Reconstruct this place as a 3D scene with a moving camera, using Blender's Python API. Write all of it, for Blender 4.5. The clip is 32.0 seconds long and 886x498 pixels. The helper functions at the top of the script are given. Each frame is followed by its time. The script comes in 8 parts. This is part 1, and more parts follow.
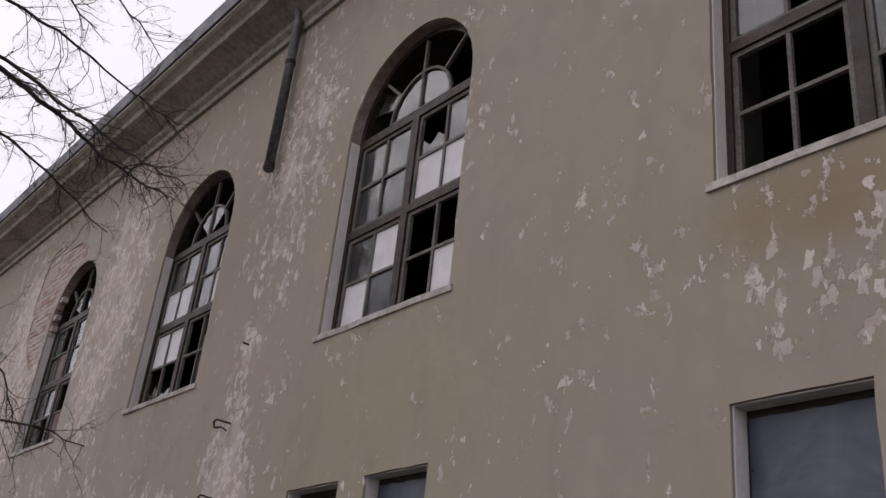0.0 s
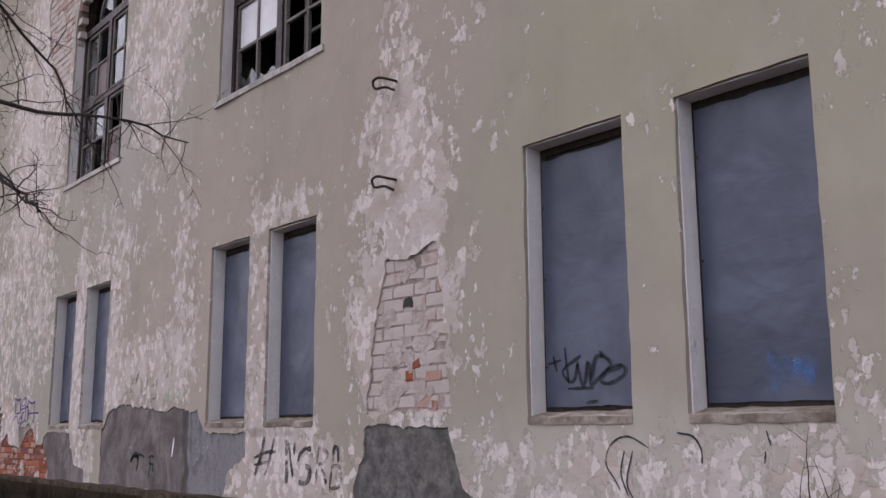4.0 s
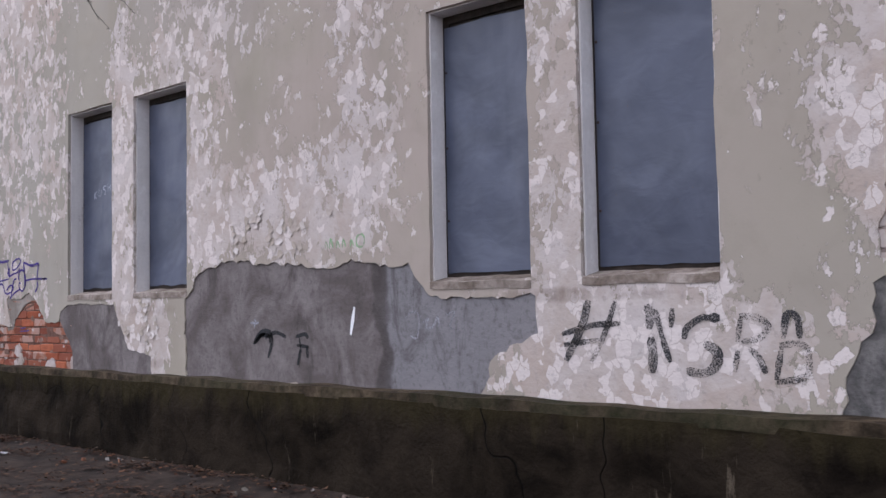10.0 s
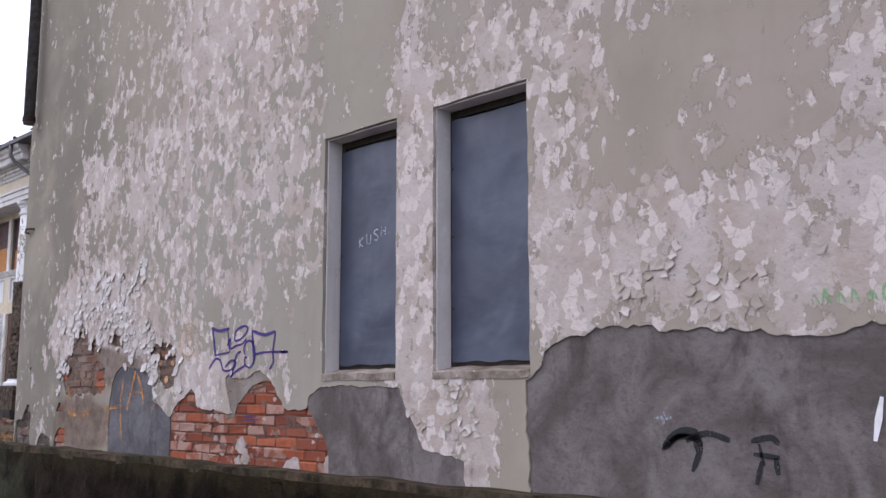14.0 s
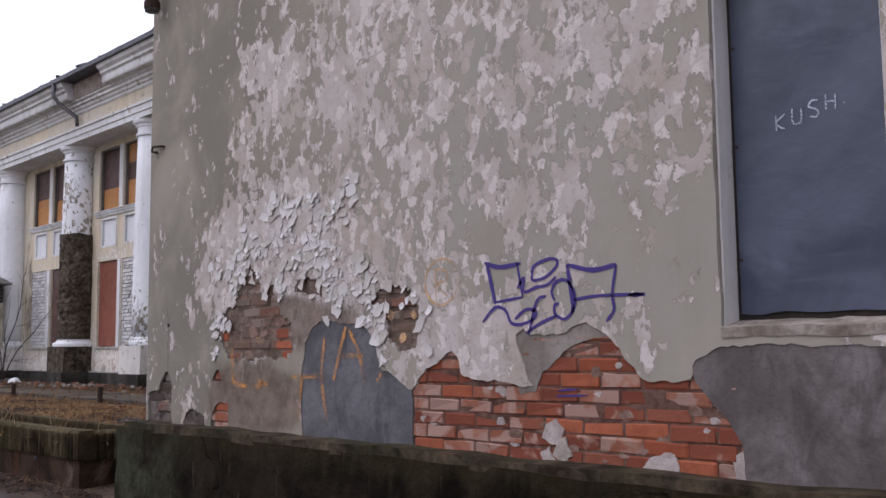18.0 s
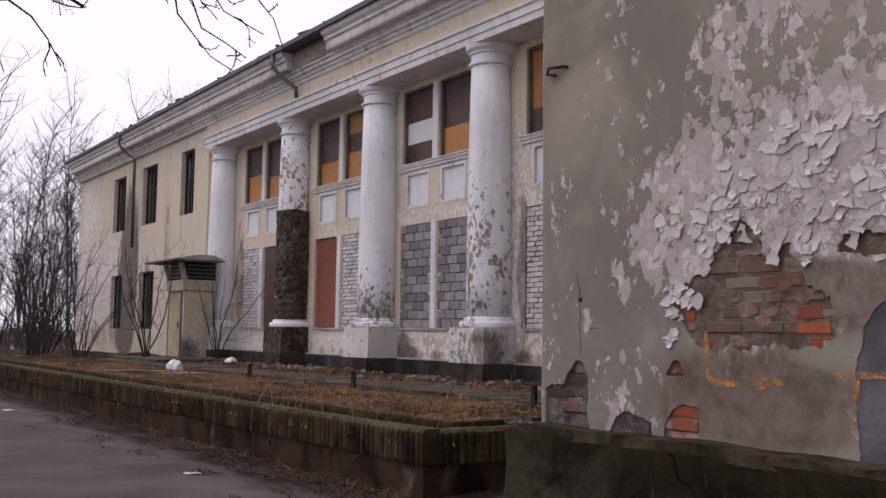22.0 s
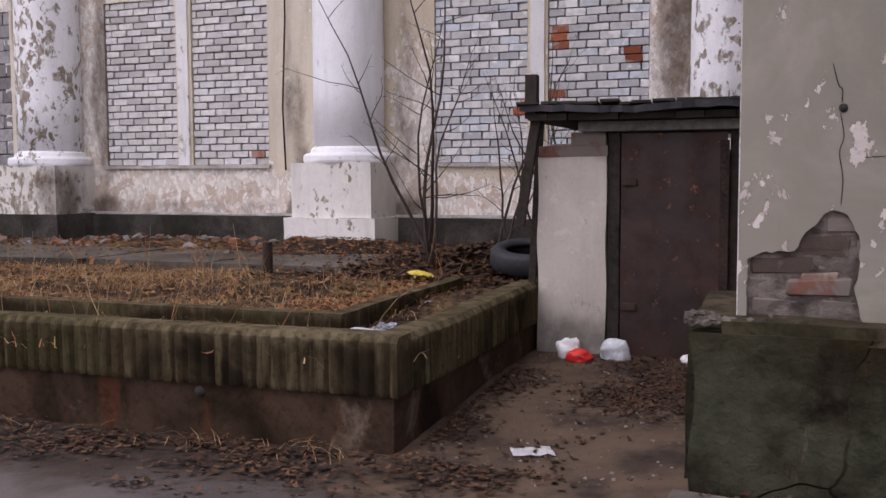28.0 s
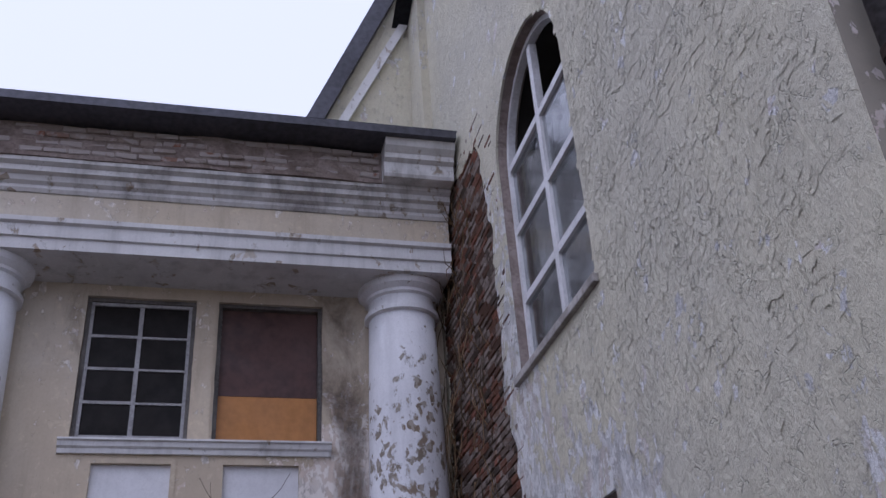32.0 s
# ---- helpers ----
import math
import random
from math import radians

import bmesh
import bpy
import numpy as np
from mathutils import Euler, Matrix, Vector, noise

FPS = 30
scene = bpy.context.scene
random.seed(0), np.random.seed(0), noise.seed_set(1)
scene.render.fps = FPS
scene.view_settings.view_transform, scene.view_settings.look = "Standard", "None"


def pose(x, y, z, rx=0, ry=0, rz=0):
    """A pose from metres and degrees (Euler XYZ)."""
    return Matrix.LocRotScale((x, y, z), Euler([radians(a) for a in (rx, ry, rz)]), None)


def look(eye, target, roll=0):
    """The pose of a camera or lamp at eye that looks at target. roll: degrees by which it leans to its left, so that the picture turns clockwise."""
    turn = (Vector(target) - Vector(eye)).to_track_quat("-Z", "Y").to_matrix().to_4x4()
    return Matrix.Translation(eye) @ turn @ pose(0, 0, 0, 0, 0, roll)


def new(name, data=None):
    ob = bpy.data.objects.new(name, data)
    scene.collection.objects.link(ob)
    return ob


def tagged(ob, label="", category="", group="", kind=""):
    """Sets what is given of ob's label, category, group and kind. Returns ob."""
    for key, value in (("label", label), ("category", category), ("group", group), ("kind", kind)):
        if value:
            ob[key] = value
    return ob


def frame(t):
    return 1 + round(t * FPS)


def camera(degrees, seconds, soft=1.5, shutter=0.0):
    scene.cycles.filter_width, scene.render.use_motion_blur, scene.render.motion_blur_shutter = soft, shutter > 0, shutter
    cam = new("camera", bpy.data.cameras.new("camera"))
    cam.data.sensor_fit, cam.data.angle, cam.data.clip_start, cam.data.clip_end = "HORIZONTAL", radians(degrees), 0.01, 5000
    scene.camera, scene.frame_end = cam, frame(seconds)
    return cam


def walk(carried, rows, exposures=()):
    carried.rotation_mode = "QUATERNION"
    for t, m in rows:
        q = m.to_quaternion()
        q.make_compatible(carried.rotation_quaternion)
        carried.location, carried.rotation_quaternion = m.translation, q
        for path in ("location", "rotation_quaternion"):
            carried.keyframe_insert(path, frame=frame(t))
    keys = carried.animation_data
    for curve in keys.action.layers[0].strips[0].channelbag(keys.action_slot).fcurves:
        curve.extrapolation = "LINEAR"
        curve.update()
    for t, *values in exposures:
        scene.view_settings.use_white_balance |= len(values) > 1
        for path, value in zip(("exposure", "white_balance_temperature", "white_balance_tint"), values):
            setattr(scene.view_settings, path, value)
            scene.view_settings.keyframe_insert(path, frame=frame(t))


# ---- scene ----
cam = camera(49.1, 32.0)
METRES, EYE, TILT, LEAN, TURN = 26.1, 1.383, 0.0, 0.0, -37.7
ROWS = [
    (0.0, 0.0, 0.0, 0.0, -2.76, 26.13, -5.64),
    (0.5, -0.0077, 0.0137, -0.0033, 2.18, 17.51, -3.64),
    (1.0, -0.0132, 0.0251, -0.0031, 6.78, 12.12, -1.86),
    (1.5, -0.0208, 0.0314, -0.0047, 9.0, 8.81, -1.09),
    (2.0, -0.0295, 0.0453, -0.0055, 7.24, 6.02, -0.14),
    (2.5, -0.0403, 0.0644, -0.0071, 4.4, 4.03, 0.31),
    (3.0, -0.051, 0.0864, -0.0088, 0.22, 5.33, -0.06),
    (3.5, -0.0643, 0.099, -0.0032, -2.02, 7.39, 0.52),
    (4.0, -0.0745, 0.1112, -0.0022, -2.03, 10.52, 0.28),
    (4.5, -0.0848, 0.1202, -0.0025, -2.22, 12.24, -0.17),
    (6.5, -0.1243, 0.1683, -0.0007, -5.59, 20.18, -0.59),
    (7.0, -0.1339, 0.1789, -0.0002, -7.26, 23.78, -0.14),
    (7.5, -0.1451, 0.189, -0.0006, -9.28, 25.73, 0.55),
    (8.0, -0.1536, 0.2029, -0.0014, -10.78, 23.83, 0.74),
    (8.5, -0.1636, 0.2162, -0.0039, -12.11, 17.71, 0.87),
    (9.0, -0.1749, 0.2281, -0.0048, -12.79, 10.1, 1.28),
    (9.5, -0.1832, 0.2399, -0.0046, -11.86, 4.7, 1.0),
    (10.0, -0.1922, 0.2515, -0.0041, -10.9, 3.1, 1.04),
    (10.5, -0.2003, 0.2647, -0.0039, -9.66, 5.46, 0.92),
    (11.0, -0.2092, 0.2768, -0.0022, -8.6, 8.25, 1.03),
    (11.5, -0.2202, 0.2875, -0.0023, -8.15, 9.68, 1.08),
    (12.0, -0.2251, 0.3008, -0.0021, -6.95, 9.37, 0.89),
    (12.5, -0.2349, 0.3123, -0.0021, -6.85, 8.65, 0.97),
    (13.0, -0.2447, 0.3245, -0.0026, -7.06, 8.42, 1.0),
    (13.5, -0.2508, 0.3389, -0.004, -6.79, 8.59, 0.29),
    (15.5, -0.2835, 0.3954, -0.0026, -5.72, 7.02, 0.26),
    (16.0, -0.2915, 0.4105, -0.0019, -5.1, 7.14, 0.69),
    (16.5, -0.3008, 0.4227, -0.0025, -5.15, 7.19, 0.77),
    (17.0, -0.3091, 0.4351, -0.0022, -5.25, 6.6, 1.01),
    (17.5, -0.3163, 0.448, -0.0016, -5.25, 6.04, 0.97),
    (18.0, -0.3272, 0.4573, -0.0025, -6.09, 5.78, 0.62),
    (18.5, -0.3376, 0.4672, -0.0036, -6.12, 5.6, 0.13),
    (19.0, -0.3457, 0.479, -0.0026, -4.41, 5.17, -0.08),
    (19.5, -0.3574, 0.4869, -0.0029, -2.87, 5.08, -0.26),
    (20.0, -0.3667, 0.4988, -0.0029, -0.92, 5.19, -0.44),
    (20.5, -0.3774, 0.5055, -0.0042, 0.83, 5.62, -0.91),
    (21.0, -0.3871, 0.5159, -0.0038, 2.24, 5.66, -0.74),
    (21.5, -0.3957, 0.5293, -0.0034, 2.98, 5.53, -0.78),
    (22.0, -0.4056, 0.5407, -0.0036, 2.67, 5.05, -0.78),
    (22.5, -0.4137, 0.5559, -0.0038, 1.7, 4.22, -0.76),
    (23.0, -0.4215, 0.5706, -0.0034, 0.28, 3.14, -0.6),
    (23.5, -0.43, 0.5827, -0.0037, -1.2, 2.46, -0.54),
    (24.0, -0.4367, 0.5973, -0.0035, -2.44, 2.52, -0.4),
    (24.5, -0.4431, 0.61, -0.0036, -3.56, 3.1, -0.49),
    (26.5, -0.4817, 0.6642, -0.0044, -13.31, 1.68, -0.23),
    (27.0, -0.4919, 0.6662, -0.0033, -19.82, -0.27, -0.62),
    (27.5, -0.5024, 0.6807, -0.0037, -25.91, -2.54, -0.94),
    (28.0, -0.5084, 0.693, -0.0039, -31.79, -4.38, 0.26),
    (28.5, -0.5148, 0.7055, -0.005, -39.48, -7.12, 1.03),
    (29.0, -0.5212, 0.7195, -0.0047, -49.55, -9.72, 1.24),
    (29.5, -0.5242, 0.7348, -0.005, -59.16, -6.04, 0.8),
    (30.0, -0.5267, 0.7505, -0.005, -63.8, -3.35, -0.24),
    (30.5, -0.5309, 0.7674, -0.0033, -63.04, 4.2, -0.68),
    (31.0, -0.5357, 0.7829, -0.0003, -61.56, 14.69, -0.8),
    (31.5, -0.5428, 0.7993, 0.0019, -62.33, 24.25, 0.24),
    (32.0, -0.5469, 0.8132, 0.0021, -65.46, 30.43, 3.54),
]
EXPOSURES = [
    (0.0, -0.35, 6600, 20), (2.0, -0.45, 6400, 22), (3.0, -0.1, 6300, 22), (4.0, 0.2, 6200, 22), (7.0, 0.13, 6080, 19), (8.0, -0.02, 6020, 19), (9.0, 0.15, 5900, 18), (10.0, 0.5, 5900, 18), (11.0, 0.5, 5900, 18), (13.0, 0.45, 5950, 19), (16.0, 0.17, 6000, 20),
    (17.0, 0.06, 6050, 20), (19.0, 0.06, 6100, 20), (21.0, -0.15, 6350, 25), (23.0, -0.3, 6550, 27), (24.5, -0.25, 6500, 27), (27.0, 0.1, 6600, 26), (28.0, 0.34, 6400, 25), (29.0, 1.02, 6150, 24),
    (30.0, 1.03, 5900, 21), (31.0, 0.8, 5550, 22), (32.0, -0.35, 5450, 25),
]
walk(cam, [(t, pose(0, 0, EYE, TILT, LEAN, TURN) @ pose(METRES * x, METRES * y, METRES * z, 90 + pitch, roll, yaw)) for t, x, y, z, yaw, pitch, roll in ROWS], EXPOSURES)

# ---- light ----
world = bpy.data.worlds.new("overcast_sky")
scene.world = world
world.use_nodes = True
wt = world.node_tree
sky = wt.nodes.new("ShaderNodeTexSky")
sky.sky_type = "NISHITA"
sky.sun_disc = False
sky.sun_elevation = radians(57)
sky.sun_rotation = radians(315)
sky.dust_density = 6.0
sky.air_density = 1.0
sky.ozone_density = 1.0
pale = wt.nodes.new("ShaderNodeHueSaturation")
pale.inputs["Saturation"].default_value = 0.22
wt.links.new(sky.outputs[0], pale.inputs["Color"])
cloud = wt.nodes.new("ShaderNodeMix")
cloud.data_type = "RGBA"
cloud.inputs[0].default_value = 0.8
cloud.inputs[7].default_value = (8.7, 8.9, 9.35, 1)
wt.links.new(pale.outputs[0], cloud.inputs[6])
wt.links.new(cloud.outputs[2], wt.nodes["Background"].inputs["Color"])
wt.nodes["Background"].inputs["Strength"].default_value = 0.15
sun = new("sun", bpy.data.lights.new("sun", "SUN"))
sun.data.energy = 0.6
sun.data.angle = radians(60)
sun.data.color = (1.0, 0.97, 0.93)
sun.matrix_basis = look((-8, 26, 26), (4, 14, 0))


# ---- material helpers ----
class Paint:
    """A node material, built up step by step."""

    def __init__(self, name, rough=0.85, metal=0.0, spec=0.3):
        self.m = bpy.data.materials.new(name)
        self.m.use_nodes = True
        self.t = self.m.node_tree
        self.b = self.t.nodes["Principled BSDF"]
        self.b.inputs["Roughness"].default_value = rough
        self.b.inputs["Metallic"].default_value = metal
        self.b.inputs["Specular IOR Level"].default_value = spec
        geo = self.t.nodes.new("ShaderNodeNewGeometry")
        self.pos = geo.outputs["Position"]
        self.island = geo.outputs["Random Per Island"]
        self.any = self.t.nodes.new("ShaderNodeObjectInfo").outputs["Random"]
        sep = self.t.nodes.new("ShaderNodeSeparateXYZ")
        self.t.links.new(self.pos, sep.inputs[0])
        self.x, self.y, self.z = sep.outputs

    def put(self, socket, v):
        if isinstance(v, bpy.types.NodeSocket):
            self.t.links.new(v, socket)
        elif isinstance(v, tuple) and len(v) == 3 and socket.type == "RGBA":
            socket.default_value = (*v, 1)
        else:
            socket.default_value = v

    def stretch(self, s, vec=None):
        n = self.t.nodes.new("ShaderNodeVectorMath")
        n.operation = "MULTIPLY"
        self.put(n.inputs[0], vec or self.pos)
        n.inputs[1].default_value = s
        return n.outputs[0]

    def noise(self, scale, detail=4.0, rough=0.55, vec=None, warp=0.0):
        n = self.t.nodes.new("ShaderNodeTexNoise")
        self.put(n.inputs["Vector"], vec or self.pos)
        n.inputs["Scale"].default_value = scale
        n.inputs["Detail"].default_value = detail
        n.inputs["Roughness"].default_value = rough
        n.inputs["Distortion"].default_value = warp
        return n.outputs["Fac"]

    def cells(self, scale, edge=False, vec=None):
        n = self.t.nodes.new("ShaderNodeTexVoronoi")
        n.feature = "DISTANCE_TO_EDGE" if edge else "F1"
        self.put(n.inputs["Vector"], vec or self.pos)
        n.inputs["Scale"].default_value = scale
        return n.outputs["Distance"]

    def bent(self, scale, amount):
        """The place, pushed about by noise."""
        n = self.t.nodes.new("ShaderNodeTexNoise")
        self.put(n.inputs["Vector"], self.pos)
        n.inputs["Scale"].default_value = scale
        a = self.t.nodes.new("ShaderNodeVectorMath")
        a.operation = "MULTIPLY_ADD"
        self.put(a.inputs[0], n.outputs["Color"])
        a.inputs[1].default_value = (amount, amount, amount)
        self.put(a.inputs[2], self.pos)
        return a.outputs[0]

    def calc(self, op, a, b=0.0, clamp=False):
        n = self.t.nodes.new("ShaderNodeMath")
        n.operation = op
        n.use_clamp = clamp
        self.put(n.inputs[0], a)
        self.put(n.inputs[1], b)
        return n.outputs[0]

    def span(self, v, lo, hi, a=0.0, b=1.0):
        n = self.t.nodes.new("ShaderNodeMapRange")
        n.interpolation_type = "SMOOTHSTEP"
        self.put(n.inputs["Value"], v)
        n.inputs["From Min"].default_value = lo
        n.inputs["From Max"].default_value = hi
        n.inputs["To Min"].default_value = a
        n.inputs["To Max"].default_value = b
        return n.outputs[0]

    def blend(self, f, a, b, mode="MIX"):
        n = self.t.nodes.new("ShaderNodeMix")
        n.data_type = "RGBA"
        n.blend_type = mode
        self.put(n.inputs[0], f)
        self.put(n.inputs[6], a)
        self.put(n.inputs[7], b)
        return n.outputs[2]

    def blob(self, centre, radii, power):
        """A soft ellipsoid of that strength, 0 outside."""
        s = self.t.nodes.new("ShaderNodeVectorMath")
        s.operation = "SUBTRACT"
        self.put(s.inputs[0], self.pos)
        s.inputs[1].default_value = centre
        m = self.stretch(tuple(1 / r for r in radii), s.outputs[0])
        n = self.t.nodes.new("ShaderNodeVectorMath")
        n.operation = "LENGTH"
        self.put(n.inputs[0], m)
        return self.span(n.outputs["Value"], 0.25, 1.25, power, 0.0)

    def total(self, items):
        out = items[0]
        for i in items[1:]:
            out = self.calc("ADD", out, i)
        return out

    def bump(self, height, strength=0.4, depth=0.01, before=None):
        n = self.t.nodes.new("ShaderNodeBump")
        n.inputs["Strength"].default_value = strength
        n.inputs["Distance"].default_value = depth
        self.put(n.inputs["Height"], height)
        if before:
            self.put(n.inputs["Normal"], before)
        return n.outputs[0]

    def done(self, color=None, rough=None, normal=None):
        if color is not None:
            self.put(self.b.inputs["Base Color"], color)
        if rough is not None:
            self.put(self.b.inputs["Roughness"], rough)
        if normal is not None:
            self.put(self.b.inputs["Normal"], normal)
        return self.m


def spray(name, color, bare=0.66):
    """Sprayed paint, thin and speckled; bare is the share worn through."""
    p = Paint(name, 0.7, 0.0, 0.2)
    p.put(p.b.inputs["Alpha"], p.span(p.calc("ADD", p.noise(130, 3), p.calc("MULTIPLY", p.noise(6, 4), 0.7)), bare, bare + 0.36))
    return p.done(p.blend(p.noise(20), color, tuple(min(1, c * 1.3) for c in color)))


def plain(name, color, rough=0.8, metal=0.0, vary=0.18, grain=30.0, relief=0.15, each=0.0, spec=0.3):
    """A simple surface with grain and soft stains."""
    p = Paint(name, rough, metal, spec)
    dark = tuple(c * (1 - 1.6 * vary) for c in color)
    light = tuple(min(1, c * (1 + vary)) for c in color)
    f = p.calc("ADD", p.calc("MULTIPLY", p.noise(grain, 5), 0.5), p.calc("MULTIPLY", p.noise(grain / 12, 4), 0.5))
    c = p.blend(p.span(f, 0.32, 0.68), dark, light)
    if each:
        c = p.blend(1.0, c, p.blend(p.any, (1 - each,) * 3, (1, 1, 1)), "MULTIPLY")
    return p.done(c, p.span(p.noise(grain / 3), 0.3, 0.7, max(0.03, rough - 0.12), min(1, rough + 0.1)), p.bump(p.noise(grain * 2, 5), relief, 0.004))


def peeling(name, coat, under, blobs, level=0.0, flake=7.0, crazed=0.0, tint=None, streak=0.25, base=None, stains=(), tones=(), scales=(), stain=((0.05, 0.036, 0.028), (0.17, 0.13, 0.1))):
    """Old painted plaster: a coat that flakes off a whitish primer and plaster. blobs: (place, radii, power) where more
    has come off;
    tones: (place, radii, colour) stretches in another tone; scales: where the paint is cracked into plates; stains:
    damp."""
    p = Paint(name, 0.9, 0.0, 0.2)
    field = p.total([p.blob(*b) for b in blobs]) if blobs else 0.0
    big = p.noise(0.7, 4, 0.6)
    mid = p.noise(2.6, 5, 0.6, warp=0.6)
    fine = p.noise(flake, 7, 0.66, vec=p.stretch((1, 1, 0.66)), warp=0.25)
    lean = p.total([p.calc("MULTIPLY", mid, 0.35), p.calc("MULTIPLY", big, 0.25), p.calc("MULTIPLY", field, 0.5)])
    score = p.calc("ADD", fine, lean)
    off = p.span(score, 0.985 - level, 1.015 - level)
    where_v = p.bent(6.0, 0.1)
    v = p.t.nodes.new("ShaderNodeTexVoronoi")
    v.inputs["Scale"].default_value = flake * 1.9
    p.put(v.inputs["Vector"], p.stretch((1, 1, 0.7), where_v))
    sepc = p.t.nodes.new("ShaderNodeSeparateColor")
    p.put(sepc.inputs[0], v.outputs["Color"])
    plate = p.total([p.calc("MULTIPLY", sepc.outputs[0], 0.42), p.calc("MULTIPLY", mid, 0.5), p.calc("MULTIPLY", big, 0.25), p.calc("MULTIPLY", field, 0.5)])
    plate = p.span(plate, 0.85 - level, 0.865 - level)
    off = p.calc("MAXIMUM", off, plate)
    # the coat itself: stretches in other tones, runs, grime
    a = p.blend(p.span(p.noise(0.4, 4, 0.6), 0.34, 0.66), coat, tint or tuple(c * 0.88 for c in coat))
    for place, radii, colour in tones:
        f = p.calc("MULTIPLY", p.blob(place, radii, 1.0), p.span(p.noise(1.1, 5, 0.65, warp=0.5), 0.25, 0.55))
        a = p.blend(f, a, colour)
    a = p.blend(p.calc("MULTIPLY", p.span(p.noise(1.6, 6, 0.65, vec=p.stretch((2.2, 2.2, 0.25))), 0.46, 0.72), streak), a, tuple(c * 0.58 for c in coat))
    a = p.blend(p.calc("MULTIPLY", p.span(p.noise(4.5, 8, 0.7), 0.42, 0.72), 0.3), a, tuple(c * 0.66 for c in coat))
    a = p.blend(p.calc("MULTIPLY", p.span(p.noise(7.5, 6, 0.7, warp=0.4), 0.56, 0.68), 0.3), a, tuple(min(0.8, c * 1.3) for c in coat))
    a = p.blend(p.calc("MULTIPLY", p.span(p.noise(40, 4), 0.42, 0.75), 0.25), a, tuple(c * 0.65 for c in coat))
    # what lies below: plaster, with primer still on it in plates
    b = p.blend(p.span(p.noise(5.5, 6, 0.65), 0.35, 0.65), tuple(c * 0.92 for c in under), tuple(c * 0.7 for c in under))
    b = p.blend(p.calc("MULTIPLY", p.span(p.noise(1.1, 4, warp=1.0), 0.46, 0.6), 0.6), b, (under[0] * 0.84, under[1] * 0.73, under[2] * 0.66))
    primer = p.span(p.noise(flake * 1.7, 6, 0.65, vec=p.stretch((1, 1, 0.6)), warp=0.3), 0.5, 0.53)
    b = p.blend(primer, b, p.blend(p.noise(3.0, 4), tuple(min(0.85, c * 0.75 + 0.225) for c in under), tuple(c * 1.02 for c in under)))
    c = p.blend(off, a, b)
    deep = p.span(p.calc("ADD", p.calc("MULTIPLY", field, 0.35), p.noise(3.3, 7, 0.64, warp=0.5)), 0.82, 0.85)
    c = p.blend(p.calc("MULTIPLY", deep, 0.75), c, base or (under[0] * 0.62, under[1] * 0.52, under[2] * 0.45))
    # a dark line in the colour stands for the shadow at flake edges
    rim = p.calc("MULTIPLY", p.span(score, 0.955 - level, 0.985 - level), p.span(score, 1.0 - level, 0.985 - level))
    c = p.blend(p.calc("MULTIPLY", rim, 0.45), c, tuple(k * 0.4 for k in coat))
    thick = p.calc("MULTIPLY", p.calc("SUBTRACT", p.calc("MULTIPLY", primer, 0.45), 1.0), off)
    if stains:
        wet = p.total([p.blob(*b) for b in stains])
        wet = p.span(p.calc("ADD", wet, p.calc("MULTIPLY", p.noise(2.2, 7, 0.68, vec=p.stretch((1, 1, 0.5)), warp=0.5), 0.9)), 0.75, 1.1)
        c = p.blend(p.calc("MULTIPLY", wet, 0.85), c, p.blend(p.span(p.noise(7, 6, 0.7), 0.3, 0.7), *stain))
    nrm = p.bump(p.noise(60, 4), 0.3, 0.003)
    nrm = p.bump(thick, 1.0, 0.009, nrm)
    nrm = p.bump(p.calc("MULTIPLY", v.outputs["Distance"], off), 0.5, 0.012, nrm)
    if scales:
        region = p.total([p.blob(*b) for b in scales])
        edges = p.span(p.cells(19.0, True, p.stretch((1, 1, 0.7), p.bent(11.0, 0.14))), 0.02, 0.08)
        loose = p.calc("MULTIPLY", p.span(p.calc("ADD", region, p.calc("MULTIPLY", p.noise(9.0, 5, 0.65), 1.3)), 1.15, 1.3), p.calc("SUBTRACT", 1.0, edges))
        c = p.blend(p.calc("MULTIPLY", loose, 0.55), c, (0.1, 0.072, 0.058))
    if crazed:
        # dark dashes: cracks, and painted small shadows of curled flakes
        crack = p.span(p.cells(6.0, True, p.stretch((1, 1, 0.6), p.bent(4.0, 0.3))), 0.0, 0.03)
        crack2 = p.span(p.cells(16.0, True, p.stretch((1, 1, 0.6), p.bent(7.0, 0.2))), 0.0, 0.045)
        where = p.span(p.calc("ADD", p.noise(1.2, 3), p.calc("MULTIPLY", field, 0.2)), 0.36, 0.5, 0.0, crazed)
        dashes = p.span(p.noise(6.5, 4, 0.6), 0.54, 0.62)
        gap = p.calc("MULTIPLY", p.calc("MULTIPLY", p.calc("SUBTRACT", 1.0, p.calc("MULTIPLY", crack, crack2)), dashes), where)
        c = p.blend(p.calc("MULTIPLY", gap, 0.4), c, tuple(k * 0.25 for k in under))
        curl = p.noise(13, 7, 0.68, vec=p.stretch((1, 1, 0.6)))
        nrm = p.bump(p.calc("SUBTRACT", curl, p.calc("MULTIPLY", gap, 0.35)), 1.0, 0.045, nrm)
    nrm = p.bump(p.noise(1.8, 3), 0.25, 0.05, nrm)
    return p.done(c, None, nrm)


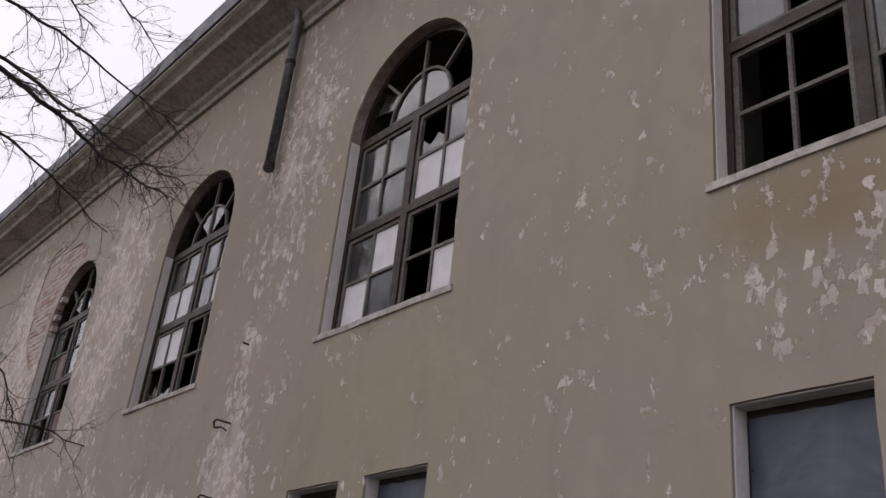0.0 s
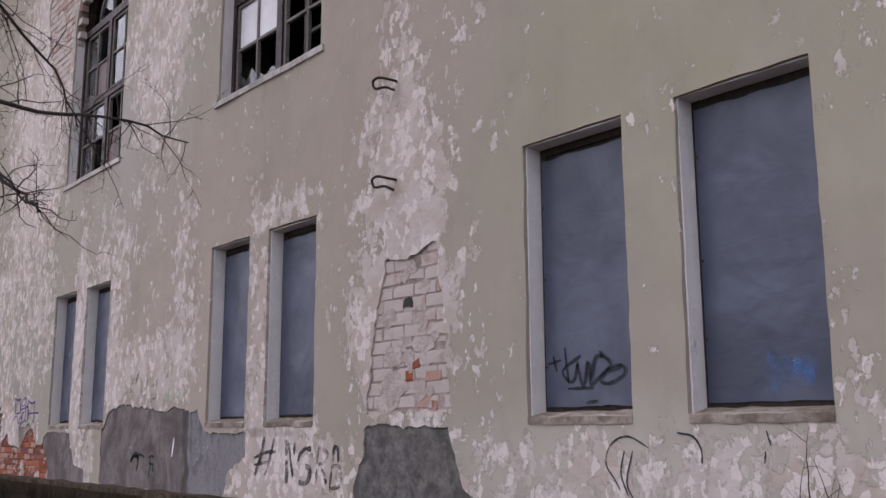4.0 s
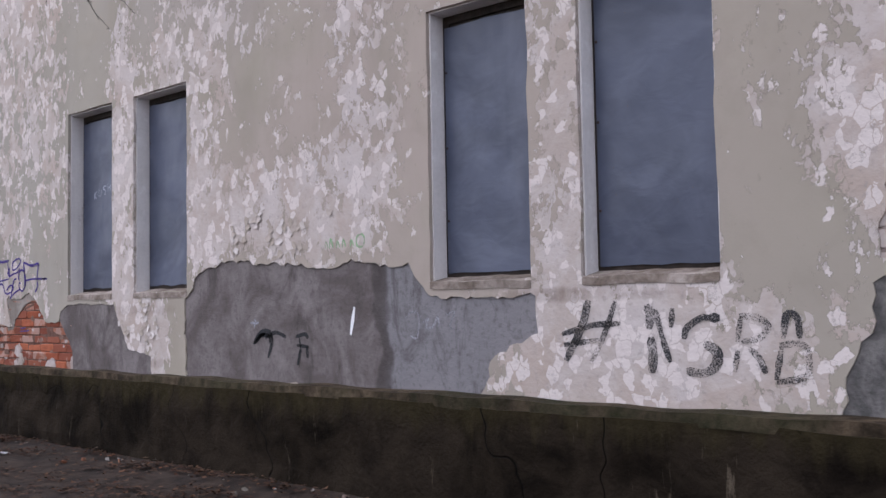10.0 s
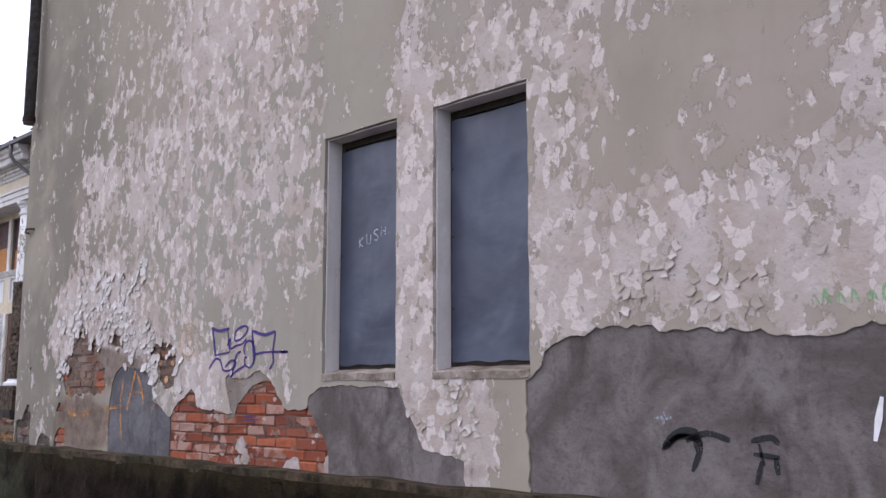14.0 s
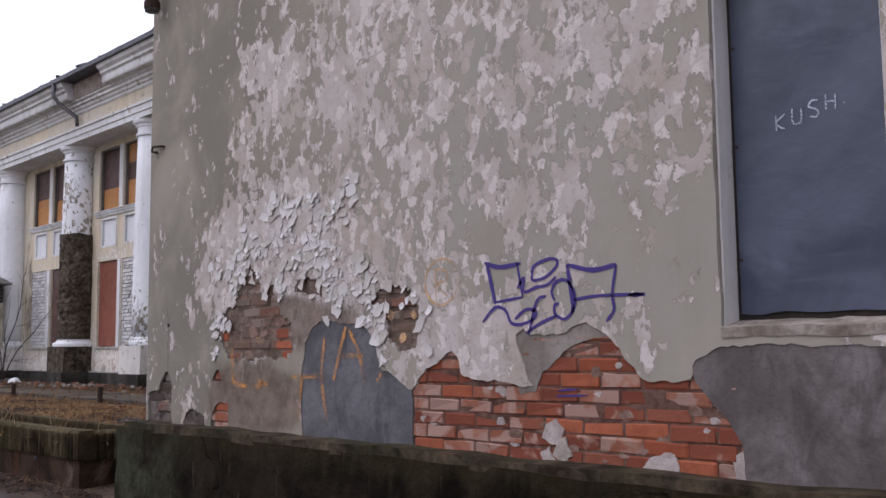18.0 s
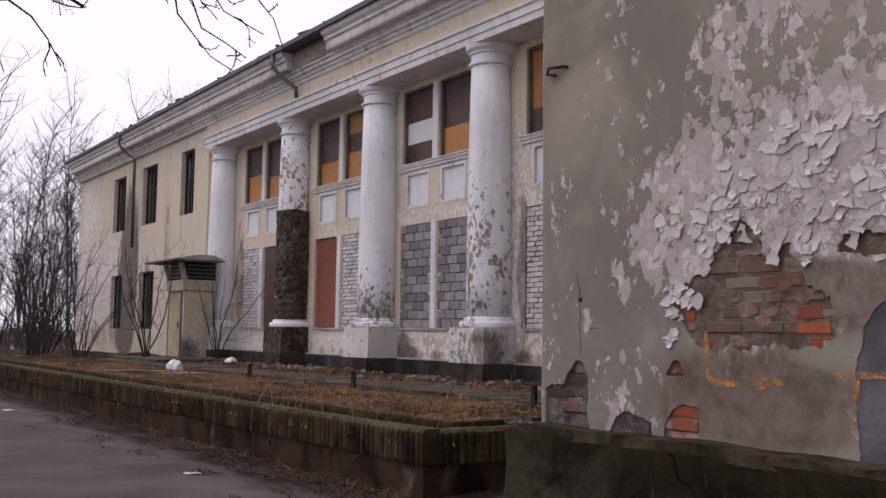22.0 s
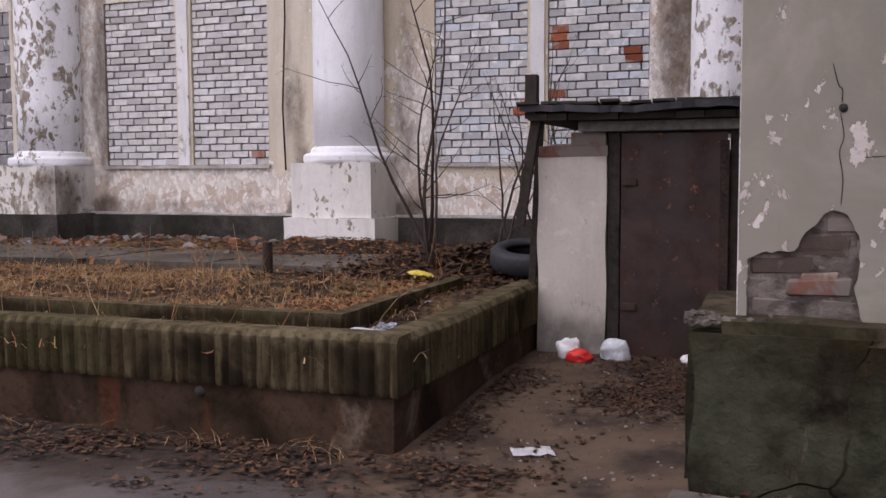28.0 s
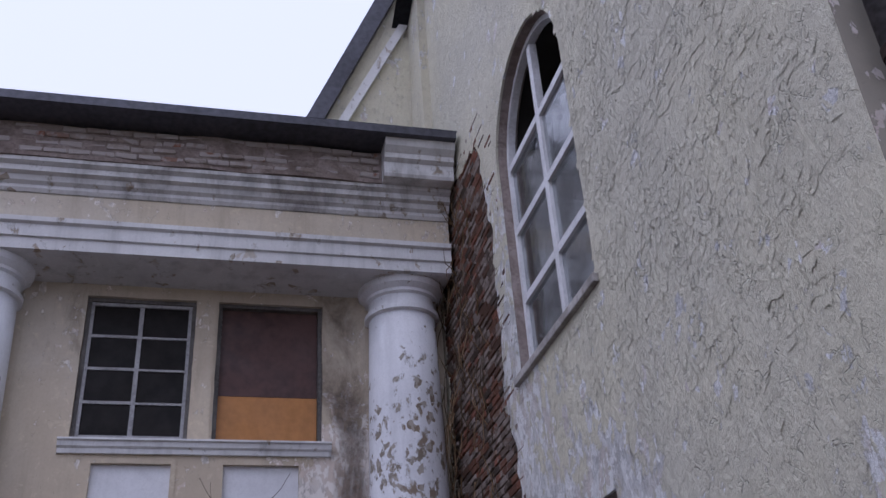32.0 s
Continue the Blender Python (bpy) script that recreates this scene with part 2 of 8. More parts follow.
def flaking(name, coat, primer, blobs, tones=(), stains=(), stain=((0.05, 0.036, 0.028), (0.17, 0.13, 0.1)), scales=(), tint=None):
    """Painted render whose coat has scaled off in ragged sheets, down to a pinkish primer with chips left on it."""
    p = Paint(name, 0.92, 0.0, 0.16)
    field = p.total([p.blob(*b) for b in blobs])
    big = p.noise(0.6, 3, 0.5)
    mid = p.noise(1.7, 5, 0.6, warp=0.4)
    torn = p.noise(6.0, 9, 0.66, vec=p.stretch((1, 1, 0.74)), warp=0.3)
    bits = p.noise(17.0, 5, 0.6, vec=p.stretch((1, 1, 0.7)))
    score = p.total([torn, p.calc("MULTIPLY", bits, 0.45), p.calc("MULTIPLY", mid, 0.3), p.calc("MULTIPLY", big, 0.25), p.calc("MULTIPLY", field, 0.38)])
    off = p.span(score, 1.125, 1.145)
    # small chips, each a cell of its own
    v = p.t.nodes.new("ShaderNodeTexVoronoi")
    v.inputs["Scale"].default_value = 15.0
    p.put(v.inputs["Vector"], p.stretch((1, 1, 0.75), p.bent(13.0, 0.09)))
    tint_of = p.t.nodes.new("ShaderNodeSeparateColor")
    p.put(tint_of.inputs[0], v.outputs["Color"])
    chance = p.total([p.calc("MULTIPLY", tint_of.outputs[0], 0.34), p.calc("MULTIPLY", mid, 0.5), p.calc("MULTIPLY", field, 0.34)])
    hem = p.cells(15.0, True, p.stretch((1, 1, 0.75), p.bent(13.0, 0.09)))
    size = p.span(tint_of.outputs[1], 0.0, 1.0, 0.16, 0.0)
    small = p.span(p.calc("SUBTRACT", hem, size), 0.0, 0.025)
    chips = p.calc("MULTIPLY", p.span(chance, 0.625, 0.645), small)
    bare = p.calc("MAXIMUM", off, chips)
    # the coat: stretches in other tones, faint runs, grime
    a = p.blend(p.span(p.noise(0.4, 4, 0.6), 0.34, 0.66), coat, tint or coat)
    for place, radii, colour in tones:
        a = p.blend(p.calc("MULTIPLY", p.blob(place, radii, 1.0), p.span(p.noise(1.1, 5, 0.65, warp=0.5), 0.25, 0.55)), a, colour)
    a = p.blend(p.calc("MULTIPLY", p.span(p.noise(1.3, 5, 0.6, vec=p.stretch((1.6, 1.6, 0.3))), 0.48, 0.74), 0.22), a, tuple(c * 0.62 for c in coat))
    a = p.blend(p.calc("MULTIPLY", p.span(p.noise(3.4, 7, 0.66, warp=0.3), 0.45, 0.75), 0.26), a, tuple(c * 0.72 for c in coat))
    a = p.blend(p.calc("MULTIPLY", p.span(p.noise(2.1, 6, 0.62), 0.5, 0.7), 0.25), a, tuple(min(0.8, c * 1.22) for c in coat))
    # the primer: chalky, rosy and creamy by turns, with paler chips and dark pits
    b = p.blend(p.span(p.noise(2.9, 6, 0.62, warp=0.5), 0.34, 0.66), primer, (primer[0] * 0.84, primer[1] * 0.8, primer[2] * 0.75))
    b = p.blend(p.calc("MULTIPLY", p.span(p.noise(1.3, 5, 0.6, warp=0.8), 0.5, 0.66), 0.5), b, (primer[0] * 0.76, primer[1] * 0.67, primer[2] * 0.58))
    b = p.blend(p.calc("MULTIPLY", p.span(tint_of.outputs[2], 0.66, 0.72), p.span(hem, 0.015, 0.05)), b, tuple(min(0.8, c * 1.2) for c in primer))
    b = p.blend(p.calc("MULTIPLY", p.span(p.noise(23, 5, 0.65), 0.56, 0.66), 0.5), b, tuple(c * 0.62 for c in primer))
    c = p.blend(bare, a, b)
    pit = p.span(p.calc("ADD", p.calc("MULTIPLY", field, 0.22), p.noise(5.2, 7, 0.64, warp=0.4)), 0.84, 0.87)
    c = p.blend(p.calc("MULTIPLY", pit, 0.6), c, (primer[0] * 0.5, primer[1] * 0.41, primer[2] * 0.34))
    # the torn coat's thin cast shadow, painted as a darker line
    edge_shade = p.calc("MULTIPLY", p.span(score, 1.105, 1.128), p.span(score, 1.148, 1.128))
    c = p.blend(p.calc("MULTIPLY", edge_shade, 0.4), c, tuple(k * 0.5 for k in coat))
    if scales:
        region = p.total([p.blob(*b) for b in scales])
        edges = p.span(p.cells(15.0, True, p.stretch((1, 1, 0.75), p.bent(9.0, 0.15))), 0.015, 0.06)
        loose = p.calc("MULTIPLY", p.span(p.calc("ADD", region, p.calc("MULTIPLY", p.noise(9.0, 5, 0.65), 1.3)), 1.15, 1.3), p.calc("SUBTRACT", 1.0, edges))
        c = p.blend(p.calc("MULTIPLY", loose, 0.5), c, (0.12, 0.088, 0.07))
    wet = p.total([p.blob(*b) for b in stains])
    wet = p.span(p.calc("ADD", wet, p.calc("MULTIPLY", p.noise(2.2, 7, 0.68, vec=p.stretch((1, 1, 0.5)), warp=0.5), 0.9)), 0.75, 1.1)
    c = p.blend(p.calc("MULTIPLY", wet, 0.82), c, p.blend(p.span(p.noise(7, 6, 0.7), 0.3, 0.7), *stain))
    nrm = p.bump(p.noise(70, 4), 0.25, 0.003)
    nrm = p.bump(p.calc("MULTIPLY", bare, p.noise(14, 5, 0.6)), 0.5, 0.02, nrm)
    nrm = p.bump(p.calc("SUBTRACT", 1.0, bare), 1.0, 0.007, nrm)
    nrm = p.bump(p.noise(1.8, 3), 0.25, 0.05, nrm)
    return p.done(c, None, nrm)


# ---- materials ----
HALL_WEST = [
    ((4.6, 16.06, 2.3), (2, 0.32, 1.7), 0.5), ((4.6, 11.42, 2.0), (2, 0.26, 1.6), 0.5), ((4.6, 14.85, 2.2), (2, 0.3, 1.2), 0.4),
    ((4.6, 9.25, 2.5), (2, 0.85, 1.7), 0.75), ((4.6, 9.3, 4.2), (2, 0.4, 1.2), 0.5), ((4.6, 6.5, 0.95), (2, 3.2, 0.5), 0.42),
    ((4.6, 4.9, 1.9), (2, 0.9, 1.0), 0.24), ((4.6, 10.8, 0.95), (2, 1.2, 0.6), 0.85), ((4.6, 13.9, 1.95), (2, 1.6, 0.55), 0.62),
    ((4.6, 11.0, 3.3), (2, 0.9, 0.3), 0.4), ((4.6, 13.0, 2.9), (2, 0.5, 1.3), 0.35), ((4.6, 18.2, 2.6), (2, 2.0, 1.3), 0.3),
    ((4.6, 20.6, 1.9), (2, 1.4, 0.7), 0.85), ((4.6, 20.4, 3.4), (2, 1.4, 1.2), 0.34), ((4.6, 18.6, 1.2), (2, 1.4, 0.6), 0.55),
    ((4.6, 15.7, 1.0), (2, 0.5, 0.7), 0.7), ((4.6, 13.9, 6.4), (2, 1.2, 2.6), 0.66), ((4.6, 18.4, 6.2), (2, 1.7, 3.4), 0.72),
    ((4.6, 8.9, 7.0), (2, 0.9, 2.2), 0.45), ((4.6, 15.2, 3.4), (2, 1.3, 0.7), 0.4), ((4.6, 2.2, 4.0), (2, 2.0, 0.8), 0.16), ((4.6, 21.9, 0.95), (2, 0.5, 0.3), 0.3),
]
# the stretch by the corner is toned darker than the rest
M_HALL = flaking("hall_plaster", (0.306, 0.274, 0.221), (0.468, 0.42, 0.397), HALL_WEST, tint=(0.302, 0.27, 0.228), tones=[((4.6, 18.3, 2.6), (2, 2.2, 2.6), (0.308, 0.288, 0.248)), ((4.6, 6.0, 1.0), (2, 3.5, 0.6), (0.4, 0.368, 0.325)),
    ((4.6, 12.8, 2.6), (2, 3.2, 2.4), (0.35, 0.298, 0.258)), ((4.6, 21.7, 2.5), (2, 1.7, 5.0), (0.192, 0.178, 0.147)), ((4.6, 15.0, 6.5), (2, 2.6, 3.5), (0.34, 0.315, 0.29)),
    ((4.6, 6.6, 3.6), (2, 2.2, 1.4), (0.295, 0.275, 0.205)), ((4.6, 9.4, 4.4), (2, 1.4, 1.6), (0.34, 0.285, 0.25)), ((4.6, 6.9, 8.2), (2, 2.5, 1.5), (0.31, 0.295, 0.24)), ((4.6, 2.4, 4.3), (2, 1.3, 0.4), (0.25, 0.2, 0.14))],
    stains=[((4.6, 21.0, 0.95), (1, 1.0, 0.42), 0.8), ((4.6, 20.45, 1.5), (1, 1.15, 0.26), 0.7), ((4.6, 20.9, 1.6), (1, 0.5, 0.3), 0.4), ((4.6, 11.4, 4.55), (1, 1.1, 0.28), 0.32), ((4.6, 6.8, 4.55), (1, 1.1, 0.28), 0.34), ((4.6, 16.0, 4.55), (1, 1.1, 0.28), 0.36), ((4.6, 2.2, 4.55), (1, 1.1, 0.25), 0.3),
            ((4.6, 14.0, 0.8), (1, 6.0, 0.1), 0.35), ((4.6, 15.7, 1.25), (1, 0.9, 0.12), 0.4), ((4.6, 11.4, 1.3), (1, 1.1, 0.08), 0.42)], stain=((0.085, 0.058, 0.044), (0.2, 0.148, 0.118)),
    scales=[((4.6, 20.4, 1.85), (1, 1.3, 0.45), 0.75), ((4.6, 19.4, 1.5), (1, 0.5, 0.4), 0.6), ((4.6, 21.3, 1.3), (1, 0.4, 0.4), 0.45), ((4.6, 13.8, 1.8), (1, 1.2, 0.3), 0.25), ((4.6, 15.6, 1.5), (1, 0.3, 1.2), 0.28)])
HALL_END = [((5.0, 22.7, 1.5), (0.75, 2, 1.4), 0.5), ((8.5, 22.7, 2.0), (1.6, 2, 2.2), 0.75), ((7.0, 22.7, 1.4), (0.8, 2, 1.2), 0.6), ((10.2, 22.7, 4.0), (1.4, 2, 4.0), 0.4), ((6.0, 22.7, 0.9), (2.0, 2, 0.6), 0.5)]
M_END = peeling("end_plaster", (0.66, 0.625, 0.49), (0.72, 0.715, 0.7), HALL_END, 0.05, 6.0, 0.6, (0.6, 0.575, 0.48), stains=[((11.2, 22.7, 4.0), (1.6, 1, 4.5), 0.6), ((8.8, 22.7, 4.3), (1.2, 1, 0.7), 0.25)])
M_REVEAL = peeling("reveal_paint", (0.66, 0.635, 0.63), (0.45, 0.41, 0.37), [], -0.03, 9.0, 0.0, (0.58, 0.55, 0.53), 0.5)
# the near bay gets a darker tone of the same cream
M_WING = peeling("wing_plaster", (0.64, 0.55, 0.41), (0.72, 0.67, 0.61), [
    ((12.4, 34, 0.95), (2, 14, 0.5), 0.95), ((12.4, 23.9, 3.4), (1.5, 0.9, 2.6), 0.85), ((12.4, 32.4, 3.2), (1, 0.5, 2.6), 0.75), ((12.4, 33, 3.95), (1, 14, 0.25), 0.3),
    ((12.4, 27.2, 2.0), (1, 0.5, 1.2), 0.5), ((11.7, 57, 3.0), (1, 5, 2.5), 0.5), ((11.7, 61, 5), (1, 2, 4), 0.6)], 0.05, 8.0, 0.0, (0.58, 0.53, 0.45), 0.6, tones=[((12.4, 25.4, 4.6), (2, 3.2, 4.2), (0.5, 0.425, 0.325))],
    stains=[((11.7, 55.2, 3.4), (1, 1.5, 4.2), 1.1), ((12.4, 28.6, 1.1), (1, 0.5, 0.7), 0.6), ((12.4, 36.5, 1.0), (1, 0.7, 0.5), 0.5), ((12.4, 46.0, 3.0), (1, 0.5, 3), 0.5), ((11.7, 48.2, 2.0), (1, 0.9, 2.4), 0.55), ((12.4, 24.1, 6.4), (1.5, 0.7, 1.5), 0.45), ((12.4, 27.0, 6.6), (1, 0.7, 1.0), 0.35), ((12.4, 23.8, 3.6), (1.5, 0.6, 2.4), 0.65), ((12.4, 32.2, 2.6), (1, 0.35, 2.2), 0.6), ((12.4, 42.6, 2.0), (1, 0.6, 2.0), 0.5), ((12.4, 33.5, 0.8), (1, 13, 0.25), 0.45), ((11.7, 58, 1.0), (1, 4, 0.8), 0.4), ((12.4, 27.35, 2.4), (1, 0.3, 2.6), 0.45), ((12.4, 29.0, 2.3), (1, 0.3, 1.6), 0.45), ((12.4, 33.75, 4.2), (1, 0.3, 3.2), 0.55), ((12.4, 38.1, 3.0), (1, 0.3, 2.6), 0.4), ((12.4, 36.5, 3.9), (1, 0.25, 3.2), 0.3), ((11.7, 53.0, 2.5), (1, 0.5, 2.4), 0.6), ((11.7, 50.9, 4.6), (1, 0.7, 3.0), 0.4), ((11.6, 36, 7.7), (1, 14, 0.12), 0.3)])
M_TRIM = peeling("trim_paint", (0.72, 0.72, 0.72), (0.42, 0.37, 0.31), [], 0.04, 5.0, 0.0, (0.6, 0.59, 0.59), 0.75, stains=[((11.3, 25.0, 8.0), (1.2, 4.5, 0.9), 0.42), ((11.3, 40.0, 8.3), (1.2, 4, 0.6), 0.42), ((11.3, 33.0, 8.4), (1.2, 3, 0.4), 0.4), ((11.3, 52.0, 8.2), (1.2, 6, 0.5), 0.4)], stain=((0.09, 0.075, 0.07), (0.24, 0.215, 0.2)))
M_COLUMN = peeling("column_paint", (0.8, 0.8, 0.82), (0.3, 0.26, 0.21), [((12, 23.2, 3.0), (1.2, 0.8, 3.8), 0.26), ((12, 33, 2.6), (1.2, 0.9, 2.6), 0.27), ((12, 28, 1.0), (1.2, 0.9, 0.6), 0.2), ((12, 37.3, 1.5), (1.2, 0.9, 1.4), 0.32), ((12, 41.8, 5.0), (1.2, 0.9, 2.0), 0.3)], 0.0, 8.0, 0.0, (0.75, 0.76, 0.79), 0.4, (0.2, 0.165, 0.125),
    stains=[((12, 32.6, 1.8), (0.7, 0.35, 0.8), 0.25), ((12, 23.0, 2.0), (0.7, 0.4, 1.6), 0.25), ((12, 33.3, 3.4), (0.7, 0.25, 3.0), 0.3), ((12, 42.2, 5.2), (0.7, 0.3, 1.6), 0.3), ((12, 46.9, 1.9), (0.8, 0.6, 1.2), 0.25)])
M_PEDESTAL = peeling("pedestal_paint", (0.7, 0.68, 0.65), (0.3, 0.26, 0.2), [((12, 33, 1), (1, 0.8, 1), 0.3), ((12, 23.2, 1), (1, 0.8, 1), 0.4)], 0.03, 9.0, 0.0, (0.6, 0.57, 0.52), 0.6,
    stains=[((11.6, 32.5, 1.0), (1, 0.5, 0.7), 0.6), ((11.6, 41.7, 1.0), (1, 0.8, 0.8), 0.8), ((11.6, 37.0, 0.8), (1, 0.6, 0.5), 0.35)])


def stone(name, a, b, moss=0.0, scale=2.0, relief=0.5, rough=0.9, cracks=0.0, algae=()):
    p = Paint(name, rough, 0.0, 0.12)
    c = p.blend(p.span(p.noise(scale, 6, 0.6, warp=0.5), 0.3, 0.7), a, b)
    c = p.blend(p.calc("MULTIPLY", p.span(p.noise(26, 5), 0.45, 0.7), 0.4), c, tuple(k * 0.55 for k in a))
    c = p.blend(p.calc("MULTIPLY", p.span(p.noise(0.9, 5, 0.6, vec=p.stretch((1, 1, 0.45)), warp=0.8), 0.45, 0.7), 0.55), c, tuple(k * 0.55 for k in a))
    crack = p.calc("MAXIMUM", p.span(p.cells(0.7, True, p.bent(2.2, 0.7)), 0.0, 0.007), p.span(p.noise(0.8), 0.62 - 0.2 * cracks, 0.5 - 0.2 * cracks)) if cracks else 1.0
    if cracks:
        c = p.blend(p.calc("SUBTRACT", 1.0, crack), c, tuple(k * 0.35 for k in a))
    if moss:
        m = p.calc("MULTIPLY", p.span(p.noise(1.3, 6, 0.65, vec=p.stretch((1, 1, 0.5))), 0.42, 0.66), moss)
        c = p.blend(m, c, p.blend(p.noise(18), (0.007, 0.011, 0.004), (0.032, 0.04, 0.014)))
    if algae:
        c = p.blend(p.calc("MULTIPLY", p.span(p.noise(2.6, 6, 0.65, vec=p.stretch((2.4, 2.4, 0.22))), 0.54, 0.68), 0.6), c, tuple(k * 2.0 for k in b))
    for place, radii, power in algae:
        f = p.calc("MULTIPLY", p.blob(place, radii, power), p.span(p.noise(2.3, 6, 0.65, vec=p.stretch((1, 1, 0.5))), 0.42, 0.66))
        c = p.blend(f, c, p.blend(p.noise(14, 5), (0.03, 0.034, 0.018), (0.085, 0.08, 0.054)))
    n = p.bump(p.noise(34, 6, 0.65), relief, 0.008)
    return p.done(c, None, p.bump(p.noise(4, 5), relief, 0.03, p.bump(crack, 0.6, 0.01, n) if cracks else n))




def cement(name, a, b, c):
    """Grey render in two mixes, blotched by damp."""
    p = Paint(name, 0.9, 0.0, 0.2)
    n = p.noise(2.4, 7, 0.66, warp=0.5)
    k = p.blend(p.span(n, 0.35, 0.68), a, b)
    seam = p.calc("ADD", p.y, p.calc("MULTIPLY", p.noise(1.7, 4), 0.5))
    newer = p.calc("MULTIPLY", p.span(seam, 13.12, 13.02), p.span(seam, 10, 11))
    k = p.blend(p.calc("MULTIPLY", newer, 0.75), k, c)
    k = p.blend(p.calc("MULTIPLY", p.span(p.calc("ABSOLUTE", p.calc("SUBTRACT", seam, 13.1)), 0.09, 0.03), 0.7), k, tuple(q * 0.45 for q in a))
    k = p.blend(p.calc("MULTIPLY", p.span(p.noise(3.2, 6, 0.7, vec=p.stretch((1, 1, 0.4)), warp=0.8), 0.52, 0.68), 0.6), k, tuple(q * 0.5 for q in a))
    k = p.blend(p.calc("MULTIPLY", p.span(p.noise(30, 5), 0.5, 0.72), 0.35), k, tuple(q * 0.55 for q in a))
    return p.done(k, None, p.bump(p.noise(7, 6, 0.7), 0.5, 0.02, p.bump(p.noise(45, 5), 0.5, 0.005)))


M_CEMENT = cement("cement_render", (0.095, 0.08, 0.076), (0.19, 0.168, 0.165), (0.2, 0.195, 0.205))
M_CEMENT_BLUE = cement("blue_grey_render", (0.085, 0.082, 0.088), (0.15, 0.147, 0.158), (0.15, 0.147, 0.158))
M_ROUGHCAST = stone("rough_cement", (0.075, 0.072, 0.07), (0.175, 0.165, 0.158), 0.08, 7.0, 1.0)


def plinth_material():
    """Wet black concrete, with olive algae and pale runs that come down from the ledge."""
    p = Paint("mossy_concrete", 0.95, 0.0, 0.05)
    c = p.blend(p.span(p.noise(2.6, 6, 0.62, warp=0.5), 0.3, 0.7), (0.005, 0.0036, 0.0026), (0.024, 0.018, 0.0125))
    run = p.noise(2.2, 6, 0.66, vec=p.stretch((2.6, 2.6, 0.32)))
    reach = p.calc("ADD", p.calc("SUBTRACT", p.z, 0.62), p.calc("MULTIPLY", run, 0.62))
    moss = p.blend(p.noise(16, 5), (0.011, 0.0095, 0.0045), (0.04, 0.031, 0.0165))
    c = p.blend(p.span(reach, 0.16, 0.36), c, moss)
    green = p.calc("MULTIPLY", p.blob((4.5, 22.5, 0.3), (0.9, 1.0, 0.75), 0.95), p.span(p.noise(2.3, 6, 0.64), 0.36, 0.6))
    c = p.blend(green, c, p.blend(p.noise(12, 5), (0.021, 0.025, 0.013), (0.066, 0.064, 0.043)))
    pale = p.calc("MULTIPLY", p.span(p.noise(3.6, 7, 0.7, vec=p.stretch((2.2, 2.2, 0.4))), 0.62, 0.7), 0.55)
    c = p.blend(pale, c, (0.13, 0.105, 0.075))
    crack = p.calc("MAXIMUM", p.span(p.cells(0.8, True, p.bent(2.2, 0.6)), 0.0, 0.008), p.span(p.noise(0.9), 0.5, 0.4))
    c = p.blend(p.calc("SUBTRACT", 1.0, crack), c, (0.003, 0.0025, 0.002))
    n = p.bump(p.noise(34, 6, 0.65), 1.0, 0.01)
    n = p.bump(crack, 0.7, 0.012, n)
    return p.done(c, None, p.bump(p.noise(5, 6, 0.6), 1.0, 0.04, n))


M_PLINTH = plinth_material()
M_PLINTH_TOP = stone("plinth_ledge", (0.018, 0.013, 0.008), (0.1, 0.074, 0.048), 0.5, 6.0, 1.2)


def kerb_material():
    """Damp brown render on the low wall, pale where the skin has come off, rusty below the weep holes."""
    p = Paint("old_kerb", 0.95, 0.0, 0.06)
    c = p.blend(p.span(p.noise(1.8, 6, 0.62, warp=0.5), 0.3, 0.7), (0.014, 0.009, 0.006), (0.06, 0.037, 0.025))
    c = p.blend(p.calc("MULTIPLY", p.span(p.noise(1.5, 6, 0.62, warp=0.4), 0.58, 0.66), 0.7), c, p.blend(p.noise(8, 5), (0.1, 0.07, 0.05), (0.19, 0.15, 0.115)))
    c = p.blend(p.calc("MULTIPLY", p.span(p.noise(2.4, 5, 0.6, vec=p.stretch((2.2, 2.2, 0.3))), 0.55, 0.7), 0.6), c, (0.075, 0.028, 0.014))
    c = p.blend(p.calc("MULTIPLY", p.span(p.noise(28, 5), 0.48, 0.7), 0.45), c, (0.01, 0.007, 0.005))
    return p.done(c, None, p.bump(p.noise(30, 6, 0.65), 0.8, 0.008, p.bump(p.noise(4, 5), 0.7, 0.03)))


M_KERB = kerb_material()


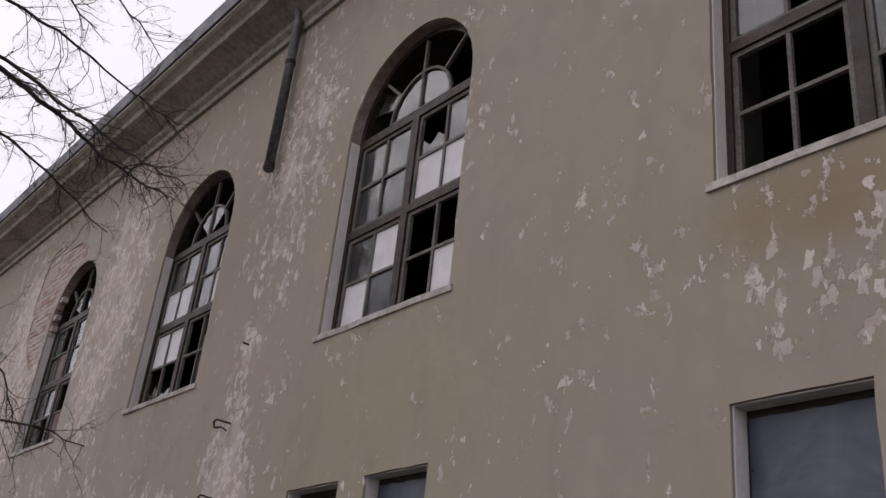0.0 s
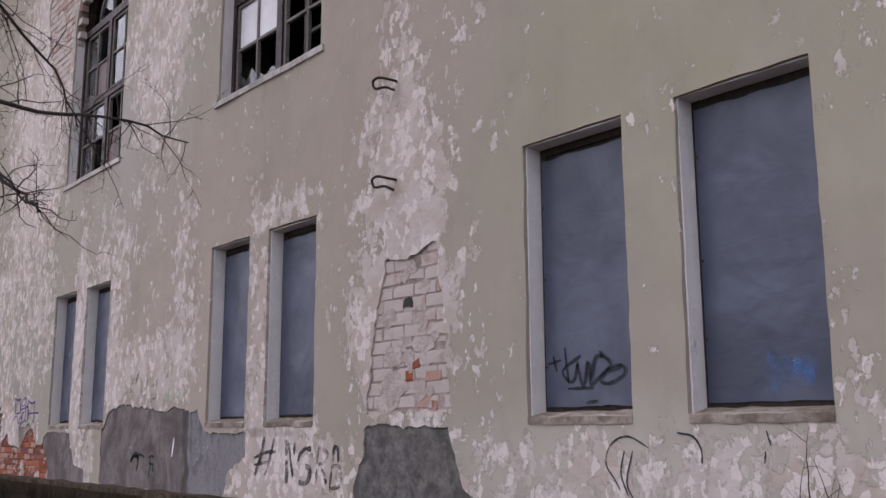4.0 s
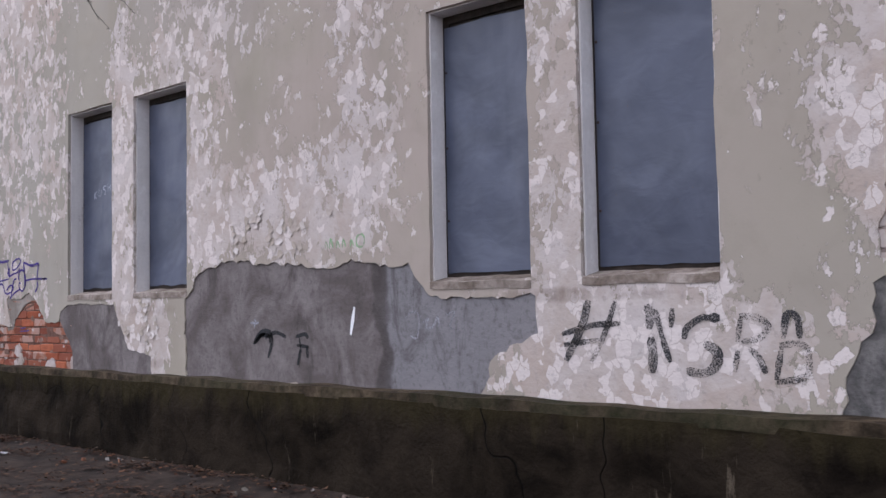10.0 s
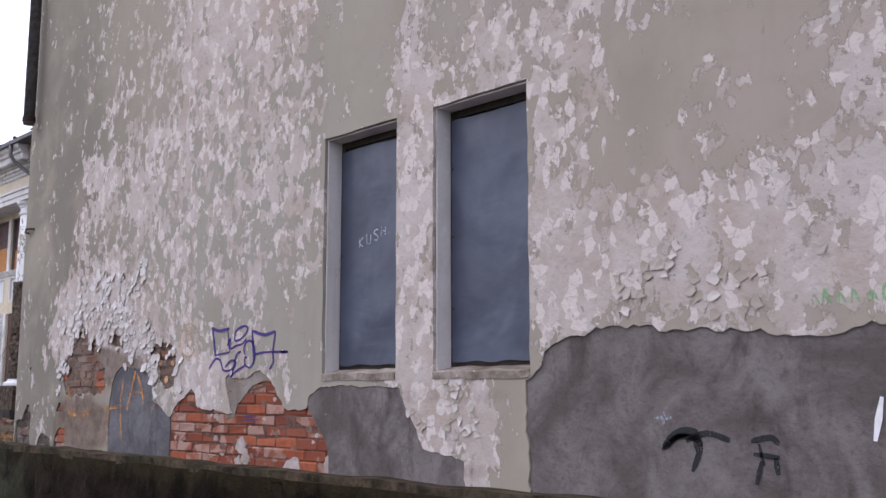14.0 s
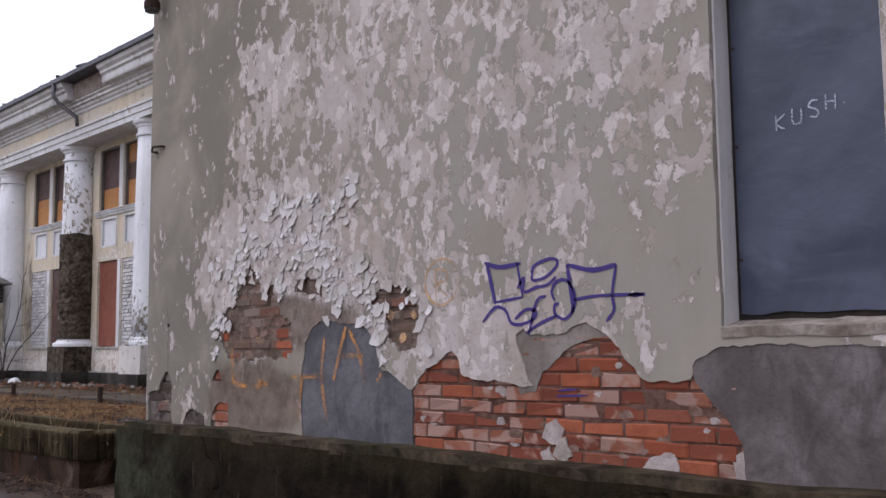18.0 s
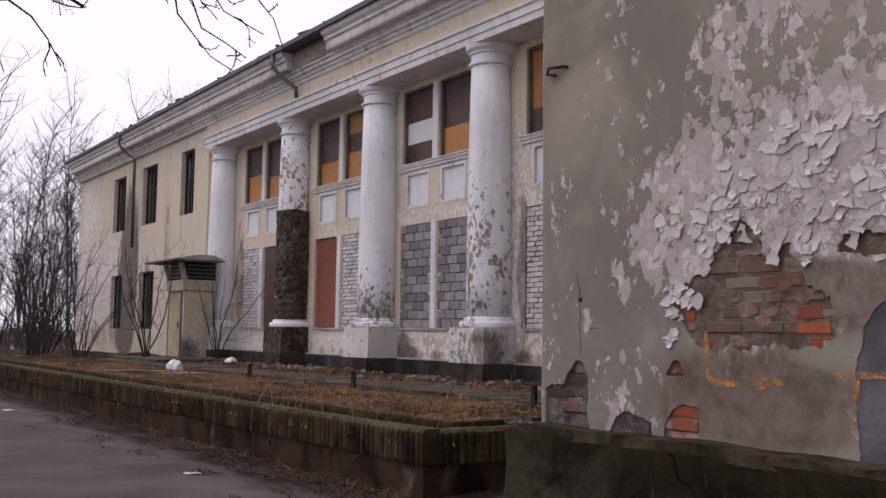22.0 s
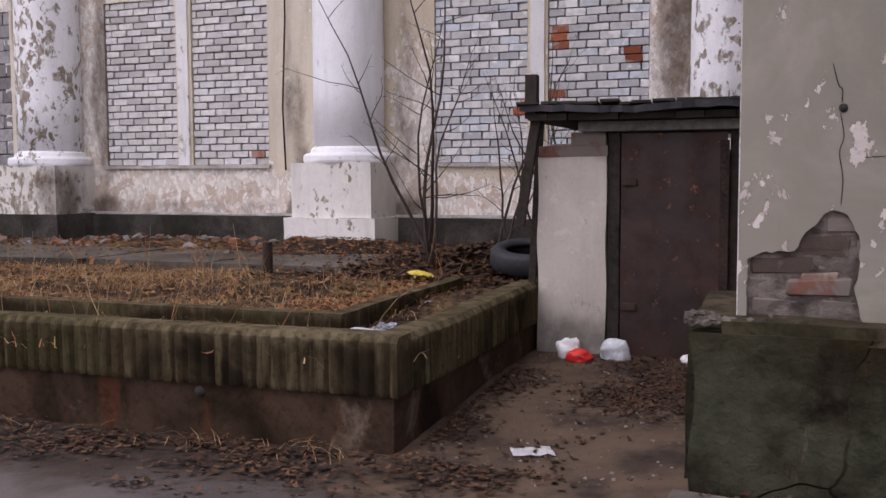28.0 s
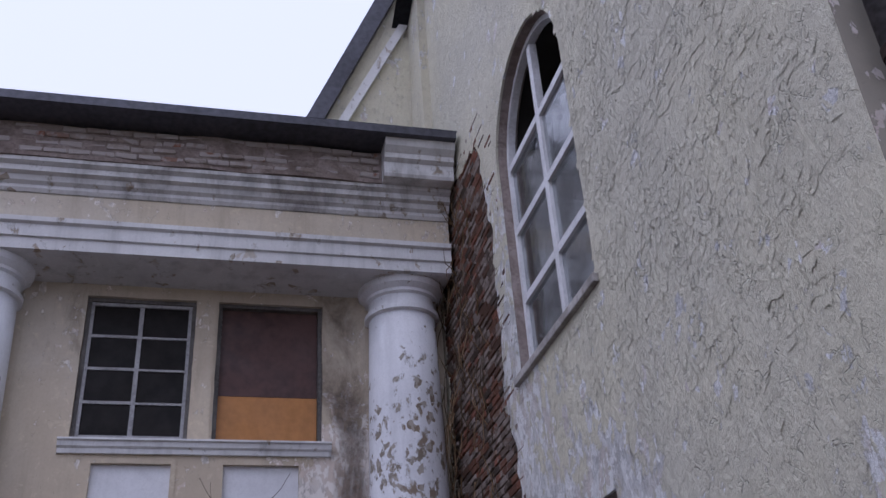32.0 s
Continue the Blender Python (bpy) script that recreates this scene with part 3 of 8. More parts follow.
def capping():
    """Old cast ribs, near-black, with tan upright streaks and olive moss along the top."""
    p = Paint("ribbed_capping", 0.95, 0.0, 0.06)
    c = p.blend(p.span(p.noise(1.6, 6, 0.65, warp=0.6), 0.35, 0.68), (0.014, 0.01, 0.006), (0.06, 0.044, 0.024))
    c = p.blend(p.calc("MULTIPLY", p.span(p.noise(5.0, 5, 0.65, vec=p.stretch((2.2, 2.2, 0.25))), 0.5, 0.64), 0.6), c, (0.115, 0.092, 0.05))
    top = p.span(p.calc("ADD", p.z, p.calc("MULTIPLY", p.noise(3.0, 5, 0.65, vec=p.stretch((2, 2, 0.4))), 0.16)), 0.52, 0.6)
    c = p.blend(p.calc("MULTIPLY", top, 0.8), c, p.blend(p.span(p.noise(9, 6, 0.65), 0.35, 0.65), (0.045, 0.035, 0.018), (0.14, 0.112, 0.066)))
    c = p.blend(p.calc("MULTIPLY", p.span(p.noise(1.1, 5, 0.6), 0.46, 0.64), 0.4), c, (0.042, 0.038, 0.015))
    c = p.blend(p.calc("MULTIPLY", p.span(p.noise(30, 5), 0.5, 0.7), 0.5), c, (0.014, 0.011, 0.008))
    return p.done(c, None, p.bump(p.noise(30, 6, 0.7), 0.9, 0.01))


M_CAP = capping()
M_SILL = stone("sill_concrete", (0.33, 0.305, 0.28), (0.52, 0.495, 0.47), 0.06, 6.0, 0.8)
M_MORTAR = stone("mortar", (0.21, 0.165, 0.145), (0.36, 0.305, 0.28), 0.0, 5.0, 1.0)
M_MORTAR_RED = stone("sooty_mortar", (0.085, 0.042, 0.032), (0.19, 0.115, 0.09), 0.0, 7.0, 0.9)
M_DARKBASE = stone("dark_base", (0.022, 0.019, 0.016), (0.085, 0.075, 0.068), 0.2, 1.5, 0.6)


def brickwork(name, colours, wash=None, washed=0.0, rough=0.9, island=False):
    p = Paint(name, rough, 0.0, 0.2)
    r = p.island if island else p.any
    c = colours[0]
    for i, k in enumerate(colours[1:]):
        c = p.blend(p.span(r, (i + 0.6) / len(colours), (i + 1.0) / len(colours)), c, k)
    c = p.blend(p.calc("MULTIPLY", p.span(p.noise(14, 5), 0.4, 0.7), 0.45), c, tuple(k * 0.6 for k in colours[0]))
    if wash:
        w = p.span(p.calc("ADD", p.noise(4.5, 5, warp=0.6), p.calc("MULTIPLY", r, 0.3)), 0.9 - washed, 1.0 - washed)
        c = p.blend(w, c, wash)
    return p.done(c, None, p.bump(p.noise(45, 6, 0.7), 0.7, 0.006))


M_RED = brickwork("red_brick", [(0.27, 0.075, 0.036), (0.34, 0.105, 0.052), (0.2, 0.06, 0.034), (0.24, 0.085, 0.05), (0.17, 0.05, 0.03), (0.29, 0.12, 0.075)], (0.32, 0.2, 0.16), 0.19)
M_WASHED = brickwork("whitewashed_brick", [(0.35, 0.24, 0.2), (0.33, 0.22, 0.18), (0.38, 0.3, 0.27), (0.34, 0.26, 0.235), (0.4, 0.33, 0.3), (0.36, 0.29, 0.27), (0.37, 0.31, 0.285), (0.33, 0.27, 0.245)], (0.42, 0.365, 0.34), 0.42)
M_WHITE_BRICK = brickwork("silicate_brick", [(0.48, 0.475, 0.48), (0.6, 0.59, 0.59), (0.4, 0.4, 0.42), (0.52, 0.55, 0.6), (0.56, 0.545, 0.54)], (0.68, 0.675, 0.675), 0.14)
M_WHITE_FAR = brickwork("silicate_brick_far", [(0.53, 0.51, 0.495), (0.63, 0.61, 0.595), (0.43, 0.41, 0.405), (0.57, 0.56, 0.57)], island=True)
M_BLOCK = brickwork("cinder_block", [(0.17, 0.16, 0.16), (0.24, 0.23, 0.23), (0.3, 0.29, 0.29)])
M_RED_FAR = brickwork("damp_brick", [(0.09, 0.05, 0.035), (0.15, 0.07, 0.045), (0.06, 0.045, 0.035), (0.2, 0.085, 0.055), (0.12, 0.095, 0.078), (0.1, 0.08, 0.065), (0.17, 0.11, 0.08)], (0.22, 0.18, 0.155), 0.25, island=True)
M_MORTAR_DARK = stone("dark_mortar", (0.085, 0.08, 0.08), (0.185, 0.175, 0.172), 0.0, 8.0, 0.8)
M_DAMP = stone("damp_rubble", (0.022, 0.016, 0.012), (0.14, 0.11, 0.085), 0.12, 7.0, 1.4)


def sheet_metal():
    p = Paint("grey_blue_sheet", 0.42, 0.0, 0.5)
    wide = p.noise(1.3, 4, 0.6, warp=0.8)
    c = p.blend(p.span(wide, 0.35, 0.65), (0.034, 0.042, 0.07), (0.062, 0.073, 0.112))
    c = p.blend(p.calc("MULTIPLY", p.span(p.noise(2.0, 5, vec=p.stretch((1, 1, 0.25))), 0.5, 0.75), 0.25), c, (0.14, 0.15, 0.19))
    c = p.blend(p.span(p.noise(45, 3), 0.72, 0.77), c, (0.07, 0.05, 0.045))
    n = p.bump(p.noise(2.0, 2, 0.45, warp=0.5), 0.5, 0.07)
    n = p.bump(p.noise(6.0, 3, 0.5, vec=p.stretch((1, 0.8, 1.5)), warp=0.6), 0.16, 0.02, n)
    return p.done(c, p.span(p.noise(5, 4), 0.3, 0.7, 0.3, 0.48), n)


M_SHEET = sheet_metal()
M_FRAME = plain("brown_window_paint", (0.035, 0.02, 0.019), 0.55, 0, 0.4, 26, 0.4)
M_FRAME_GREY = plain("weathered_sash", (0.13, 0.12, 0.112), 0.75, 0, 0.3, 40, 0.4)
M_FRAME_WHITE = plain("white_sash_paint", (0.66, 0.66, 0.67), 0.55, 0, 0.12, 30, 0.3)
M_SASH_DULL = plain("dull_sash_paint", (0.36, 0.355, 0.36), 0.7, 0, 0.25, 30, 0.4)
M_PANE_WHITE = plain("whitewashed_pane", (0.62, 0.61, 0.64), 0.5, 0, 0.08, 6, 0.05)
M_CLOTH = plain("pale_cloth", (0.45, 0.44, 0.44), 0.95, 0, 0.15, 8, 0.2)
# near-black put into the colour so rooms and holes look unlit
M_DARK = plain("unlit_dark", (0.035, 0.032, 0.03), 0.95, 0, 0.3, 2, 0.2)
M_TIMBER = plain("dark_old_timber", (0.026, 0.019, 0.015), 0.85, 0, 0.4, 22, 0.6)
M_BOARD_OR = plain("orange_plywood", (0.47, 0.215, 0.07), 0.6, 0, 0.12, 9, 0.15, 0.3)
M_BOARD_BR = plain("brown_plywood", (0.1, 0.052, 0.045), 0.5, 0, 0.25, 9, 0.15, 0.3)
M_BOARD_RED = plain("red_brown_board", (0.22, 0.072, 0.045), 0.6, 0, 0.15, 7, 0.15)
M_PANEL = peeling("panel_paint", (0.72, 0.72, 0.74), (0.5, 0.48, 0.45), [], -0.14, 4.0)
M_ROOF = plain("roof_felt", (0.035, 0.035, 0.04), 0.8, 0, 0.3, 14, 0.5)
M_PIPE = plain("zinc_pipe", (0.12, 0.115, 0.12), 0.5, 0.5, 0.35, 16, 0.2)
M_SOFFIT = plain("soffit_boards", (0.3, 0.28, 0.25), 0.85, 0, 0.25, 12, 0.4)
M_FASCIA = plain("dark_gutter_edge", (0.075, 0.075, 0.09), 0.5, 0.3, 0.25, 12, 0.2)
M_IRON = plain("rusty_iron", (0.045, 0.028, 0.022), 0.8, 0.3, 0.4, 40, 0.5)
M_RUBBER = plain("tyre_rubber", (0.022, 0.023, 0.026), 0.65, 0, 0.3, 40, 0.4)
M_BARK = plain("dark_bark", (0.045, 0.037, 0.035), 0.9, 0, 0.35, 30, 0.8)
M_TWIG = plain("shrub_bark", (0.052, 0.038, 0.032), 0.9, 0, 0.3, 40, 0.5)
# bark tone raised a little, so haze is in the colour
M_FARWOOD = plain("hazed_far_bark", (0.055, 0.046, 0.048), 0.95, 0, 0.3, 3, 0.2)
M_PLASTIC_RED = plain("red_plastic", (0.6, 0.03, 0.025), 0.35, 0, 0.1, 20, 0.3)
M_PLASTIC_CLEAR = plain("clear_plastic_bag", (0.5, 0.52, 0.55), 0.3, 0, 0.2, 20, 0.4)
M_PAPER = plain("white_litter", (0.72, 0.72, 0.73), 0.7, 0, 0.08, 20, 0.2)
M_YELLOW = plain("yellow_plastic", (0.6, 0.46, 0.06), 0.5, 0, 0.15, 20, 0.2)
M_BLACK_SPRAY = spray("black_spray", (0.02, 0.021, 0.023), 0.54)
M_PURPLE_SPRAY = spray("violet_spray", (0.05, 0.032, 0.15), 0.42)
M_SOOT_SPRAY = spray("faded_black_spray", (0.03, 0.03, 0.032), 0.66)
M_FAINT_ORANGE = spray("faint_orange_spray", (0.55, 0.33, 0.17), 0.68)
M_ORANGE_SPRAY = spray("orange_spray", (0.55, 0.25, 0.07), 0.73)
M_PALE_SPRAY = spray("pale_marker", (0.4, 0.43, 0.5))
M_BLUE_SPRAY = spray("blue_spray", (0.07, 0.15, 0.36), 0.78)
M_GREEN_SPRAY = spray("green_spray", (0.22, 0.38, 0.2))


def rust_sheet():
    p = Paint("brown_painted_steel", 0.6, 0.0, 0.4)
    c = p.blend(p.span(p.noise(2.2, 6, 0.65, warp=0.7), 0.35, 0.7), (0.016, 0.008, 0.006), (0.042, 0.016, 0.011))
    c = p.blend(p.span(p.noise(12, 6, 0.7), 0.6, 0.7), c, (0.14, 0.06, 0.03))
    return p.done(c, p.span(p.noise(6), 0.3, 0.7, 0.45, 0.8), p.bump(p.noise(2.5, 4), 0.5, 0.03))


M_RUST = rust_sheet()


def glass():
    p = Paint("dusty_glass", 0.08, 0.0, 0.5)
    p.b.inputs["Transmission Weight"].default_value = 1.0
    p.b.inputs["IOR"].default_value = 1.45
    return p.done((0.75, 0.78, 0.8), p.span(p.noise(6, 4), 0.35, 0.7, 0.03, 0.2), None)


M_GLASS = glass()


def ground_material():
    p = Paint("ground_surface", 0.9, 0.0, 0.2)
    n1, n2, n3 = p.noise(0.8, 5), p.noise(5.5, 6, 0.65), p.noise(70, 4)
    asphalt = p.blend(p.span(n1, 0.3, 0.7), (0.05, 0.04, 0.037), (0.1, 0.083, 0.078))
    asphalt = p.blend(p.calc("MULTIPLY", p.span(n3, 0.45, 0.75), 0.5), asphalt, (0.125, 0.108, 0.1))
    soil = p.blend(p.span(n2, 0.3, 0.7), (0.012, 0.0085, 0.007), (0.045, 0.031, 0.023))
    field = p.blend(p.span(n2, 0.3, 0.7), (0.12, 0.095, 0.05), (0.2, 0.165, 0.1))
    edge = p.calc("ADD", p.calc("ADD", p.x, p.span(p.y, 17.0, 9.0, 0.0, 2.2)), p.calc("MULTIPLY", p.calc("SUBTRACT", n1, 0.5), 1.6))
    edge = p.calc("ADD", p.calc("ADD", edge, p.span(p.y, 21.5, 24.5, 0.0, -0.7)), p.calc("MULTIPLY", p.calc("SUBTRACT", n2, 0.5), 0.5))
    c = p.blend(p.span(edge, 3.1, 3.55), asphalt, soil)
    mud = p.calc("MULTIPLY", p.span(edge, 3.1, 3.7), p.calc("MULTIPLY", p.span(p.y, 22.4, 22.9), p.span(p.y, 24.6, 24.1)))
    c = p.blend(p.calc("MULTIPLY", mud, p.span(p.noise(2.2, 6, 0.65), 0.36, 0.6)), c, p.blend(n2, (0.06, 0.04, 0.027), (0.12, 0.082, 0.055)))
    c = p.blend(p.span(edge, -2.2, -3.0), c, field)
    c = p.blend(p.span(p.calc("ADD", p.y, p.calc("MULTIPLY", n1, 6)), 62, 72), c, field)
    wet = p.span(p.noise(0.5, 3), 0.4, 0.7, 0.97, 0.68)
    nrm = p.bump(n3, 0.5, 0.006)
    return p.done(c, wet, p.bump(n2, 0.4, 0.03, nrm))


M_GROUND = ground_material()


def soil_material():
    p = Paint("terrace_soil", 0.95, 0.0, 0.08)
    n1, n2 = p.noise(1.1, 6, 0.65, warp=0.8), p.noise(9, 6, 0.7)
    c = p.blend(p.span(n2, 0.3, 0.7), (0.016, 0.011, 0.009), (0.055, 0.036, 0.025))
    c = p.blend(p.span(n1, 0.5, 0.64), c, p.blend(n2, (0.07, 0.05, 0.025), (0.2, 0.13, 0.065)))
    return p.done(c, None, p.bump(n2, 0.9, 0.04, p.bump(p.noise(60), 0.5, 0.006)))


M_SOIL = soil_material()
M_SLAB = stone("wet_paving", (0.045, 0.038, 0.03), (0.125, 0.112, 0.096), 0.25, 1.6, 0.3, 0.55)


def litter(name, colours, rough=0.85):
    p = Paint(name, rough, 0.0, 0.2)
    c = colours[0]
    for i, k in enumerate(colours[1:]):
        c = p.blend(p.span(p.island, (i + 0.7) / len(colours), (i + 1.0) / len(colours)), c, k)
    return p.done(c)


M_LEAF = litter("dead_leaf", [(0.034, 0.02, 0.013), (0.06, 0.031, 0.018), (0.02, 0.0135, 0.01), (0.095, 0.05, 0.028), (0.05, 0.022, 0.013)])
M_GRASS = litter("dry_grass", [(0.31, 0.185, 0.08), (0.22, 0.125, 0.055), (0.4, 0.28, 0.15), (0.14, 0.08, 0.036), (0.26, 0.12, 0.05)])
# opaque near-black panes with little sheen
M_DARK_GLASS = plain("dark_pane_glass", (0.014, 0.012, 0.011), 0.45, 0, 0.4, 6, 0.1, 0.0, 0.12)
M_BARE = stone("bare_plaster", (0.1, 0.07, 0.052), (0.22, 0.165, 0.135), 0.0, 7.0, 1.2)
M_BARE_GREY = stone("bare_grey_render", (0.2, 0.17, 0.145), (0.31, 0.28, 0.25), 0.05, 3.0, 0.6)
M_DUSTY = brickwork("dusty_brick", [(0.07, 0.052, 0.042), (0.11, 0.085, 0.07), (0.15, 0.07, 0.05), (0.095, 0.078, 0.068)], (0.15, 0.125, 0.11), 0.3)
M_PALE_BRICK = brickwork("weathered_cornice_brick", [(0.3, 0.25, 0.22), (0.36, 0.31, 0.28), (0.28, 0.14, 0.1), (0.33, 0.29, 0.27)], (0.4, 0.36, 0.34), 0.35, island=True)
M_BOOTH_DOOR = plain("booth_door_paint", (0.33, 0.275, 0.17), 0.75, 0, 0.3, 8, 0.2)
M_BOOTH = peeling("booth_plaster", (0.5, 0.44, 0.33), (0.42, 0.38, 0.32), [((10.7, 46.9, 0.6), (1.5, 1.5, 0.7), 0.6)], 0.05, 7.0, 0.0, (0.4, 0.36, 0.29), 0.7,
    stains=[((10.7, 46.4, 0.6), (1, 0.5, 0.9), 0.6), ((10.7, 47.6, 2.6), (1, 0.6, 0.6), 0.4)])
M_IVY = litter("dry_creeper", [(0.12, 0.075, 0.035), (0.17, 0.11, 0.06), (0.07, 0.05, 0.03)])
M_RUBBLE = litter("rubble", [(0.2, 0.085, 0.05), (0.22, 0.2, 0.185), (0.12, 0.105, 0.09), (0.16, 0.08, 0.05), (0.09, 0.06, 0.045)])
M_FLAKE = litter("paint_flake", [(0.52, 0.49, 0.475), (0.42, 0.385, 0.35), (0.58, 0.555, 0.545), (0.47, 0.44, 0.42)])
M_PRIMER_FLAKE = litter("primer_flake", [(0.46, 0.41, 0.385), (0.36, 0.31, 0.27), (0.5, 0.455, 0.43), (0.33, 0.285, 0.24)])
M_PIER = peeling("pier_plaster", (0.5, 0.46, 0.41), (0.36, 0.31, 0.26), [], 0.0, 8.0, 0.0, (0.43, 0.39, 0.34), 0.4,
    stains=[((7.3, 23.95, 1.42), (1, 1, 0.12), 0.4), ((7.3, 23.95, 0.05), (1, 1, 0.45), 0.6)], stain=((0.09, 0.078, 0.068), (0.2, 0.18, 0.16)))
M_GRIT = litter("grit", [(0.12, 0.09, 0.07), (0.2, 0.17, 0.15), (0.09, 0.06, 0.045), (0.15, 0.1, 0.07)])
M_SMEAR = stone("whitish_mortar_smear", (0.33, 0.275, 0.25), (0.46, 0.4, 0.375), 0.0, 6.0, 1.0)
M_SMEAR_DIRTY = stone("dusty_mortar_smear", (0.15, 0.085, 0.062), (0.29, 0.2, 0.165), 0.0, 9.0, 1.0)
M_SILL_LOW = stone("dirty_sill", (0.16, 0.125, 0.1), (0.4, 0.345, 0.305), 0.1, 6.0, 1.0)
M_RUBBLE_BED = stone("crumbled_core", (0.05, 0.04, 0.035), (0.2, 0.168, 0.15), 0.0, 6.0, 1.6)
M_FADED = brickwork("faded_brick", [(0.135, 0.092, 0.07), (0.165, 0.1, 0.074), (0.19, 0.092, 0.062), (0.14, 0.105, 0.084), (0.155, 0.1, 0.076)], (0.22, 0.165, 0.135), 0.25)
M_CHALK = spray("faint_chalk", (0.24, 0.24, 0.26))
M_RUST_LEAF = litter("rust_leaf", [(0.2, 0.085, 0.03), (0.13, 0.055, 0.022), (0.26, 0.13, 0.05), (0.09, 0.04, 0.02)])


# ---- geometry helpers ----
from mathutils.geometry import tessellate_polygon

ONE = Matrix()


def whole(ob):
    """The pose of an object in the world."""
    return whole(ob.parent) @ ob.matrix_parent_inverse @ ob.matrix_basis if ob.parent else ob.matrix_basis.copy()


def thing(name, at, label, category, group="", kind=""):
    ob = new(name)
    ob.empty_display_size = 0.1
    ob.location = at
    return tagged(ob, label, category, group, kind)


def hang(name, me, parent=None, m=ONE, label=""):
    """Links a mesh at the world pose m, under parent."""
    ob = new(name, me)
    if parent:
        ob.parent = parent
        ob.matrix_parent_inverse = whole(parent).inverted()
    ob.matrix_basis = m
    return tagged(ob, label)


def part(name, bm, mat, parent=None, label="", smooth=False, m=ONE):
    bmesh.ops.recalc_face_normals(bm, faces=bm.faces[:])
    me = bpy.data.meshes.new(name)
    bm.to_mesh(me)
    bm.free()
    me.materials.append(mat)
    if smooth:
        me.shade_smooth()
    return hang(name, me, parent, m, label)


def raw(name, verts, faces, mat, parent=None, label="", smooth=False):
    me = bpy.data.meshes.new(name)
    me.from_pydata([tuple(v) for v in verts], [], faces)
    me.materials.append(mat)
    if smooth:
        me.shade_smooth()
    return hang(name, me, parent, ONE, label)


def block(bm, x0, x1, y0, y1, z0, z1):
    v = [bm.verts.new((x, y, z)) for z in (z0, z1) for x, y in ((x0, y0), (x1, y0), (x1, y1), (x0, y1))]
    for f in ((3, 2, 1, 0), (4, 5, 6, 7), (0, 1, 5, 4), (1, 2, 6, 5), (2, 3, 7, 6), (3, 0, 4, 7)):
        bm.faces.new([v[i] for i in f])
    return bm


def slab(x0, x1, y0, y1, z0, z1, soft=0.0):
    bm = block(bmesh.new(), x0, x1, y0, y1, z0, z1)
    if soft:
        bmesh.ops.bevel(bm, geom=bm.edges[:], offset=soft, segments=2, affect="EDGES", profile=0.6)
    return bm


class Face:
    """A wall's own axes: u along it, w into it, v up."""

    def __init__(self, axis, origin):
        self.axis, self.o = axis, origin

    def at(self, u, w, v):
        return (self.o + w, u, v) if self.axis == "x" else (u, self.o - w, v)

    def bar(self, bm, u0, u1, w0, w1, v0, v1):
        a, b = self.at(u0, w0, v0), self.at(u1, w1, v1)
        return block(bm, min(a[0], b[0]), max(a[0], b[0]), min(a[1], b[1]), max(a[1], b[1]), v0, v1)

    def turn(self):
        return 90 if self.axis == "x" else 180


def prism(bm, face, loops, w0, w1):
    """A plate of that outline (first loop) with holes (the others) between two depths."""
    flat = [[Vector((u, v, 0)) for u, v in loop] for loop in loops]
    tris = tessellate_polygon(flat)
    pts = [p for loop in loops for p in loop]
    a = [bm.verts.new(face.at(u, w0, v)) for u, v in pts]
    b = [bm.verts.new(face.at(u, w1, v)) for u, v in pts]
    for t in tris:
        if len(set(t)) == 3:
            for row, order in ((a, t), (b, t[::-1])):
                try:
                    bm.faces.new([row[i] for i in order])
                except ValueError:
                    pass
    k = 0
    for loop in loops:
        n = len(loop)
        for i in range(n):
            j = (i + 1) % n
            bm.faces.new([a[k + i], a[k + j], b[k + j], b[k + i]])
        k += n
    return bm


def rect(u0, u1, v0, v1):
    return [(u0, v0), (u1, v0), (u1, v1), (u0, v1)]


def arch(u0, u1, v0, vs, steps=18):
    c, r = (u0 + u1) / 2, (u1 - u0) / 2
    return [(u0, v0), (u1, v0)] + [(c + r * math.cos(math.pi * i / steps), vs + r * math.sin(math.pi * i / steps)) for i in range(steps + 1)]


def ragged(points, step=0.05, amp=0.04, seed=0):
    """A closed outline with a broken edge."""
    out = []
    for (u0, v0), (u1, v1) in zip(points, points[1:] + points[:1]):
        d = math.hypot(u1 - u0, v1 - v0)
        n = max(1, int(d / step))
        nu, nv = (v1 - v0) / d, (u0 - u1) / d
        for i in range(n):
            f = i / n
            u, v = u0 + (u1 - u0) * f, v0 + (v1 - v0) * f
            k = amp * (1.2 * noise.noise((u * 3.1, v * 3.1, seed)) + 0.8 * noise.noise((u * 11, v * 11, seed + 5)) + 0.4 * random.uniform(-1, 1))
            out.append((u + nu * k, v + nv * k))
    return out


def inside(p, loop):
    hit = False
    for (u0, v0), (u1, v1) in zip(loop, loop[1:] + loop[:1]):
        if (v0 > p[1]) != (v1 > p[1]) and p[0] < (u1 - u0) * (p[1] - v0) / (v1 - v0) + u0:
            hit = not hit
    return hit


def brick_shapes(name, length, depth, height, mat, count=5, worn=0.006):
    """Some worn bricks, centred, long in x."""
    out = []
    for _ in range(count):
        bm = slab(-length / 2, length / 2, -depth / 2, depth / 2, -height / 2, height / 2)
        bmesh.ops.bevel(bm, geom=bm.edges[:], offset=worn, segments=1, affect="EDGES")
        for v in bm.verts:
            v.co += Vector([random.uniform(-worn, worn) * 0.6 for _ in range(3)])
        bmesh.ops.recalc_face_normals(bm, faces=bm.faces[:])
        me = bpy.data.meshes.new(name)
        bm.to_mesh(me)
        bm.free()
        me.materials.append(mat)
        out.append(me)
    return out


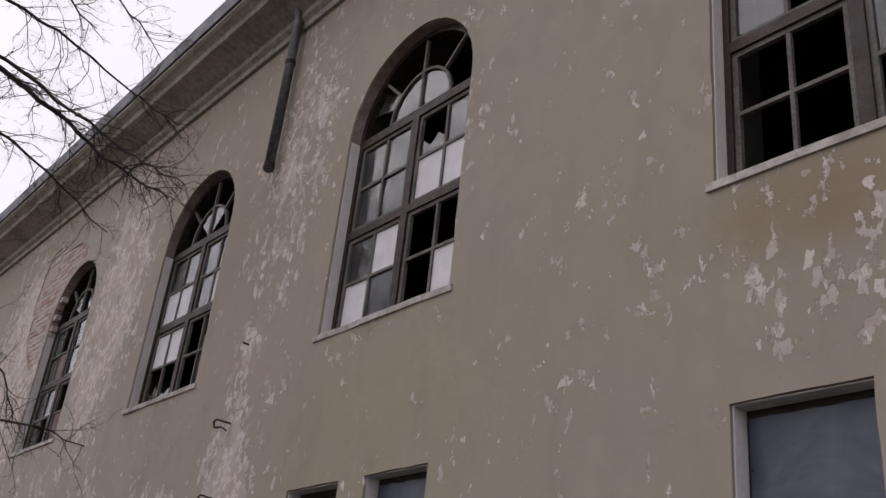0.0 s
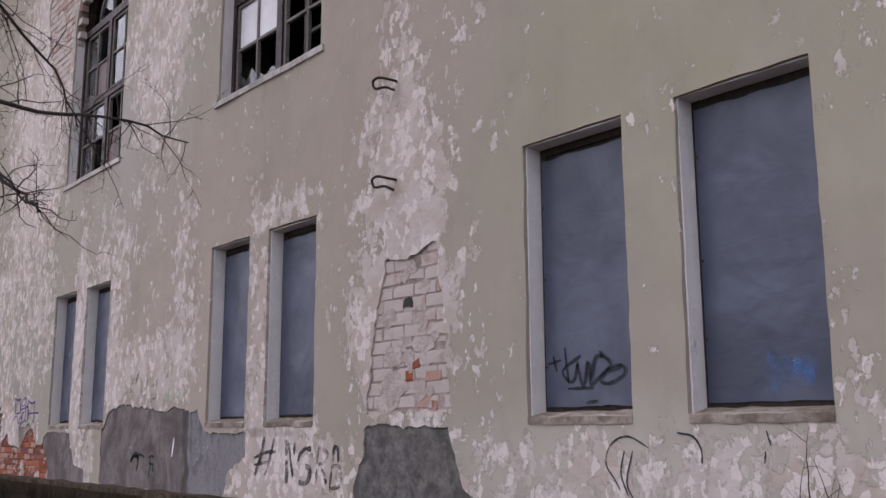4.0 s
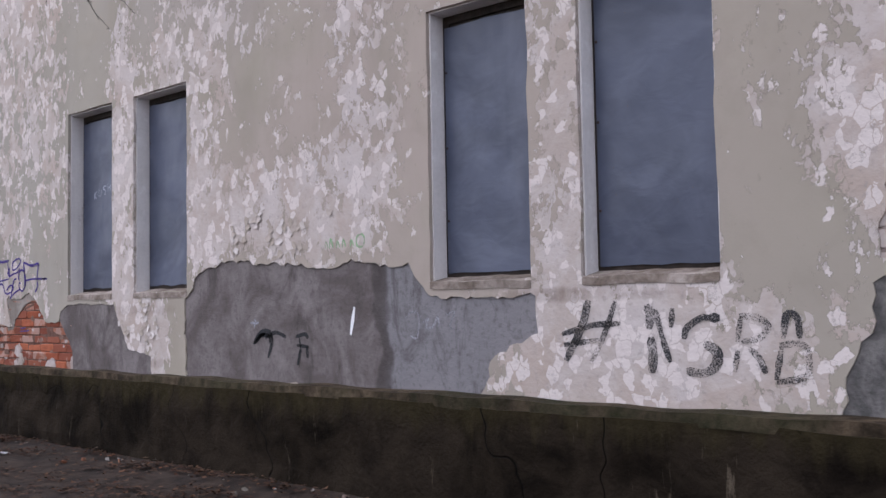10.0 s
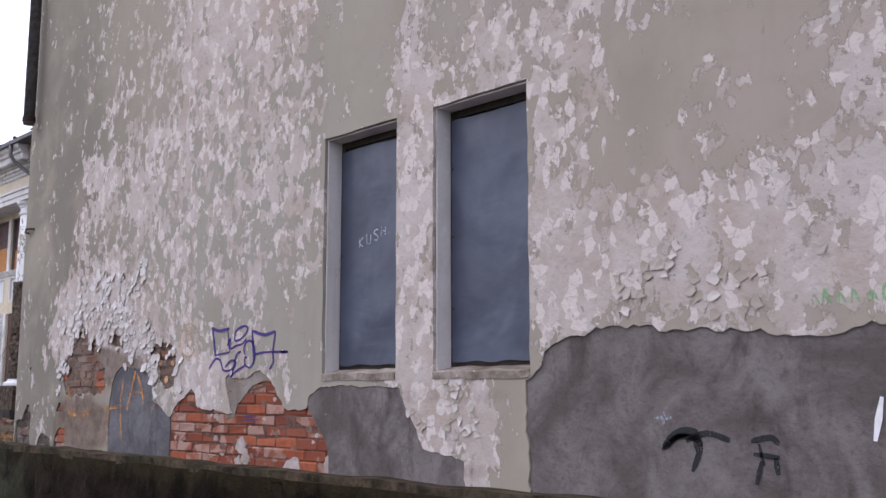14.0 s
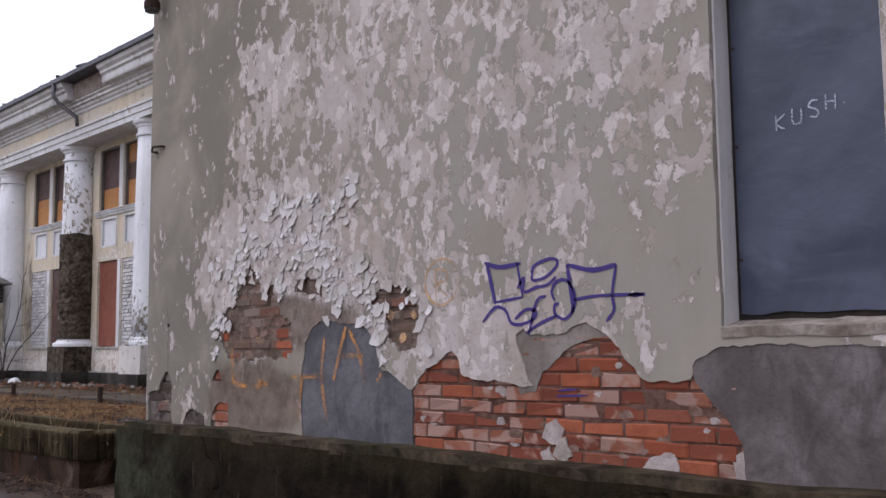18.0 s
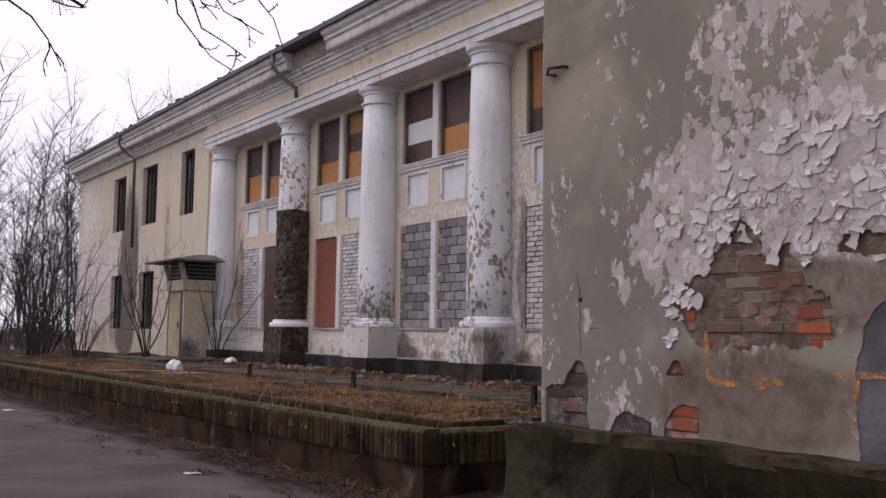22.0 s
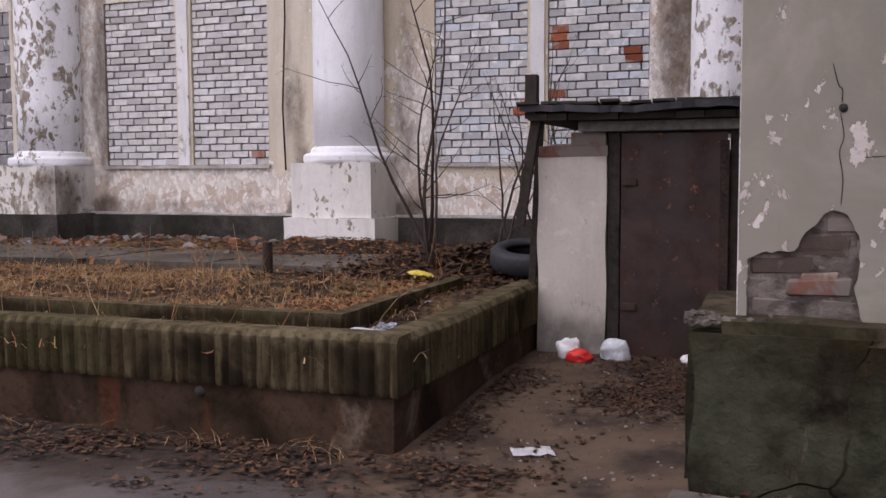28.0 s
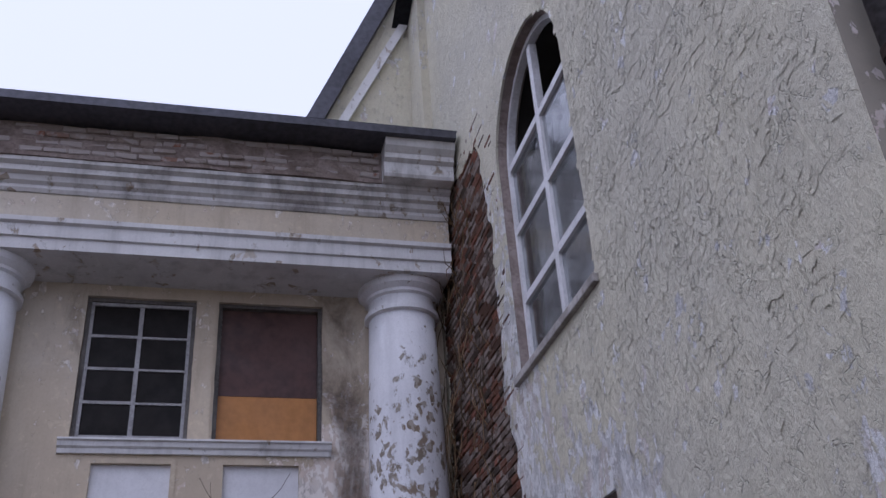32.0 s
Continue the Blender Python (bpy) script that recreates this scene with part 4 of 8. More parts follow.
def courses(u0, u1, v0, v1, length, course, wander=0.0):
    """Middles and lengths of bricks in running bond, cut at the ends."""
    rows = max(1, round((v1 - v0) / course))
    h = (v1 - v0) / rows
    for r in range(rows):
        u = u0 - (length / 2 if r % 2 else 0) - wander * random.random() * length
        while u < u1 - 0.01:
            a, b = max(u, u0), min(u + length, u1)
            if b - a > 0.045:
                yield (a + b) / 2, v0 + (r + 0.5) * h, b - a
            u += length


def lay(name, parent, face, w, spots, shapes, length, joint=0.012, jog=0.004, tip=0.6):
    """Bricks as objects of their own, on shared meshes."""
    for u, v, size in spots:
        x, y, z = face.at(u, w + random.uniform(-jog, jog), v)
        m = pose(x, y, z, random.uniform(-tip, tip), random.uniform(-tip, tip), face.turn() + random.uniform(-tip, tip))
        hang(name, random.choice(shapes), parent, m @ Matrix.Diagonal(((size - joint) / (length - joint), 1, 1, 1)))


def lay_joined(name, parent, face, w, spots, shapes, length, mat, joint=0.012, jog=0.005, label=""):
    """The same in one mesh, for walls far off."""
    verts, faces = [], []
    for u, v, size in spots:
        x, y, z = face.at(u, w + random.uniform(-jog, jog), v)
        m = pose(x, y, z, random.uniform(-0.7, 0.7), random.uniform(-0.7, 0.7), face.turn()) @ Matrix.Diagonal(((size - joint) / (length - joint), 1, 1, 1))
        me, k = random.choice(shapes), len(verts)
        verts += [m @ q.co for q in me.vertices]
        faces += [[k + i for i in f.vertices] for f in me.polygons]
    return tagged(raw(name, verts, faces, mat, parent, label), kind="stuff")


def profile(bm, outline, y0, y1):
    """An (x, z) outline drawn out along y."""
    a = [bm.verts.new((x, y0, z)) for x, z in outline]
    b = [bm.verts.new((x, y1, z)) for x, z in outline]
    n = len(outline)
    for i in range(n):
        bm.faces.new([a[i], a[(i + 1) % n], b[(i + 1) % n], b[i]])
    bm.faces.new(a)
    bm.faces.new(b[::-1])
    return bm


def lathe(outline, x, y, sides=40):
    """A turned body of (radius, z) rows."""
    bm = bmesh.new()
    rings = [[bm.verts.new((x + r * math.cos(2 * math.pi * i / sides), y + r * math.sin(2 * math.pi * i / sides), z)) for i in range(sides)] for r, z in outline]
    for p, q in zip(rings, rings[1:]):
        for i in range(sides):
            j = (i + 1) % sides
            bm.faces.new([p[i], p[j], q[j], q[i]])
    bm.faces.new(rings[0][::-1])
    bm.faces.new(rings[-1])
    return bm


def tube(verts, faces, pts, radii, sides=6):
    """Adds a tapering tube along points."""
    k, n = len(verts), len(pts)
    side = Vector((0.3, 0.9, 0.2))
    for i, p in enumerate(pts):
        p = Vector(p)
        d = Vector(pts[min(i + 1, n - 1)]) - Vector(pts[max(i - 1, 0)])
        if d.length < 1e-6:
            d = Vector((0, 0, 1))
        d.normalize()
        a = d.cross(side)
        if a.length < 0.05:
            a = d.cross(Vector((1, 0, 0)))
        a.normalize()
        b = d.cross(a)
        for s in range(sides):
            t = 2 * math.pi * s / sides
            verts.append(p + radii[i] * (math.cos(t) * a + math.sin(t) * b))
    for i in range(n - 1):
        for s in range(sides):
            t = (s + 1) % sides
            faces.append((k + i * sides + s, k + i * sides + t, k + (i + 1) * sides + t, k + (i + 1) * sides + s))
    faces.append(tuple(k + s for s in range(sides))[::-1])
    faces.append(tuple(k + (n - 1) * sides + s for s in range(sides)))


def smooth_line(ctrl, per=5):
    """A rounded line through control points."""
    c = [Vector(p) for p in ctrl]
    c = [c[0] * 2 - c[1]] + c + [c[-1] * 2 - c[-2]]
    out = []
    for a, b, d, e in zip(c, c[1:], c[2:], c[3:]):
        for k in range(per):
            t = k / per
            out.append(0.5 * ((2 * b) + (d - a) * t + (2 * a - 5 * b + 4 * d - e) * t * t + (3 * b - a - 3 * d + e) * t ** 3))
    return out + [c[-2]]


def pipe(name, pts, r, mat, parent=None, label="", sides=10):
    v, f = [], []
    tube(v, f, pts, [r] * len(pts), sides)
    return raw(name, v, f, mat, parent, label, True)


# ---- ground ----
def ground_z(x, y):
    """The lie of the ground: a verge along the wall, a dip along the bed, a rise to the shed."""
    h = 0.018 * noise.noise((x * 0.8, y * 0.8, 0))
    if not (-8 <= x <= 8 and -8 <= y <= 68):
        return h
    by_bed = max(0.0, min(1.0, (y - 22.6) / 0.8))
    verge = 0.03 * max(0.0, min(1.0, (x - 3.5) / 0.8))
    dip = -0.05 * max(0.0, min(1.0, (x - 3.0) / 1.4)) + 0.075 * max(0.0, min(1.0, (x - 4.8) / 1.4))
    return h + verge * (1 - by_bed) + dip * by_bed


def ground():
    verts, faces = [], []
    xs = [-900, -300, -90, -30, -12] + [-8 + 0.5 * i for i in range(20)] + [2 + 0.25 * i for i in range(24)] + [8, 14, 20, 40, 120, 400, 900]
    ys = [-900, -300, -60, -20] + [-8 + 0.5 * i for i in range(60)] + [22 + 0.25 * i for i in range(16)] + [26 + 0.5 * i for i in range(82)] + [75, 90, 130, 240, 500, 1200]
    for y in ys:
        for x in xs:
            verts.append((x, y, ground_z(x, y)))
    w = len(xs)
    for j in range(len(ys) - 1):
        for i in range(w - 1):
            faces.append((j * w + i, j * w + i + 1, (j + 1) * w + i + 1, (j + 1) * w + i))
    return tagged(raw("ground", verts, faces, M_GROUND, None, "", True), "worn grey asphalt drive edged with soil and leaves", "ground", kind="structure")


ground()

# ---- hall building ----
XW, YE = 4.61, 22.68
hall = thing("hall_building", (4.61, 8.0, 0.0), "tall derelict hall with peeling beige plaster and arched windows", "building")
west, north = Face("x", XW), Face("y", YE)
ARCHES = [(1.25, 3.2), (5.83, 7.82), (10.42, 12.38), (15.02, 16.97)]
SILL, SPRING = 4.67, 6.94
LOWER = [(1.1, 1.92), (2.28, 3.14), (5.86, 6.69), (7.07, 7.91), (10.43, 11.25), (11.6, 12.39), (15.07, 15.88), (16.24, 17.04)]
LOW0 = 1.4
HEADS = [3.19, 3.19, 3.18, 3.17, 3.14, 3.14, 3.13, 3.13]

# outlines where the plaster has come off
BRICK_SCAR = ragged([(8.66, 1.44), (9.66, 1.44), (9.6, 2.0), (9.45, 2.6), (9.2, 2.58), (8.82, 2.66), (8.75, 2.1)], 0.04, 0.03, 1)
ROUGH_SCAR = ragged([(8.3, 0.68), (9.87, 0.68), (9.84, 0.9), (9.72, 1.1), (9.7, 1.33), (9.3, 1.36), (8.7, 1.34), (8.62, 1.1), (8.55, 0.92), (8.32, 0.84)], 0.05, 0.026, 2)
GREY_SCAR = ragged([(12.0, 0.68), (15.09, 0.68), (15.1, 1.33), (14.91, 1.55), (14.6, 1.62), (13.8, 1.55), (12.96, 1.54), (12.6, 1.51), (12.45, 1.38), (12.3, 1.29), (11.57, 1.3), (11.57, 1.1), (11.9, 0.9)], 0.04, 0.036, 3)
# one torn edge runs over the grey patch, the red bricks and the blue-grey patch
RED_TOP = [(17.21, 1.15), (17.45, 1.15), (17.56, 1.22), (17.64, 1.32), (17.72, 1.4), (17.82, 1.45), (17.9, 1.43), (17.96, 1.38), (18.17, 1.37), (18.27, 1.4), (18.31, 1.37), (18.3, 1.28), (18.24, 1.15), (18.21, 1.1), (18.4, 1.12), (18.64, 1.12), (18.76, 1.16), (18.79, 1.26), (18.84, 1.29), (18.94, 1.23), (19.07, 1.19), (19.19, 1.05)]
BLUE_TOP = [(19.24, 1.06), (19.34, 1.13), (19.47, 1.19), (19.55, 1.34), (19.64, 1.45), (19.78, 1.48), (20.02, 1.5), (20.22, 1.47), (20.31, 1.36), (20.37, 1.14)]
FOOT_SCAR = ragged(([(15.6, 0.68), (15.62, 0.85), (15.97, 0.92), (16.04, 1.05), (16.14, 1.17), (16.21, 1.31), (17.04, 1.31), (17.18, 1.24)] + RED_TOP + BLUE_TOP + [(20.35, 0.68)])[::-1], 0.03, 0.016, 4)
GREY_SCAR_B = ragged([(15.5, 0.66), (16.94, 0.66), (16.96, 0.86), (17.05, 1.0), (17.16, 1.1), (17.22, 1.2), (17.2, 1.36), (16.1, 1.38), (15.5, 1.0)], 0.04, 0.012, 24)
RED_SCAR = ([(16.93, 0.66), (16.96, 0.9), (17.1, 1.08)] + RED_TOP + [(19.22, 1.0), (19.22, 0.66)])[::-1]
GREY_SCAR_C = ragged([(20.45, 0.66), (20.45, 1.2), (20.38, 1.4), (20.2, 1.53), (19.6, 1.52), (19.44, 1.24), (19.2, 1.13), (19.19, 0.66)], 0.05, 0.01, 6)
UNDERCOAT = ragged([(18.4, 1.38), (18.33, 1.45), (17.7, 1.5), (17.6, 1.36), (17.76, 1.36), (17.86, 1.34), (17.95, 1.3), (18.05, 1.24), (18.14, 1.18), (18.19, 1.08), (18.3, 1.05)], 0.03, 0.014, 25)
FLAKED_SCAR = ragged([(21.46, 1.42), (21.53, 1.5), (21.42, 1.61), (21.27, 1.66), (21.23, 1.77), (21.13, 1.88), (21.04, 1.94), (20.94, 1.88), (20.88, 1.71), (20.74, 1.78), (20.67, 1.66), (20.6, 1.56), (20.48, 1.52), (20.45, 1.43), (20.47, 1.28), (20.55, 1.22), (20.83, 1.26), (21.2, 1.2), (21.34, 1.26)], 0.022, 0.042, 7)
FLAKED_SCAR_B = ragged([(19.6, 1.62), (19.51, 1.7), (19.38, 1.73), (19.2, 1.69), (19.14, 1.58), (19.11, 1.46), (19.15, 1.32), (19.26, 1.29), (19.4, 1.37), (19.44, 1.5), (19.55, 1.55)], 0.018, 0.036, 17)
FLAKED_SCAR_C = ragged([(20.47, 1.72), (20.43, 1.8), (20.32, 1.85), (20.16, 1.8), (20.04, 1.71), (20.11, 1.66), (20.32, 1.7)], 0.018, 0.026, 18)
CORNER_SCAR = ragged([(22.2, 0.68), (22.24, 0.84), (22.22, 0.93), (22.23, 1.04), (22.28, 1.12), (22.33, 1.13), (22.37, 1.1), (22.42, 1.05), (22.46, 0.975), (22.59, 0.965), (22.645, 0.95), (22.645, 0.68)][::-1], 0.02, 0.012, 8)
SMALL_SCAR = ragged([(21.33, 0.68), (21.6, 0.68), (21.59, 0.8), (21.52, 0.88), (21.45, 0.91), (21.33, 0.9)], 0.03, 0.007, 9)
SMALL_SCAR_B = ragged([(21.43, 1.06), (21.58, 1.07), (21.52, 1.16), (21.47, 1.16)], 0.02, 0.006, 19)
LOW_SCAR = ragged([(21.7, 0.68), (22.05, 0.68), (21.98, 0.8), (21.9, 0.84), (21.69, 0.79)], 0.02, 0.012, 20)
ARCH_SCAR = ragged([(17.4, 6.2), (17.9, 6.6), (18.1, 7.0), (18.28, 7.75), (18.2, 8.3), (17.98, 8.68), (17.5, 8.7), (17.02, 8.48), (16.72, 8.48), (16.34, 8.42), (16.01, 8.24), (15.88, 8.1), (16.12, 8.06), (16.45, 7.95), (16.8, 7.7), (17.02, 7.35), (17.1, 6.94), (17.12, 6.3)], 0.05, 0.03, 10)
SCARS = [BRICK_SCAR, ROUGH_SCAR, GREY_SCAR, FOOT_SCAR, FLAKED_SCAR, FLAKED_SCAR_B, FLAKED_SCAR_C, CORNER_SCAR, SMALL_SCAR, SMALL_SCAR_B, LOW_SCAR, ARCH_SCAR]


def chip(outline, amp=0.012, seed=0):
    """An opening's outline with slightly worn arrises."""
    return ragged(outline, 0.12, amp, seed)


OPENINGS = [rect(a, b, LOW0, h) for (a, b), h in zip(LOWER, HEADS)] + [arch(a, b, SILL, SPRING) for a, b in ARCHES]
WORN = [chip(o, 0.008, i) for i, o in enumerate(OPENINGS)]
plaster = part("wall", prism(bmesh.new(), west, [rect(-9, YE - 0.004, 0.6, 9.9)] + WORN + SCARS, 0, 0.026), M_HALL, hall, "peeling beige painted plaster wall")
core = part("masonry", prism(bmesh.new(), west, [rect(-9, YE - 0.03, 0.0, 9.9)] + [[(u, v) for u, v in o] for o in OPENINGS], 0.027, 0.24), M_MORTAR, hall)
# inner lining coloured near-black, so the hall looks unlit
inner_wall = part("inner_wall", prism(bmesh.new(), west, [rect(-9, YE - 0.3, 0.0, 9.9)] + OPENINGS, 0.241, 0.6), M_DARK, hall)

bed = 0.0255
for loop, mat, w in ((ROUGH_SCAR, M_ROUGHCAST, 0.012), (GREY_SCAR, M_CEMENT, 0.012), (GREY_SCAR_B, M_CEMENT, 0.006), (GREY_SCAR_C, M_CEMENT_BLUE, 0.0065)):
    cu, cv = sum(p[0] for p in loop) / len(loop), sum(p[1] for p in loop) / len(loop)
    wide = [(cu + (u - cu) * 1.02, cv + (v - cv) * 1.02) for u, v in loop] if w > 0.01 else loop
    part("cement_patch", prism(bmesh.new(), west, [wide], w, bed), mat, plaster, "dark grey cement patch")
part("crumbled_core", prism(bmesh.new(), west, [CORNER_SCAR], 0.0225, bed), M_RUBBLE_BED, plaster, "crumbled grey core")
part("crumbled_core", prism(bmesh.new(), west, [LOW_SCAR], 0.013, bed), M_RUBBLE_BED, plaster, "crumbled grey core")
part("undercoat", prism(bmesh.new(), west, [UNDERCOAT], 0.009, bed), M_BARE_GREY, plaster, "bare grey undercoat")
part("mortar_bed", prism(bmesh.new(), west, [BRICK_SCAR], 0.0195, bed), M_MORTAR, plaster, "pale mortar bed")
part("mortar_bed", prism(bmesh.new(), west, [RED_SCAR], 0.0205, bed), M_MORTAR_RED, plaster, "dark mortar bed")
for loop, mat in ((FLAKED_SCAR, M_BARE), (FLAKED_SCAR_B, M_BARE), (FLAKED_SCAR_C, M_BARE)):
    part("bare_render", prism(bmesh.new(), west, [loop], 0.019, bed), mat, plaster, "bare brown undercoat")

# white reveals of the openings
for o, (a, b) in zip(OPENINGS, LOWER + ARCHES):
    base, top = (LOW0, o[2][1]) if len(o) == 4 else (SILL, SPRING)
    for p, q in ((b - 0.012, b - 0.001), (a + 0.001, a + 0.012)):
        bm = bmesh.new()
        west.bar(bm, p, q, 0.028, 0.235, base, top)
        part("window_reveal", bm, M_REVEAL, hall, "whitewashed reveal")
    if len(o) == 4:
        bm = bmesh.new()
        west.bar(bm, a + 0.013, b - 0.013, 0.028, 0.235, top - 0.011, top - 0.001)
        part("window_reveal", bm, M_REVEAL, hall, "whitewashed head of the opening")

# end wall
E_ARCH, E_LOW, E_DOOR = (7.72, 9.72), (7.95, 9.25), (5.62, 6.62)
END_OPEN = [arch(*E_ARCH, 4.95, 7.3), rect(*E_LOW, 1.5, 3.37), rect(*E_DOOR, 0.12, 2.25)]
END_SCAR = ragged([(4.68, 0.76), (5.0, 0.76), (5.02, 0.9), (4.88, 1.02), (4.8, 1.16), (4.68, 1.08)], 0.03, 0.02, 12)
END_SCAR_B = ragged([(10.0, 2.0), (12.3, 2.0), (12.3, 8.35), (10.35, 8.2), (10.1, 6.8), (10.2, 5.0), (9.95, 3.5)], 0.09, 0.09, 13)
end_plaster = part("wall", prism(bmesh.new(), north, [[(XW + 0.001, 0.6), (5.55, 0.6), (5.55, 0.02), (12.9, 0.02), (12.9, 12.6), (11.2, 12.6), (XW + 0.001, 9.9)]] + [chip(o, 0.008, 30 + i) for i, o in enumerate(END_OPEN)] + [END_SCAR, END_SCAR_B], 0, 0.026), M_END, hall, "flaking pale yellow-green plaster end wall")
part("masonry", prism(bmesh.new(), north, [[(XW + 0.03, 0), (12.9, 0), (12.9, 12.6), (11.2, 12.6), (XW + 0.03, 9.9)]] + END_OPEN, 0.027, 0.24), M_MORTAR, hall)
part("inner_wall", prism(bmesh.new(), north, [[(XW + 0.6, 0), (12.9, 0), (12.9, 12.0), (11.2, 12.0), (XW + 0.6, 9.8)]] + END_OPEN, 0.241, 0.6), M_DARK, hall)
part("bare_render", prism(bmesh.new(), north, [END_SCAR], 0.014, 0.0255), M_RUBBLE_BED, end_plaster)

# the rest of the shell
bm = bmesh.new()
block(bm, XW, 18.0, -9.4, -9.0, 0, 9.9)
block(bm, 17.6, 18.0, -9.0, YE, 0, 9.9)
block(bm, 12.9, 18.0, YE - 0.4, YE, 0, 9.9)
part("rear_wall", bm, M_HALL, hall)
# floors and ceiling added in near-black to keep the rooms dark
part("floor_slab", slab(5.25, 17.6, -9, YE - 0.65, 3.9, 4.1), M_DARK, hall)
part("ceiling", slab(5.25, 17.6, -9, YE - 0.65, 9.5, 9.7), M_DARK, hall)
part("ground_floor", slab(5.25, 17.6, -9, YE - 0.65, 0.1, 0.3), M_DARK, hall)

# eaves
part("cornice", profile(bmesh.new(), [(4.611, 9.3), (4.56, 9.3), (4.56, 9.4), (4.5, 9.44), (4.5, 9.54), (4.3, 9.62), (4.12, 9.66), (4.1, 9.74), (4.02, 9.8), (4.02, 9.9), (4.611, 9.9)], -9.4, YE + 0.3), M_SOFFIT, hall, "weathered boarded eaves")
part("gutter", profile(bmesh.new(), [(3.92, 9.84), (4.015, 9.86), (4.015, 10.06), (3.9, 10.06)], -9.4, YE + 0.3), M_FASCIA, hall, "dark metal gutter edge")
part("drip_edge", slab(3.955, 4.03, -9.4, YE + 0.3, 9.81, 9.838), M_TRIM, hall)
bm = bmesh.new()
v = [bm.verts.new(c) for c in ((3.9, -9.6, 10.07), (3.9, 23.05, 10.07), (11.3, 23.05, 12.9), (11.3, -9.6, 12.9), (18.6, 23.05, 10.07), (18.6, -9.6, 10.07))]
bm.faces.new([v[0], v[1], v[2], v[3]])
bm.faces.new([v[3], v[2], v[4], v[5]])
bmesh.ops.solidify(bm, geom=bm.faces[:], thickness=-0.12)
part("roof", bm, M_ROOF, hall, "dark felted pitched roof")

# plinth
def rough_block(x0, x1, y0, y1, z0, z1, step=0.35, amp=0.02, seed=0):
    """A long block of cast concrete with uneven faces."""
    bm = slab(x0, x1, y0, y1, z0, z1)
    for axis, lo, hi in ((0, x0, x1), (1, y0, y1), (2, z0, z1)):
        n = int((hi - lo) / step)
        for i in range(1, n + 1):
            c, d = Vector((0, 0, 0)), Vector((0, 0, 0))
            c[axis], d[axis] = lo + (hi - lo) * i / (n + 1), 1
            bmesh.ops.bisect_plane(bm, geom=bm.verts[:] + bm.edges[:] + bm.faces[:], plane_co=c, plane_no=d)
    for q in bm.verts:
        q.co += amp * Vector((noise.noise((q.co.y * 1.7, q.co.z * 3, seed)), noise.noise((q.co.x * 1.7, q.co.z * 3, seed + 3)), 0.7 * noise.noise((q.co.x * 2, q.co.y * 2, seed + 6))))
    return bm


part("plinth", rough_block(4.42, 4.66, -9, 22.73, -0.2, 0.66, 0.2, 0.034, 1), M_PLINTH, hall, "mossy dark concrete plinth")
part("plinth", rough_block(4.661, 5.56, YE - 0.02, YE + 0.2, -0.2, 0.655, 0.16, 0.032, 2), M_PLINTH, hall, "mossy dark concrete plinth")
part("plinth_ledge", rough_block(4.432, 4.64, -9, 22.72, 0.64, 0.712, 0.09, 0.036, 3), M_PLINTH_TOP, hall, "crumbling mortar ledge")
part("broken_corner", rough_block(-0.13, 0.12, 0, 0.14, -0.2, 0.66, 0.09, 0.03, 8), M_PLINTH, hall, "cracked plinth corner leaning outwards", m=pose(4.55, 22.69, 0, -0.3, 0.3, 0))
part("plinth_ledge", rough_block(4.645, 5.54, YE - 0.0, YE + 0.175, 0.645, 0.705, 0.1, 0.034, 4), M_PLINTH_TOP, hall, "crumbling mortar ledge")


# ---- windows ----
def rim(face, u0, u1, v0, v1, t, w0, w1):
    """A joined rectangular frame."""
    return prism(bmesh.new(), face, [rect(u0, u1, v0, v1), rect(u0 + t, u1 - t, v0 + t, v1 - t)], w0, w1)


def bars(parent, name, face, spans, w0, w1, mat, label=""):
    """Straight bars, each a part of its own."""
    for u0, u1, v0, v1 in spans:
        bm = bmesh.new()
        face.bar(bm, u0, u1, w0, w1, v0, v1)
        part(name, bm, mat, parent, label)


def pane_rows(pattern):
    return [list(r) for r in pattern.split("/")]


